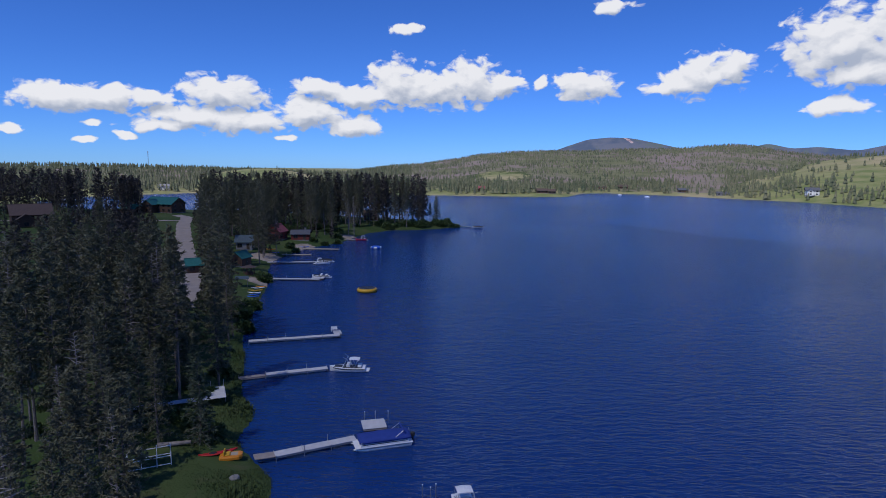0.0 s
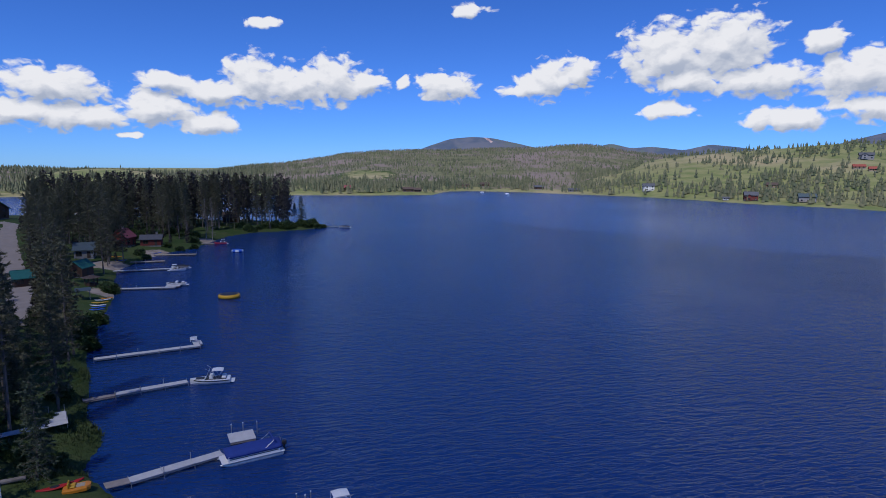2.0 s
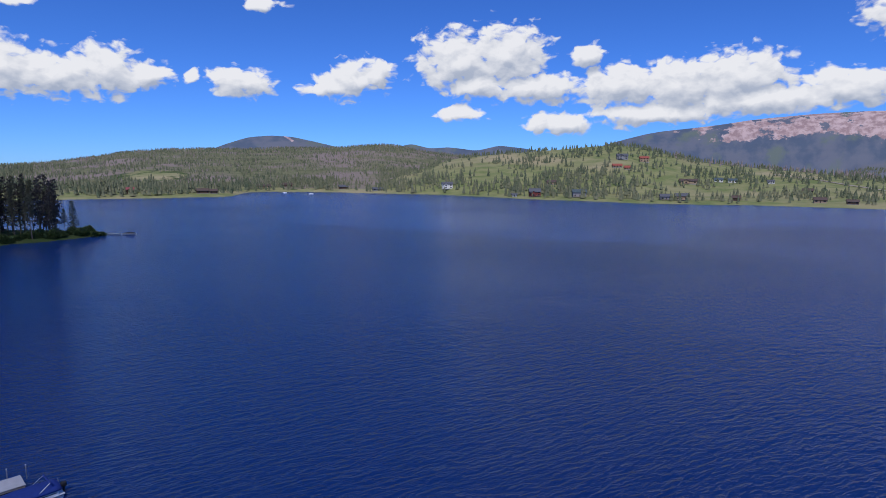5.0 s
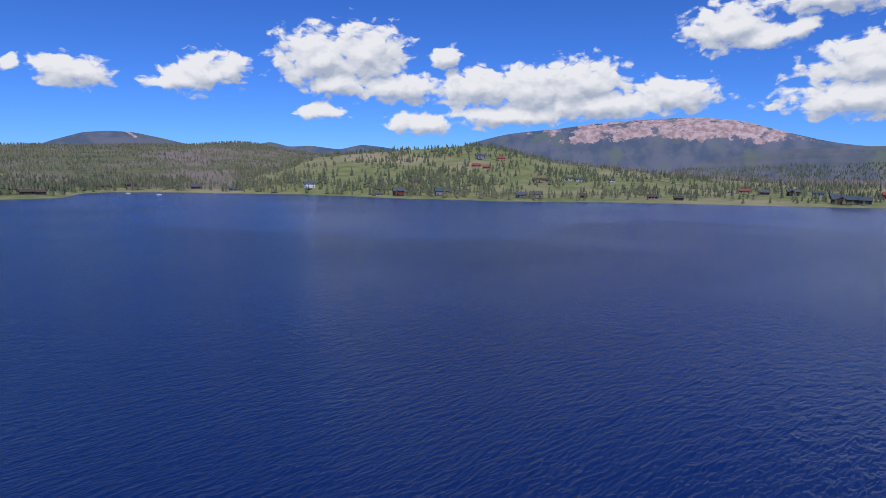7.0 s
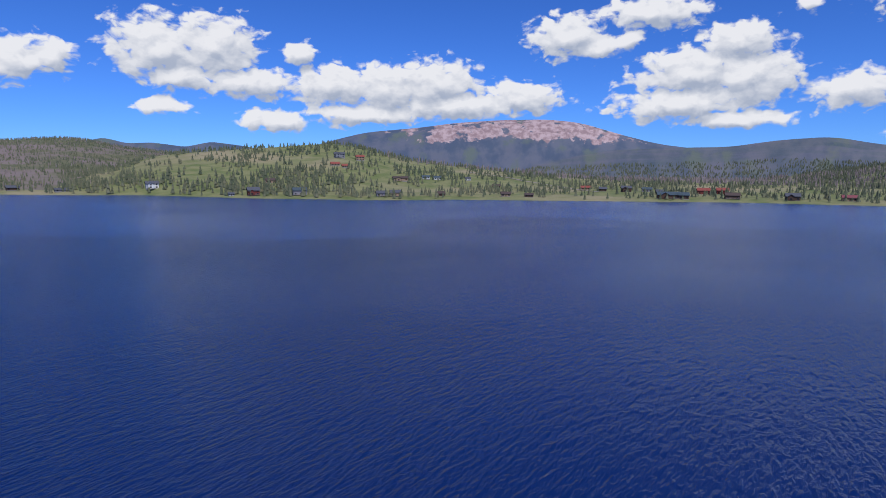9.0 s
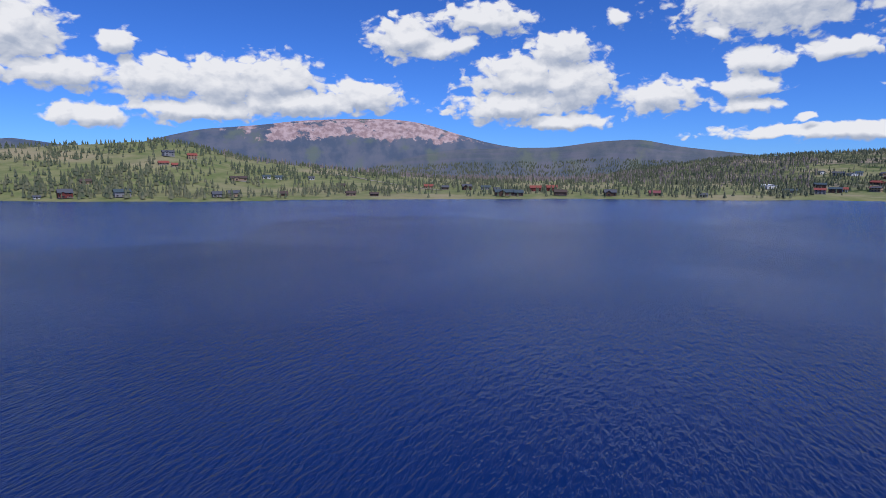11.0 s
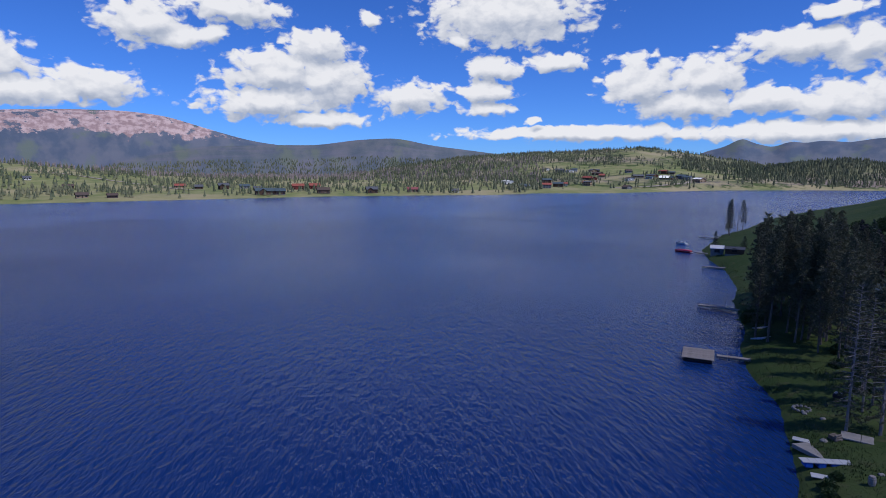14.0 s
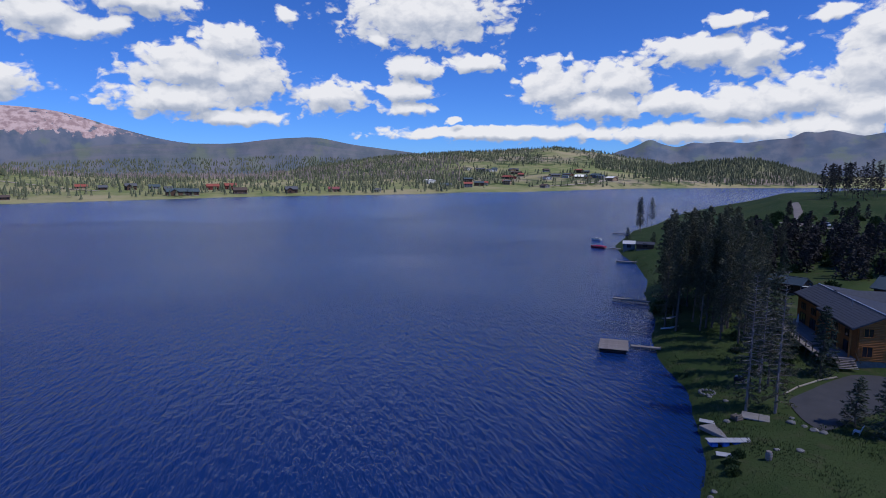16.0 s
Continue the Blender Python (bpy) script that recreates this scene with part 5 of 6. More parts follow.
motorboat("red and white covered boat at the plank dock", (217.4, -112.0), 40, 6.2, 2.4, M_RED, M_WHITE, False, M_PINK)
motorboat("small white motorboat at the grassy point", (241.5, -122.0), 30, 4.8, 2.0, M_WHITE, None, False, None)
# far off boats on the water
for a_, r_, lab in ((19.0, 700, "small white motorboat far out on the lake"), (16.6, 735, "small white motorboat far out on the lake")):
    motorboat(lab, polar(a_, r_), 80 + a_ * 3, 5.2, 2.0, M_WHITE, None, False, M_WHITE)


def water_trampoline(label, x, y, radius, tube_r, colours, mat_colour):
    root = thing("water_trampoline", label, "trampoline", x, y, 0.0, 0, "water trampolines")
    n = len(colours) * 4
    per = n // len(colours) if len(set(colours)) > 1 else n
    pieces = len(colours) if len(set(colours)) > 1 else 1
    for k in range(pieces):
        a0, a1 = 2 * math.pi * k / pieces, 2 * math.pi * (k + 1) / pieces
        steps = max(6, 40 // pieces)
        rings = []
        for i in range(steps + 1):
            a = a0 + (a1 - a0) * i / steps
            rings.append([((radius + tube_r * math.cos(b)) * math.cos(a), (radius + tube_r * math.cos(b)) * math.sin(a), tube_r * 0.85 + tube_r * math.sin(b)) for b in np.linspace(0, 2 * math.pi, 14, endpoint=False)])
        bm = loft(bmesh.new(), rings)
        o = part("tube", bm, colours[k], root)
        o.data.polygons.foreach_set("use_smooth", [True] * len(o.data.polygons))
    bm = bmesh.new()
    bmesh.ops.create_cone(bm, cap_ends=True, segments=32, radius1=radius - 0.02, radius2=radius - 0.06, depth=0.06, matrix=Matrix.Translation((0, 0, tube_r * 1.86)))
    part("jump_mat", bm, mat_colour, root, "dark woven jumping mat")


water_trampoline("round yellow water trampoline with a dark mat", -19.2, 150.5, 2.1, 0.5, [M_YELLOW] * 8, M_DARK)
water_trampoline("blue and white water trampoline afloat", -25.8, 231.0, 1.7, 0.45, [M_BLUEV, M_WHITE] * 5, M_BLUEV)


def small_boat(name, label, x, y, turn, length, beam, material, kind="kayak", z=None, tilt=0):
    root = thing(name, label, "boat" if kind != "canoe" else "canoe", x, y, (gz(x, y) if z is None else z) + 0.02, turn, "small boats")
    root.rotation_euler.x = radians(tilt)
    rings = []
    for i in range(9):
        f = i / 8 * 2 - 1
        w = beam / 2 * max(0.06, (1 - abs(f) ** 2.4))
        k = 0.32 if kind == "kayak" else 0.38
        up = 0.12 * abs(f) ** 2
        rings.append([(f * length / 2, w * math.cos(a), 0.17 + up + (k * 0.5) * math.sin(a) * (0.6 if math.sin(a) > 0 else 1)) for a in np.linspace(0, 2 * math.pi, 10, endpoint=False)])
    part("hull", loft(bmesh.new(), rings), material, root)
    if kind == "kayak":
        bm = bmesh.new()
        bmesh.ops.create_cone(bm, cap_ends=True, segments=14, radius1=0.3, radius2=0.26, depth=0.06, matrix=Matrix.Translation((0, 0, 0.28)) @ Matrix.Diagonal((1.5, 0.75, 1, 1)))
        part("cockpit", bm, M_DARK, root, "dark cockpit opening")
    return root


small_boat("kayak", "red plastic kayak drawn up on the grass", -24.3, 60.4, 24, 3.0, 0.75, M_RED)
small_boat("kayak", "red plastic kayak lying beside the pedal boat", -23.4, 61.4, 32, 2.6, 0.7, M_RED)
small_boat("canoe", "overturned white canoe on the lawn", 101.2, -66.4, -80, 4.4, 0.9, M_WHITE, "canoe")
small_boat("canoe", "overturned grey canoe at the wood's edge", 108.8, -71.2, -75, 4.4, 0.9, M_DOCK, "canoe")
for i, (x, y, m, lab) in enumerate(((-45.2, 139.4, M_BLUEV, "blue plastic kayak on the beach"), (-45.6, 141.6, M_BLUEV, "blue plastic kayak on the beach"), (-46.0, 143.6, M_WHITE, "white plastic kayak on the beach"),
                                    (-46.4, 146.2, M_YELLOW, "yellow plastic kayak on the beach"), (-46.8, 149.2, M_WHITE, "white plastic kayak on the beach"), (-46.9, 151.4, M_ORANGE, "orange plastic kayak on the beach"),
                                    (-59.0, 208.0, M_BLUEV, "blue plastic kayak by the short dock"), (-53.0, 227.8, M_BLUEV, "blue plastic kayak by the pine dock"), (-62.0, 214.0, M_ORANGE, "orange plastic kayak on the bank"))):
    small_boat("kayak", lab, x, y, 8 + 11 * math.sin(i * 2.1), 3.4, 0.8, m, z=max(gz(x, y), 0.0))


def pedal_boat():
    x, y = -22.4, 60.3
    root = thing("pedal_boat", "orange-yellow plastic pedal boat beached on the grass", "boat", x, y, gz(x, y) + 0.05, 14, "small boats")
    root.rotation_euler.x = radians(-6)
    rings = []
    for f, w, h in ((-1.15, 0.6, 0.30), (-1.05, 0.75, 0.42), (0.2, 0.80, 0.42), (0.9, 0.72, 0.45), (1.2, 0.45, 0.42)):
        rings.append([(f, -w, 0.0), (f, w, 0.0), (f, w * 1.05, h * 0.6), (f, w * 0.95, h), (f, -w * 0.95, h), (f, -w * 1.05, h * 0.6)])
    part("hull", loft(bmesh.new(), rings), M_ORANGE, root)
    box_part("footwell", (0.0, 0.75, -0.5, 0.5, 0.425, 0.45), M_DOCKPINE, root, "pale sunken footwell", 0.01)
    for s in (-1, 1):
        st = box_part("seat", (-0.55, -0.05, s * 0.36 - 0.27, s * 0.36 + 0.27, 0.435, 0.56), M_YELLOW, root, "", 0.05)
        box_part("seat_back", (-0.72, -0.58, s * 0.36 - 0.27, s * 0.36 + 0.27, 0.45, 0.92), M_YELLOW, st, "", 0.05)


pedal_boat()


def boat_rack():
    x, y = -29.6, 57.3
    root = thing("boat_lift", "white tubular boat lift frame on the lawn", "boat lift", x, y, gz(x, y), 26)
    for yy in (-1.2, 1.2):
        for zz in (0.15, 1.0):
            part("long_rail", rod(bmesh.new(), (-2.0, yy, zz), (2.0, yy, zz), 0.05), M_WHITE, root)
        for xx in (-2.0, -0.7, 0.7, 2.0):
            part("upright", rod(bmesh.new(), (xx, yy, 0), (xx, yy, 1.3), 0.05), M_WHITE, root)
    for xx in (-2.0, -0.7, 0.7, 2.0):
        part("cross_rail", rod(bmesh.new(), (xx, -1.2, 1.0), (xx, 1.2, 1.0), 0.045), M_WHITE, root)


boat_rack()


def rock(label, x, y, r, flat=0.6, material=None, seed=0):
    bm = bmesh.new()
    bmesh.ops.create_icosphere(bm, subdivisions=3, radius=r)
    for v in bm.verts:
        v.co += noise.noise_vector(v.co / r * 1.3 + Vector((seed, seed * 2, 0))) * r * 0.3
        v.co.z *= flat
    me = bpy.data.meshes.new("rock")
    bm.to_mesh(me)
    bm.free()
    me.materials.append(material or M_STONE)
    ob = new("rock", me)
    ob.matrix_basis = pose(x, y, gz(x, y) + r * flat * 0.2, 0, 0, seed * 40)
    return tagged(ob, label, "rock", group="rocks")


rock("pale grey boulder in the grass", -20.4, 55.6, 0.45, 0.7, None, 1)
for i, (x, y, r) in enumerate(((51.2, -50.0, 0.4), (55.2, -55.6, 0.5), (54.2, -55.9, 0.4), (56.4, -55.4, 0.35), (58.6, -55.6, 0.3), (66.5, -52.6, 0.35), (69.0, -52.0, 0.3), (52.4, -48.2, 0.3), (47.4, -36.6, 0.3), (47.0, -35.9, 0.28), (46.4, -35.4, 0.25), (48.0, -37.4, 0.32), (61.0, -48.6, 0.4), (57.6, -54.6, 0.5))):
    rock("pale grey stone on the grassy bank", x, y, r, 0.55, None, i + 2)


def log_beam(label, a, b, r):
    root = thing("log", label, "log", *a, gz(*a) + r * 0.8, math.degrees(math.atan2(b[1] - a[1], b[0] - a[0])))
    n = math.hypot(b[0] - a[0], b[1] - a[1])
    tv, tf = [], []
    bm = loft(bmesh.new(), [[(n * i / 8, r * (1 - 0.04 * i) * math.cos(t) + 0.03 * math.sin(i), r * (1 - 0.04 * i) * math.sin(t)) for t in np.linspace(0, 6.283, 9, endpoint=False)] for i in range(9)])
    part("stem", bm, M_DEADWOOD, root)


log_beam("pale grey drift log on the lawn", (-30.5, 61.0), (-27.3, 61.9), 0.28)


def dock_bench():
    root = thing("bench", "small white bench at the end of the dock", "bench", -21.0, 110.6, 0.55, 17)
    box_part("seat", (0, 1.2, 0, 0.42, 0.42, 0.47), M_WHITE, root)
    box_part("backrest", (0, 1.2, 0.42, 0.47, 0.5, 0.95), M_WHITE, root)
    for xx in (0.05, 1.1):
        for yy in (0.03, 0.4):
            box_part("leg", (xx, xx + 0.06, yy, yy + 0.06, 0, 0.418), M_WHITE, root)


dock_bench()

# right bank: slipway, pier, slabs, fire ring


def right_bank():
    z = gz(58.5, -46)
    root = thing("boat_ramp", "cracked pale concrete boat ramp at the water", "ramp", 59.4, -46.5, z - 0.05, 14)
    o = box_part("slab", (-2.0, 2.0, -1.3, 1.3, -0.4, 0.06), M_CONCRETE, root, bevel=0.04)
    o.matrix_basis = pose(0, 0, 0.05, 5, 0, 0)
    pier = thing("low_pier", "low white plank pier on blue floats", "pier", 56.5, -42.6, 0.5, -101)
    for i in range(7):
        box_part("board", (0.02 + i * 0.8, 0.78 + i * 0.8, -0.55, 0.55, 0.95, 1.02), M_DOCK, pier)
    for i in range(4):
        box_part("float_drum", (0.3 + i * 1.3, 1.1 + i * 1.3, -0.5, 0.5, 0.35, 0.945), M_BLUEV, pier, "blue plastic float drum", 0.08)
    for (x, y, w, d, t, lab) in ((62.0, -47.1, 2.6, 1.0, 50, "grey weathered board laid on the bank"), (53.8, -43.3, 2.4, 1.0, -120, "pale plywood sheet lying on the grass")):
        b = thing("board_sheet", lab, "board", x, y, gz(x, y) + 0.05, t)
        box_part("sheet", (-w / 2, w / 2, -d / 2, d / 2, 0, 0.08), M_DOCK, b, bevel=0.01)
    s = thing("stone_slab", "pale square concrete slab with stacked firewood", "slab", 60.3, -52.5, gz(60.3, -52.5) + 0.02, 49)
    for i in range(2):
        box_part("paver", (-1.9 + i * 1.95, 0.0 + i * 1.95, -1.1, 1.1, 0.0, 0.16), M_CONCRETE, s, bevel=0.02)
    pile = thing("firewood_pile", "small pile of dark split firewood beside the slab", "firewood", 60.9, -49.9, gz(60.9, -49.9), -83)
    for i in range(9):
        part("log", rod(bmesh.new(), (-0.5, (i % 4) * 0.28 - 0.4, 0.13 + (i // 4) * 0.24), (0.5, (i % 4) * 0.28 - 0.4 + 0.03 * i, 0.13 + (i // 4) * 0.24), 0.13), M_BARK, pile)
    fire = thing("fire_ring", "ring of grey stones round a campfire", "fire ring", 70.4, -52.6, gz(70.4, -52.6))
    for i in range(12):
        a = i * math.pi / 6
        bm = bmesh.new()
        bmesh.ops.create_icosphere(bm, subdivisions=2, radius=0.26, matrix=Matrix.Translation((1.0 * math.cos(a), 1.0 * math.sin(a), 0.12)) @ Matrix.Diagonal((1, 0.8 + 0.1 * math.sin(i * 3), 0.8, 1)))
        part("stone", bm, M_STONE, fire)
    grill = thing("covered_grill", "dark covered grill standing under the pines", "grill", 71.2, -58.2, gz(71.2, -58.2), 40)
    box_part("body", (-0.7, 0.7, -0.35, 0.35, 0.45, 1.0), M_DARK, grill, "", 0.1)
    box_part("lid", (-0.55, 0.55, -0.33, 0.33, 1.002, 1.25), M_STEEL, grill, "grey steel lid", 0.12)
    for xx in (-0.55, 0.5):
        for yy in (-0.28, 0.22):
            box_part("leg", (xx, xx + 0.06, yy, yy + 0.06, 0, 0.448), M_DARK, grill)
    barrel = thing("barrel", "grey weathered barrel standing in the grass", "barrel", 50.9, -45.9, gz(50.9, -45.9))
    part("staves", loft(bmesh.new(), [[(r * math.cos(t), r * math.sin(t), h) for t in np.linspace(0, 6.283, 14, endpoint=False)] for h, r in ((0, 0.27), (0.25, 0.33), (0.5, 0.35), (0.75, 0.33), (1.0, 0.27))]), M_DOCKOLD, barrel)
    for h, r in ((0.2, 0.335), (0.8, 0.335)):
        part("hoop", rod(bmesh.new(), (0, 0, h - 0.03), (0, 0, h + 0.03), r, 14), M_STEEL, barrel)
    chair = thing("lawn_chair", "pale lawn chair with boards under the spruces", "chair", 53.3, -59.4, gz(53.3, -59.4), 120)
    box_part("seat", (-0.35, 0.35, -0.3, 0.35, 0.38, 0.44), M_WHITE, chair)
    o = box_part("backrest", (-0.35, 0.35, -0.03, 0.03, 0, 0.75), M_WHITE, chair)
    o.matrix_basis = pose(0, 0.36, 0.42, -18, 0, 0)
    for xx in (-0.34, 0.28):
        for yy in (-0.3, 0.28):
            box_part("leg", (xx, xx + 0.06, yy, yy + 0.06, 0, 0.378), M_WHITE, chair)


right_bank()

# ---- houses ----


def window(parent, x, y, z, w, h, turn, trim=None):
    """A framed window with its pane, on a wall whose outward way is -y before turning."""
    f = bmesh.new()
    t = 0.09
    for x0, x1, z0, z1 in ((-w / 2 - t, w / 2 + t, -h / 2 - t, -h / 2), (-w / 2 - t, w / 2 + t, h / 2, h / 2 + t), (-w / 2 - t, -w / 2, -h / 2, h / 2), (w / 2, w / 2 + t, -h / 2, h / 2), (-0.03, 0.03, -h / 2, h / 2)):
        bx(f, x0, x1, -0.07, 0.05, z0, z1)
    o = part("window", f, trim or M_TRIM, parent)
    o.matrix_basis = pose(x, y, z, 0, 0, turn)
    p = part("pane", bx(bmesh.new(), -w / 2, w / 2, -0.02, 0.02, -h / 2, h / 2), M_GLASS, o, "dark window glass")
    return o


def gable_wall(bm, w, d, h, rise, z0=0.0):
    """Walls with gables over the short ends: w along x, the ridge along x."""
    pts = lambda x: [(x, -d / 2, z0), (x, d / 2, z0), (x, d / 2, h), (x, 0, h + rise), (x, -d / 2, h)]
    return loft(bm, [pts(-w / 2), pts(w / 2)])


def roof_slabs(root, w, d, h, rise, over, material, ridge=None):
    run = d / 2 + over
    drop = rise * run / (d / 2)
    for s in (-1, 1):
        bm = bmesh.new()
        ring = lambda x: [(x, 0, h + rise + 0.03), (x, s * run, h + rise - drop + 0.03), (x, s * run, h + rise - drop + 0.21), (x, 0, h + rise + 0.21)]
        loft(bm, [ring(-w / 2 - over), ring(w / 2 + over)])
        r = part("roof", bm, material, root, "pitched roof slope")
        # seams or shingle courses
        n = int((w + 2 * over) / 0.6) if material in (M_GREENROOF, M_TEALROOF, M_REDROOF) else 0
        if 0 < n < 60:
            b2 = bmesh.new()
            for i in range(n):
                x = -w / 2 - over + (i + 0.5) * (w + 2 * over) / n
                loft(b2, [[(x - 0.02, 0, h + rise + 0.211), (x + 0.02, 0, h + rise + 0.211), (x + 0.02, 0, h + rise + 0.25), (x - 0.02, 0, h + rise + 0.25)],
                          [(x - 0.02, s * run, h + rise - drop + 0.211), (x + 0.02, s * run, h + rise - drop + 0.211), (x + 0.02, s * run, h + rise - drop + 0.25), (x - 0.02, s * run, h + rise - drop + 0.25)]])
            part("seam", b2, material, r)
    part("ridge_cap", bx(bmesh.new(), -w / 2 - over, w / 2 + over, -0.12, 0.12, h + rise + 0.20, h + rise + 0.27), ridge or material, root)


def house(label, x, y, turn, w, d, h, rise, wall_m, roof_m, over=0.6, chimney=True, wins=3, z=None, detail=True, name="house", wing=None, deck=False):
    root = thing(name, label, "house", x, y, (gz(x, y) if z is None else z) - 0.1, turn, "houses")
    part("foundation", bx(bmesh.new(), -w / 2 + 0.05, w / 2 - 0.05, -d / 2 + 0.05, d / 2 - 0.05, -1.5, 0.35), M_STONE, root, "grey stone foundation")
    part("wall", gable_wall(bmesh.new(), w, d, h, rise, 0.352), wall_m, root)
    roof_slabs(root, w, d, h, rise, over, roof_m)
    floors = max(1, int(h / 2.6))
    for fl in range(floors):
        zz = 1.7 + fl * 2.7
        for i in range(wins):
            xx = -w / 2 + w * (i + 0.5) / wins
            for s in (-1, 1):
                if fl == 0 and i == wins // 2 and s == -1:
                    o = part("door", bx(bmesh.new(), xx - 0.48, xx + 0.48, -d / 2 - 0.06, -d / 2 - 0.003, 0.36, 2.4), M_TRIM, root, "dark front door")
                    part("handle", bx(bmesh.new(), xx + 0.32, xx + 0.38, -d / 2 - 0.1, -d / 2 - 0.062, 1.3, 1.42), M_STEEL, o)
                else:
                    window(root, xx, s * (d / 2 + 0.005), zz, min(1.5, w / wins * 0.55), 1.2, 0 if s < 0 else 180)
        for s in (-1, 1):
            for yy in ((-d / 4, d / 4) if d > 5 else (0,)):
                window(root, s * (w / 2 + 0.005), yy, zz, min(1.3, d * 0.25), 1.2, 90 if s > 0 else -90)
    if d > 6:
        for s in (-1, 1):
            window(root, s * (w / 2 + 0.005), 0, h + rise * 0.35, 0.9, 0.8, 90 if s > 0 else -90)
    if chimney:
        c = part("chimney", bx(bmesh.new(), w * 0.2, w * 0.2 + 0.7, 0.4, 1.1, h, h + rise + 1.0, 0.02), M_STONE, root, "stone chimney")
        part("cap", bx(bmesh.new(), w * 0.2 - 0.06, w * 0.2 + 0.76, 0.34, 1.16, h + rise + 1.002, h + rise + 1.1), M_DARK, c)
    if wing:
        ww, wd, wh, wr = wing
        g = new("wing")
        bpy.data.objects.remove(g)
        bm = gable_wall(bmesh.new(), ww, wd, wh, wr, 0.352)
        bmesh.ops.rotate(bm, verts=bm.verts, cent=(0, 0, 0), matrix=Matrix.Rotation(radians(90), 3, "Z"))
        bmesh.ops.translate(bm, verts=bm.verts, vec=(-w * 0.18, -d / 2 - ww / 2 + 0.3, 0))
        wg = part("wing", bm, wall_m, root, "gabled projecting wing")
        for s in (-1, 1):
            run = wd / 2 + over
            drop = wr * run / (wd / 2)
            ring = lambda q: [(-w * 0.18, q, wh + wr + 0.03), (-w * 0.18 + s * run, q, wh + wr - drop + 0.03), (-w * 0.18 + s * run, q, wh + wr - drop + 0.21), (-w * 0.18, q, wh + wr + 0.21)]
            part("wing_roof", loft(bmesh.new(), [ring(-d / 2 - ww - over * 0.5), ring(0)]), roof_m, wg)
        window(wg, -w * 0.18, -d / 2 - ww + 0.29, 1.7, 1.6, 1.4, 0)
        if wh > 4.5:
            window(wg, -w * 0.18, -d / 2 - ww + 0.29, 4.4, 1.6, 1.4, 0)
    if deck:
        dk = part("deck", bx(bmesh.new(), -w / 2, w / 2, -d / 2 - 2.6, -d / 2 - 0.01, 0.7, 0.85), M_DOCKOLD, root, "weathered plank deck")
        for i in range(6):
            xx = -w / 2 + 0.06 + i * (w - 0.12) / 5
            part("rail_post", bx(bmesh.new(), xx - 0.05, xx + 0.05, -d / 2 - 2.6, -d / 2 - 2.5, 0.852, 1.8), M_DOCKOLD, dk)
        part("hand_rail", bx(bmesh.new(), -w / 2, w / 2, -d / 2 - 2.62, -d / 2 - 2.48, 1.802, 1.87), M_DOCKOLD, dk)
        for i in range(5):
            xx = -w / 2 + 0.1 + i * (w - 0.2) / 4
            part("deck_post", bx(bmesh.new(), xx - 0.08, xx + 0.08, -d / 2 - 2.5, -d / 2 - 2.34, -0.8, 0.698), M_DOCKOLD, dk)
    return root


# cabins of the left shore
house("small grey cabin with a blue-grey metal roof", -70.5, 212, 10, 5.5, 6.0, 3.0, 1.9, M_GREYWALL, M_TEALROOF, 0.5, False, 2, name="cabin")
house("brown shed with a green metal roof by the shore", -60.5, 177.5, 75, 5.0, 4.0, 2.8, 1.6, M_BROWN, M_GREENROOF, 0.4, False, 1, name="shed")
house("red cabin with a faded red roof among pines", -66.5, 238.5, 75, 6.0, 6.0, 3.6, 2.6, M_REDWALL, M_PINKROOF, 0.5, True, 2, name="cabin")
house("low barn-red cabin with a dark roof", -57.5, 241.5, 5, 7.0, 5.0, 2.7, 1.3, M_REDWALL, M_SLATE, 0.5, True, 2, name="cabin")
house("dark log boathouse half hidden by a pine", -68.0, 163.0, 30, 5.0, 4.0, 2.6, 1.4, M_BROWN, M_GREENROOF, 0.5, False, 2, name="cabin")
house("brown cabin hidden among the peninsula pines", -39.0, 322, 10, 7.0, 6.0, 3.0, 2.4, M_BROWN, M_BROWNROOF, 0.5, True, 2, name="cabin")
house("large log lodge with green metal roofs by the inlet", -166, 358, -20, 20, 11, 5.6, 3.4, M_BROWN, M_GREENROOF, 0.8, True, 5, name="lodge", wing=(5, 7, 5.4, 2.4))
house("low log garage with a green metal roof", -182, 351, -20, 11, 8, 3.0, 2.0, M_BROWN, M_GREENROOF, 0.6, False, 3, name="garage")
house("big brown log house with a brown shingle roof", -187, 271, 40, 15, 13, 5.8, 4.0, M_BROWN, M_BROWNROOF, 0.9, True, 3, name="house", wing=(4, 6, 4.0, 2.0), deck=True)
house("white two-storey house on the far inlet shore", *polar(-24.9, 735), 20, 11, 7, 4.8, 2.2, M_WHITEWALL, M_GREYWALL, 0.5, True, 4, wing=(4, 6, 3, 1.6))


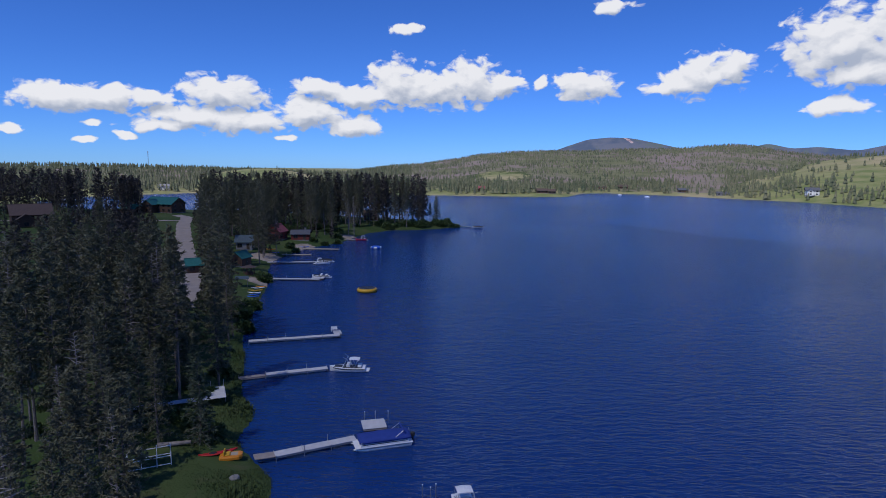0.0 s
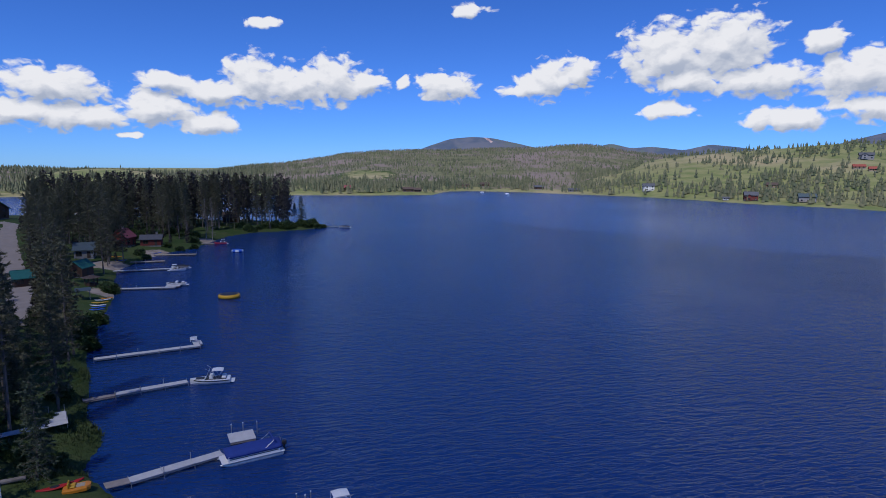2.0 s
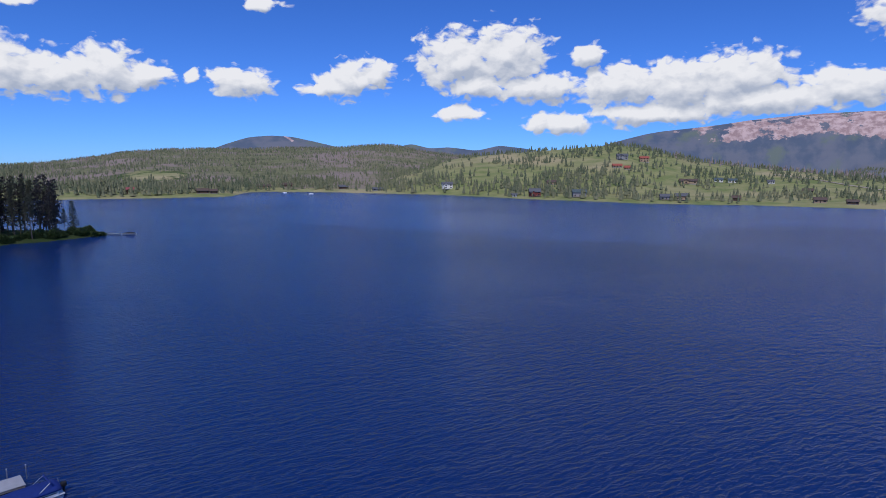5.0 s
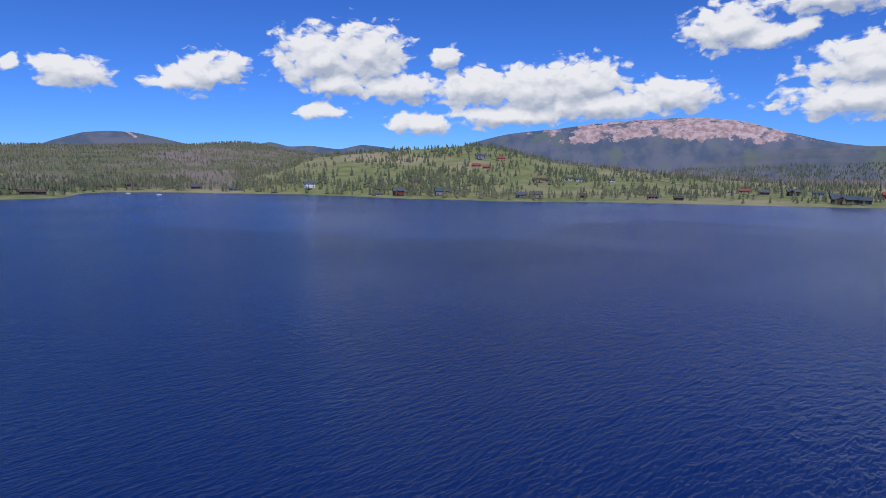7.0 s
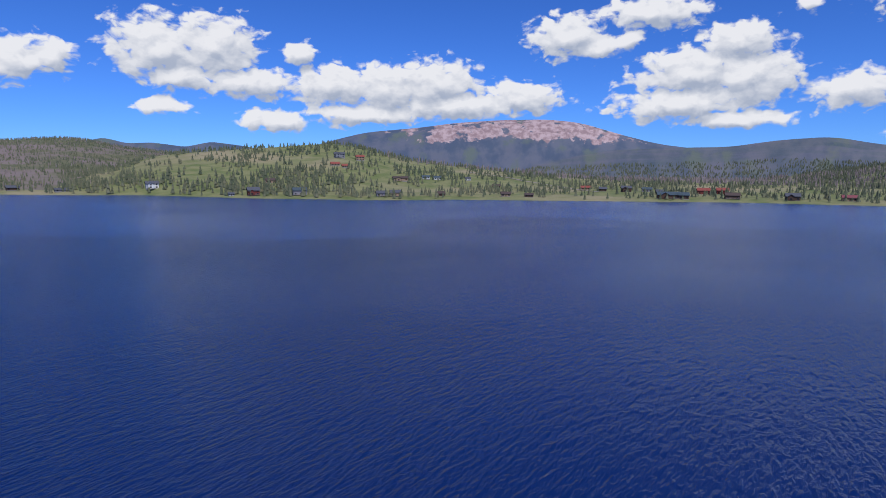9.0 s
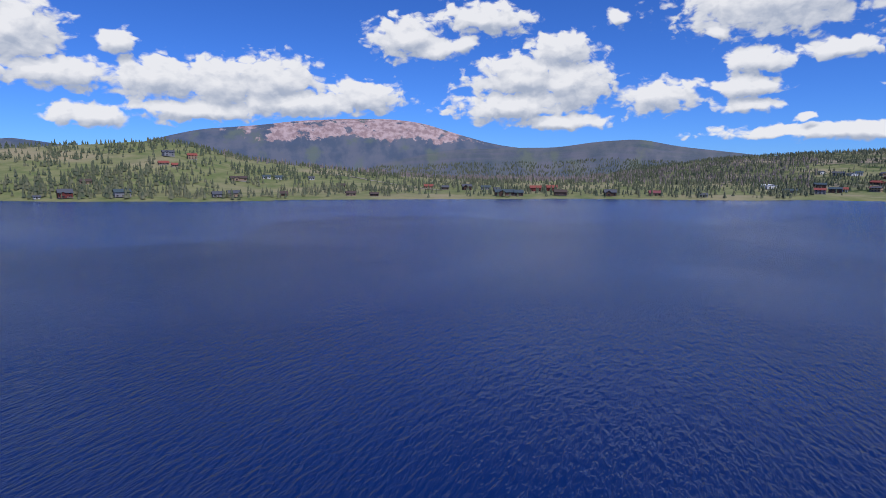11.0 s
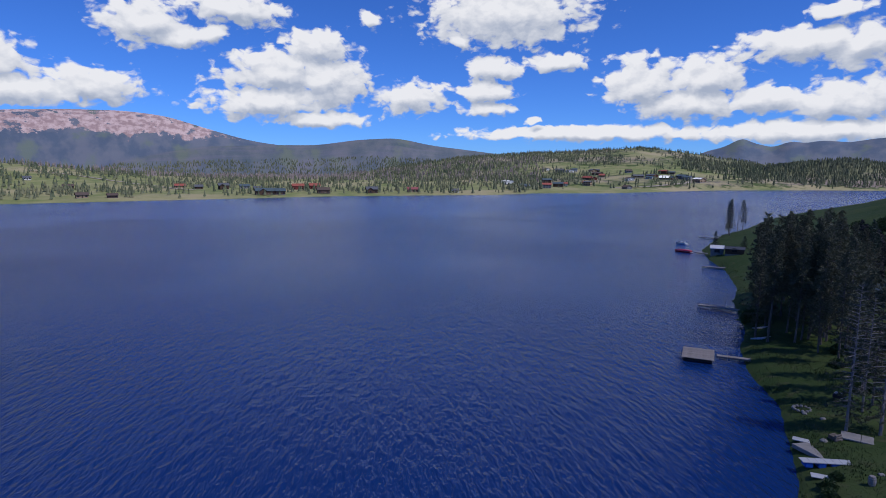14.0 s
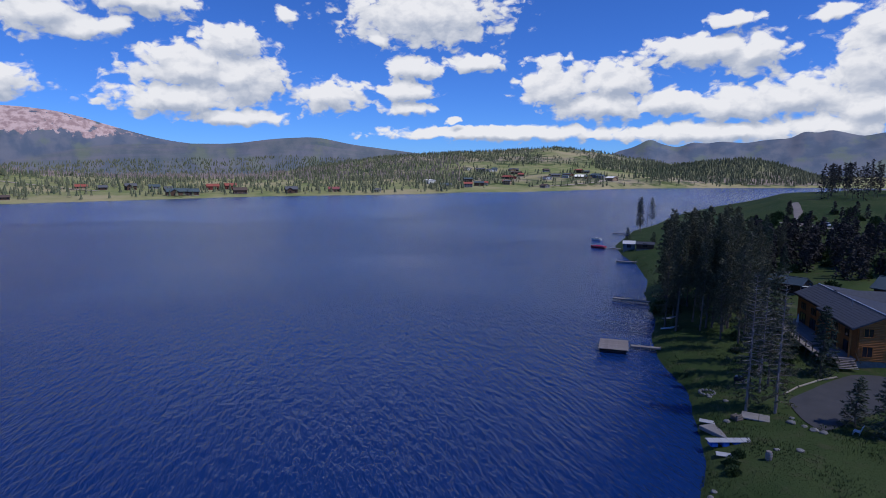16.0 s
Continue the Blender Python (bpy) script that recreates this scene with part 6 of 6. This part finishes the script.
def gazebo():
    root = thing("gazebo", "small round wooden gazebo with a low roof", "gazebo", -54.2, 165.5, gz(-54.2, 165.5))
    for i in range(8):
        a = i * math.pi / 4
        part("post", rod(bmesh.new(), (1.5 * math.cos(a), 1.5 * math.sin(a), 0), (1.5 * math.cos(a), 1.5 * math.sin(a), 2.2), 0.08), M_BROWN, root)
    bm = bmesh.new()
    bmesh.ops.create_cone(bm, cap_ends=True, segments=8, radius1=2.2, radius2=0.3, depth=0.6, matrix=Matrix.Translation((0, 0, 2.51)))
    part("roof", bm, M_BROWNROOF, root)
    bm = bmesh.new()
    bmesh.ops.create_cone(bm, cap_ends=True, segments=16, radius1=1.2, radius2=1.2, depth=0.9, matrix=Matrix.Translation((0, 0, 0.45)))
    part("tub", bm, M_BROWN, root, "round wooden tub")
    shed = thing("canopy", "small grey canopy frame beside the kayak beach", "canopy", -50.5, 148.5, gz(-50.5, 148.5), 20)
    for xx in (-1.3, 1.3):
        for yy in (-1.1, 1.1):
            part("pole", rod(bmesh.new(), (xx, yy, 0), (xx, yy, 2.1), 0.05), M_STEEL, shed)
    part("roof_sheet", loft(bmesh.new(), [[(x, -1.5, 2.1), (x, 0, 2.6), (x, 1.5, 2.1), (x, 1.5, 2.16), (x, 0, 2.66), (x, -1.5, 2.16)] for x in (-1.6, 1.6)]), M_TEALROOF, shed)


gazebo()

# the log house on the right bank


def log_house():
    x0, y0 = 71.0, -77.7
    turn = math.degrees(math.atan2(-0.405, 0.914))
    base = gz(76, -84) + 0.1
    root = thing("log_house", "two-storey honey-coloured log house with a dark grey roof", "house", x0, y0, base, turn, "houses")
    # local axes: x back along the lake front, -y away from the lake
    W, D, Hh, rise = 24.0, 13.0, 5.7, 1.5
    RY = 3.3  # the ridge lies nearer the lake front
    part("foundation", bx(bmesh.new(), 0.04, W - 0.04, -D + 0.04, -0.04, -1.5, 0.55), M_STONE, root, "grey fieldstone foundation")
    # log courses, each with its own round face
    n = 21
    for face, (ax, ay, bx_, by_) in enumerate(((0, 0, W, 0), (0, -D, 0, 0), (W, 0, W, -D), (W, -D, 0, -D))):
        wall = part("wall", bx(bmesh.new(), min(ax, bx_) - 0.01 + (0.12 if face == 1 else 0), max(ax, bx_) + 0.01 - (0.12 if face == 2 else 0) + (0.12 if face == 1 else 0) * 0 + (0.1 if face == 1 else 0),
                               min(ay, by_) - (0.0 if face != 0 else 0.22), max(ay, by_) - (0.12 if face == 0 else 0) + (0.22 if face == 3 else 0), 0.552, Hh), M_LOG, root, "log wall")
        src = None
        for i in range(n):
            z = 0.70 + i * (Hh - 0.85) / (n - 1)
            if src is None:
                src = part("log", rod(bmesh.new(), (ax, ay, z), (bx_, by_, z), 0.165, 8), M_LOG, wall)
            else:
                o = src.copy()
                scene.collection.objects.link(o)
                o.parent = wall
                o.matrix_basis = pose(0, 0, i * (Hh - 0.85) / (n - 1))
    for xx in (0.0, W):
        g = bmesh.new()
        loft(g, [[(xx - 0.12, -D, Hh), (xx - 0.12, 0, Hh), (xx - 0.12, -RY, Hh + rise)], [(xx + 0.12, -D, Hh), (xx + 0.12, 0, Hh), (xx + 0.12, -RY, Hh + rise)]])
        gb = part("gable", g, M_LOG, root)
        for i in range(6):
            q = 1 - (i + 0.75) / 6
            part("log", rod(bmesh.new(), (xx, -RY - (D - RY) * q, Hh + 0.10 + i * rise / 6), (xx, -RY + RY * q, Hh + 0.10 + i * rise / 6), 0.165, 8), M_LOG, gb)
    over = 0.7
    for s, xa, xb, extra in ((1, -0.6, 13.0, 0.5), (1, 13.0, W + 0.8, 0.0), (-1, -0.6, W + 0.8, 0.0)):
        half = RY if s > 0 else D - RY
        rr = half + over + extra
        dd = rise * rr / half
        ring = lambda x: [(x, -RY, Hh + rise + 0.12), (x, -RY + s * rr, Hh + rise - dd + 0.12), (x, -RY + s * rr, Hh + rise - dd + 0.36), (x, -RY, Hh + rise + 0.36)]
        r = part("roof", loft(bmesh.new(), [ring(xa), ring(xb)]), M_SLATE, root, "dark grey shingle roof slope")
        # shingle courses as thin raised rows
        rows = int(rr / 0.45)
        for i in range(rows):
            b2 = bmesh.new()
            f0, f1 = i / rows, (i + 0.92) / rows
            za, zb = Hh + rise - dd * f0 + 0.365, Hh + rise - dd * f1 + 0.40
            ya, yb = -RY + s * rr * f0, -RY + s * rr * f1
            loft(b2, [[(xa + 0.02, ya, za), (xa + 0.02, yb, zb), (xa + 0.02, yb, zb - 0.03), (xa + 0.02, ya, za - 0.003)], [(xb - 0.02, ya, za), (xb - 0.02, yb, zb), (xb - 0.02, yb, zb - 0.03), (xb - 0.02, ya, za - 0.003)]])
            part("shingle_course", b2, M_SLATE, r)
        part("fascia", bx(bmesh.new(), xa, xb, -RY + s * rr - (0.0 if s > 0 else 0.06), -RY + s * rr + (0.06 if s > 0 else 0.0), Hh + rise - dd + 0.08, Hh + rise - dd + 0.30), M_TRIM, r)
    part("ridge_cap", bx(bmesh.new(), -0.6, W + 0.8, -RY - 0.16, -RY + 0.16, Hh + rise + 0.30, Hh + rise + 0.45), M_STEEL, root, "pale metal ridge cap")
    # cross gable over the rear half
    for s in (-1, 1):
        ring = lambda y: [(17.5, y, Hh + rise + 0.5), (17.5 + s * 4.2, y, Hh + 0.4), (17.5 + s * 4.2, y, Hh + 0.62), (17.5, y, Hh + rise + 0.72)]
        part("cross_roof", loft(bmesh.new(), [ring(-RY), ring(-D - 2.0)]), M_SLATE, root, "cross gable roof slope")
    for xx, yy in ((8.0, -RY + 1.2), (4.0, -RY - 2.2), (2.6, -RY - 3.2)):
        part("vent_pipe", rod(bmesh.new(), (xx, yy, Hh + 0.8), (xx, yy, Hh + rise + 0.9), 0.09), M_STEEL, root, "pale vent pipe")
    # gable-end windows towards the drive
    for yy, zz, w, h in ((-1.2, 4.85, 1.2, 1.2), (-1.2, 2.0, 1.3, 1.5), (-4.7, 2.0, 1.5, 1.5), (-5.5, 4.85, 2.0, 1.2), (-9.5, 2.0, 1.6, 1.5), (-10.6, 4.6, 1.6, 1.1)):
        window(root, -0.19, yy, zz, w, h, -90, M_LOG)
    # lake-front windows
    for xx in (3.0, 7.5, 12.0, 16.5, 21.0):
        window(root, xx, 0.19, 1.85, 2.2, 1.6, 180)
        window(root, xx, 0.19, 4.0, 1.8, 1.0, 180)
    # porch posts under the wide eave
    for xx in (0.4, 4.4, 8.4, 12.4):
        part("porch_post", rod(bmesh.new(), (xx, 0.95, 0.9), (xx, 0.95, Hh - 0.33), 0.16, 8), M_LOG, root)
    # deck along the lake front, with boards and rail
    dk = part("deck", bx(bmesh.new(), -0.2, W, 0.2, 5.2, 0.70, 0.84), M_DOCKOLD, root, "weathered grey plank deck")
    src = None
    for i in range(17):
        if src is None:
            src = part("board", bx(bmesh.new(), -0.2, W, 0.21, 0.48, 0.842, 0.875), M_DOCKOLD, dk)
        else:
            o = src.copy()
            scene.collection.objects.link(o)
            o.parent = dk
            o.matrix_basis = pose(0, i * 0.293, 0.003 * (i % 3))
    for i in range(9):
        xx = 2.4 + i * 2.65
        part("rail_post", bx(bmesh.new(), xx - 0.06, xx + 0.06, 5.05, 5.17, 0.88, 1.85), M_TRIM, dk)
        part("deck_post", bx(bmesh.new(), xx - 0.1, xx + 0.1, 4.9, 5.1, -1.6, 0.698), M_TRIM, dk)
    part("hand_rail", bx(bmesh.new(), 2.3, W, 5.03, 5.19, 1.852, 1.92), M_TRIM, dk)
    st = part("stairs", bx(bmesh.new(), -0.3, -0.22, 0.4, 3.0, 0.5, 0.7), M_TRIM, root, "dark wooden stairs")
    for i in range(6):
        part("tread", bx(bmesh.new(), -0.55 - i * 0.3, -0.26 - i * 0.3, 0.4, 3.0, 0.60 - i * 0.16, 0.66 - i * 0.16), M_DOCKOLD, st)
    for yy in (0.35, 3.05):
        part("stair_rail", rod(bmesh.new(), (-0.25, yy, 1.75), (-2.1, yy, 0.75), 0.05), M_TRIM, st)
    um = thing("patio_umbrella", "folded pale patio umbrella standing on the deck", "umbrella", 0, 0, 0)
    um.matrix_basis = root.matrix_basis @ Matrix.Translation((17.5, 2.2, 0.88))
    part("pole", rod(bmesh.new(), (0, 0, 0), (0, 0, 2.4), 0.03), M_STEEL, um)
    part("canopy", rod(bmesh.new(), (0, 0, 0.9), (0, 0, 2.35), 0.24, 10, 0.06), M_WHITE, um, "folded pale canvas canopy")


log_house()
house("long low cabin with a grey-green metal roof among pines", 119.5, -105.2, 27, 13, 5, 2.5, 1.1, M_BROWN, M_TEALROOF, 0.6, False, 3, name="cabin")
house("brown cabin with a blue-grey roof behind the log house", 99, -119, 20, 9, 7, 3.4, 1.8, M_BROWN, M_TEALROOF, 0.6, False, 2, name="cabin")
house("small pale boathouse standing at the shore", 204.5, -115.0, 60, 4.2, 4.0, 2.4, 0.8, M_GREYWALL, M_WHITEWALL, 0.3, False, 1, name="boathouse")
house("low dark boathouse at the grassy shore", 198.5, -118.0, 60, 6.0, 4.0, 2.0, 0.6, M_BROWN, M_SLATE, 0.3, False, 1, name="boathouse")


def car(label, x, y, turn, truck=False):
    root = thing("car", label, "car", x, y, gz(x, y) + 0.03, turn, "parked cars")
    L, W = (5.4, 1.95) if truck else (4.6, 1.85)
    prof = ((-L / 2, 0.55, 0.95), (-L / 2 + 0.1, 0.4, 1.05), (-1.2, 0.38, 1.08), (L / 2 - 1.3, 0.38, 1.05), (L / 2 - 0.15, 0.4, 0.92), (L / 2, 0.5, 0.75))
    part("body", loft(bmesh.new(), [[(a, -W / 2, b), (a, W / 2, b), (a, W / 2 * 0.98, c * 0.85), (a, W / 2 * 0.9, c), (a, -W / 2 * 0.9, c), (a, -W / 2 * 0.98, c * 0.85)] for a, b, c in prof]), M_CARPAINT, root)
    cabx = (-0.5, 1.2) if truck else (-L / 2 + 0.2, 1.1)
    part("cabin", loft(bmesh.new(), [[(a, -w, b), (a, w, b), (a, w * 0.86, c), (a, -w * 0.86, c)] for a, w, b, c in ((cabx[0], 0.86, 1.0, 1.1), (cabx[0] + 0.35, 0.86, 1.0, 1.72), (cabx[1] - 0.6, 0.86, 1.0, 1.74), (cabx[1], 0.86, 1.0, 1.08))]), M_GLASS, root, "dark glazed cabin")
    box_part("roof", (cabx[0] + 0.3, cabx[1] - 0.55, -0.72, 0.72, 1.735, 1.79), M_CARPAINT, root, "", 0.02)
    for sx in (-L / 2 + 0.95, L / 2 - 0.95):
        for sy in (-W / 2 + 0.1, W / 2 - 0.1):
            wh = part("wheel", rod(bmesh.new(), (sx, sy - 0.12, 0.36), (sx, sy + 0.12, 0.36), 0.36, 16), M_DARK, root, "black rubber tyre")
            part("rim", rod(bmesh.new(), (sx, sy - 0.125, 0.36), (sx, sy + 0.125, 0.36), 0.2, 12), M_STEEL, wh)
    for sy in (-0.65, 0.65):
        box_part("headlight", (L / 2 - 0.1, L / 2 + 0.01, sy - 0.18, sy + 0.18, 0.68, 0.82), M_WHITE, root, "clear headlight", 0.02)


car("white pickup truck parked among the pines", 116.5, -111.5, 222, True)
car("white car parked behind the log house", 112.8, -107.6, 224)
car("pale car standing on the dirt track", 189.5, -186.0, 15)
car("pale car standing on the dirt track", 184.0, -187.5, 15)


def tank():
    x, y = 111.2, -111.4
    root = thing("propane_tank", "white propane tank on short legs", "tank", x, y, gz(x, y) + 0.0, 20)
    rings = [[(a, r * math.cos(t), 0.95 + r * math.sin(t)) for t in np.linspace(0, 6.283, 14, endpoint=False)] for a, r in ((-1.5, 0.1), (-1.35, 0.42), (-1.1, 0.58), (1.1, 0.58), (1.35, 0.42), (1.5, 0.1))]
    part("vessel", loft(bmesh.new(), rings), M_WHITE, root)
    for xx in (-0.9, 0.9):
        box_part("leg", (xx - 0.1, xx + 0.1, -0.35, 0.35, -0.1, 0.45), M_STEEL, root)
    part("dome", rod(bmesh.new(), (0, 0, 1.5), (0, 0, 1.68), 0.2, 12), M_STEEL, root)


tank()


def mast():
    x, y = polar(-26.0, 1480)
    root = thing("radio_mast", "slender lattice radio mast on the wooded ridge", "mast", x, y, gz(x, y))
    for i in range(3):
        a = i * 2.094
        part("leg", rod(bmesh.new(), (0.6 * math.cos(a), 0.6 * math.sin(a), 0), (0.6 * math.cos(a), 0.6 * math.sin(a), 36), 0.16), M_STEEL, root)
    for k in range(12):
        part("brace", rod(bmesh.new(), (0.6 * math.cos(k * 2.094), 0.6 * math.sin(k * 2.094), k * 3), (0.6 * math.cos((k + 1) * 2.094), 0.6 * math.sin((k + 1) * 2.094), k * 3 + 3), 0.08), M_STEEL, root)


mast()

# ---- houses across the lake ----


def far_house(az, r, w, d, h, rise, wall_m, roof_m, label, turn=None, wing=None, deck=False):
    x, y = polar(az, r)
    house(label, x, y, -az + 8 if turn is None else turn, w, d, h, rise, wall_m, roof_m, 0.7, False, 3, wing=wing, deck=deck)


far_house(3.6, 705, 9, 8, 4.2, 2.6, M_BROWN, M_PINKROOF, "brown cabin with a red roof on the far meadow", wing=(3, 5, 3.4, 1.6))
far_house(9.4, 690, 12, 8, 3.2, 2.0, M_BROWN, M_BROWNROOF, "long brown lodge on the far point")
far_house(10.3, 688, 7, 6, 3.0, 1.8, M_BROWN, M_BROWNROOF, "small brown cabin on the far point")
far_house(7.9, 900, 9, 7, 3.0, 2.0, M_BROWN, M_BROWNROOF, "brown house on the far clearing")
far_house(16.6, 815, 14, 9, 3.2, 2.0, M_BROWN, M_BROWNROOF, "brown lakeside lodge at the far bay")
far_house(14.6, 810, 16, 8, 2.8, 1.6, M_TANWALL, M_BROWNROOF, "long tan building at the far bay")
far_house(21.8, 780, 11, 8, 3.2, 2.0, M_BROWN, M_SLATE, "dark cabin on the far shore")
far_house(25.0, 742, 12, 8, 2.6, 1.6, M_GREYWALL, M_SLATE, "low grey boathouse on the far shore")
far_house(31.6, 708, 12, 8, 5.6, 2.4, M_WHITEWALL, M_SLATE, "white two-storey house on the far beach", wing=(4, 6, 4.6, 2.0))
far_house(38.0, 628, 5, 4, 2.2, 1.0, M_WHITEWALL, M_SLATE, "small white shed on the far shore")
far_house(39.9, 622, 11, 9, 5.2, 2.8, M_REDWALL, M_SLATE, "red house with a dark roof and deck on the shore", wing=(3, 5, 4, 1.8), deck=True)
far_house(44.0, 612, 13, 9, 5.0, 2.4, M_GREYWALL, M_TEALROOF, "grey house with a blue-grey roof on the shore", deck=True)
far_house(41.4, 700, 11, 8, 3.0, 2.0, M_TANWALL, M_BROWNROOF, "tan house on the grassy slope")
far_house(47.7, 850, 14, 9, 5.2, 2.4, M_GREYWALL, M_SLATE, "dark grey house high on the hillside", wing=(4, 6, 5, 2))
far_house(49.6, 850, 11, 9, 5.2, 2.4, M_TANWALL, M_REDROOF, "tan house with a red roof high on the hill")
far_house(47.3, 790, 11, 7, 2.6, 2.0, M_TANWALL, M_REDROOF, "house with an orange-red roof on the hillside")
far_house(48.2, 780, 7, 6, 2.6, 2.0, M_TANWALL, M_REDROOF, "small house with an orange-red roof on the hillside")
far_house(53.4, 745, 19, 10, 3.4, 2.0, M_TANWALL, M_BROWNROOF, "large brown-roofed house on the grassy slope", wing=(4, 6, 3.2, 1.6))
far_house(55.8, 780, 9, 7, 3.0, 1.8, M_WHITEWALL, M_TEALROOF, "white house with a pale blue roof")
far_house(56.9, 785, 9, 7, 3.0, 1.8, M_WHITEWALL, M_TEALROOF, "white house with a pale blue roof")
far_house(59.8, 790, 7, 6, 2.8, 1.6, M_WHITEWALL, M_SLATE, "small white house on the slope")
far_house(51.6, 592, 10, 8, 3.4, 2.0, M_GREYWALL, M_SLATE, "grey cabin on the far shore", deck=True)
far_house(52.9, 594, 11, 8, 4.2, 2.2, M_TANWALL, M_SLATE, "tan cabin with a dark roof on the shore", deck=True)
far_house(57.2, 604, 8, 6, 3.0, 1.8, M_BROWN, M_BROWNROOF, "brown cabin among shore trees")
far_house(63.4, 606, 9, 7, 3.0, 1.8, M_TANWALL, M_BROWNROOF, "tan cabin behind the willow bank")
far_house(65.6, 604, 8, 6, 2.6, 1.4, M_BROWN, M_BROWNROOF, "brown boathouse at the far shore")
far_house(62.5, 720, 9, 7, 3.0, 1.8, M_BROWN, M_BROWNROOF, "brown house on the grassy rise")
far_house(70.8, 760, 11, 8, 3.2, 2.0, M_TANWALL, M_REDROOF, "tan house with a red roof on the plain")
far_house(72.3, 750, 9, 7, 3.2, 2.0, M_BROWN, M_SLATE, "dark house on the grassy plain")
far_house(74.4, 740, 11, 9, 5.0, 2.4, M_BROWN, M_SLATE, "dark two-storey house on the plain", wing=(3, 5, 4.6, 2))
far_house(76.2, 760, 11, 8, 3.2, 2.0, M_GREYWALL, M_TEALROOF, "grey house on the grassy plain")
far_house(77.4, 700, 10, 8, 3.2, 2.0, M_BROWN, M_SLATE, "dark house with a white garage")
far_house(78.0, 635, 20, 10, 4.2, 2.6, M_BROWN, M_TEALROOF, "large dark house with a blue-grey roof on the shore", wing=(5, 8, 4, 2.4), deck=True)
far_house(79.3, 634, 9, 9, 4.0, 2.4, M_BROWN, M_TEALROOF, "dark boathouse beside the large shore house")
far_house(80.9, 735, 13, 9, 4.6, 2.4, M_REDWALL, M_REDROOF, "red house with a red roof on the plain")
far_house(82.4, 740, 12, 9, 4.6, 2.4, M_REDWALL, M_REDROOF, "red house with a red roof on the plain")
far_house(83.2, 660, 13, 9, 4.0, 2.4, M_BROWN, M_BROWNROOF, "brown house on the far shore", deck=True)
far_house(87.7, 668, 12, 9, 4.4, 2.6, M_BROWN, M_SLATE, "dark brown house on the far shore", wing=(4, 6, 4, 2))
far_house(91.6, 686, 12, 8, 3.6, 2.2, M_TANWALL, M_PINKROOF, "tan house with a red roof on the far shore")
far_house(95.6, 690, 8, 7, 3.0, 1.8, M_WHITEWALL, M_SLATE, "small white cabin on the far shore")
far_house(100.6, 930, 26, 12, 5.0, 1.2, M_WHITEWALL, M_WHITEWALL, "long white warehouse behind the trees", 8)
rng_t = random.Random(31)
TOWN_WALLS = [(M_WHITEWALL, "white"), (M_TANWALL, "tan"), (M_BROWN, "brown"), (M_GREYWALL, "grey"), (M_REDWALL, "red")]
TOWN_ROOFS = [(M_SLATE, "dark"), (M_TEALROOF, "blue-grey"), (M_BROWNROOF, "brown"), (M_REDROOF, "red"), (M_WHITEWALL, "white")]
for i in range(34):
    az = rng_t.uniform(102, 118)
    r = rng_t.uniform(960 if az > 112 else 820, 1150)
    (wm, wn), (rm, rn) = rng_t.choice(TOWN_WALLS), rng_t.choice(TOWN_ROOFS)
    if float(shore_distance(*[np.array([c]) for c in polar(az, r)])[0]) < 15:
        continue
    far_house(az, r, rng_t.uniform(9, 18), rng_t.uniform(7, 11), rng_t.choice((3.0, 3.4, 5.2)), rng_t.uniform(1.4, 2.4), wm, rm, "%s town house with a %s roof below the hill" % (wn, rn), rng_t.uniform(0, 90))

# ---- grass near the water ----


def grass(name, label, seed, count, stretch, hmin, hmax, near_shore=None):
    rng = np.random.RandomState(seed)
    az0, az1, r0, r1 = stretch
    az = rng.uniform(az0, az1, count)
    r = np.sqrt(rng.uniform(r0 ** 2, r1 ** 2, count))
    x, y = r * np.sin(np.radians(az)), r * np.cos(np.radians(az))
    z, sd, _ = land(x, y)
    ok = sd > -0.3
    if near_shore:
        ok &= sd < near_shore
    ok &= ~(((x + 22.5) ** 2 + (y - 60.6) ** 2 < 12) | ((x + 29.5) ** 2 + (y - 58) ** 2 < 10))
    ok &= ~((x > 54) & (x < 70) & (y < -56) & (y > -84) & (x + 0.27 * (y + 57) < 65.5) & (x > 57 - 0.05 * (y + 74)))
    x, y, z, sd = x[ok], y[ok], z[ok], sd[ok]
    n = len(x)
    h = rng.uniform(hmin, hmax, n) * (0.6 + 0.5 * np.clip(waves(x, y, 9, seed), -0.5, 1))
    a = rng.uniform(0, 6.28, (n, 3))
    V = np.zeros((n, 3, 3, 3))
    for k in range(3):
        w = h * 0.13
        dx, dy = np.cos(a[:, k]), np.sin(a[:, k])
        V[:, k, 0] = np.stack([x - dy * w, y + dx * w, z - 0.03], 1)
        V[:, k, 1] = np.stack([x + dy * w, y - dx * w, z - 0.03], 1)
        V[:, k, 2] = np.stack([x + dx * h * 0.5, y + dy * h * 0.5, z + h], 1)
    me = bpy.data.meshes.new(name)
    me.from_pydata(V.reshape(-1, 3).tolist(), [], np.arange(n * 9).reshape(-1, 3).tolist())
    me.materials.append(M_GRASS)
    tagged(new(name, me), label, "grass", kind="stuff")


grass("grass", "uneven green lawn grass above the left bank", 3, 24000, (-33, -14, 48, 84), 0.12, 0.35)
grass("reeds", "tall green sedge along the left water's edge", 4, 14000, (-24, -14, 50, 112), 0.25, 0.65, 3.5)
grass("grass", "uneven green lawn grass on the right bank", 5, 36000, (122, 141, 52, 128), 0.10, 0.35)
grass("reeds", "green sedge along the right water's edge", 6, 9000, (118, 134, 52, 240), 0.25, 0.6, 2.5)
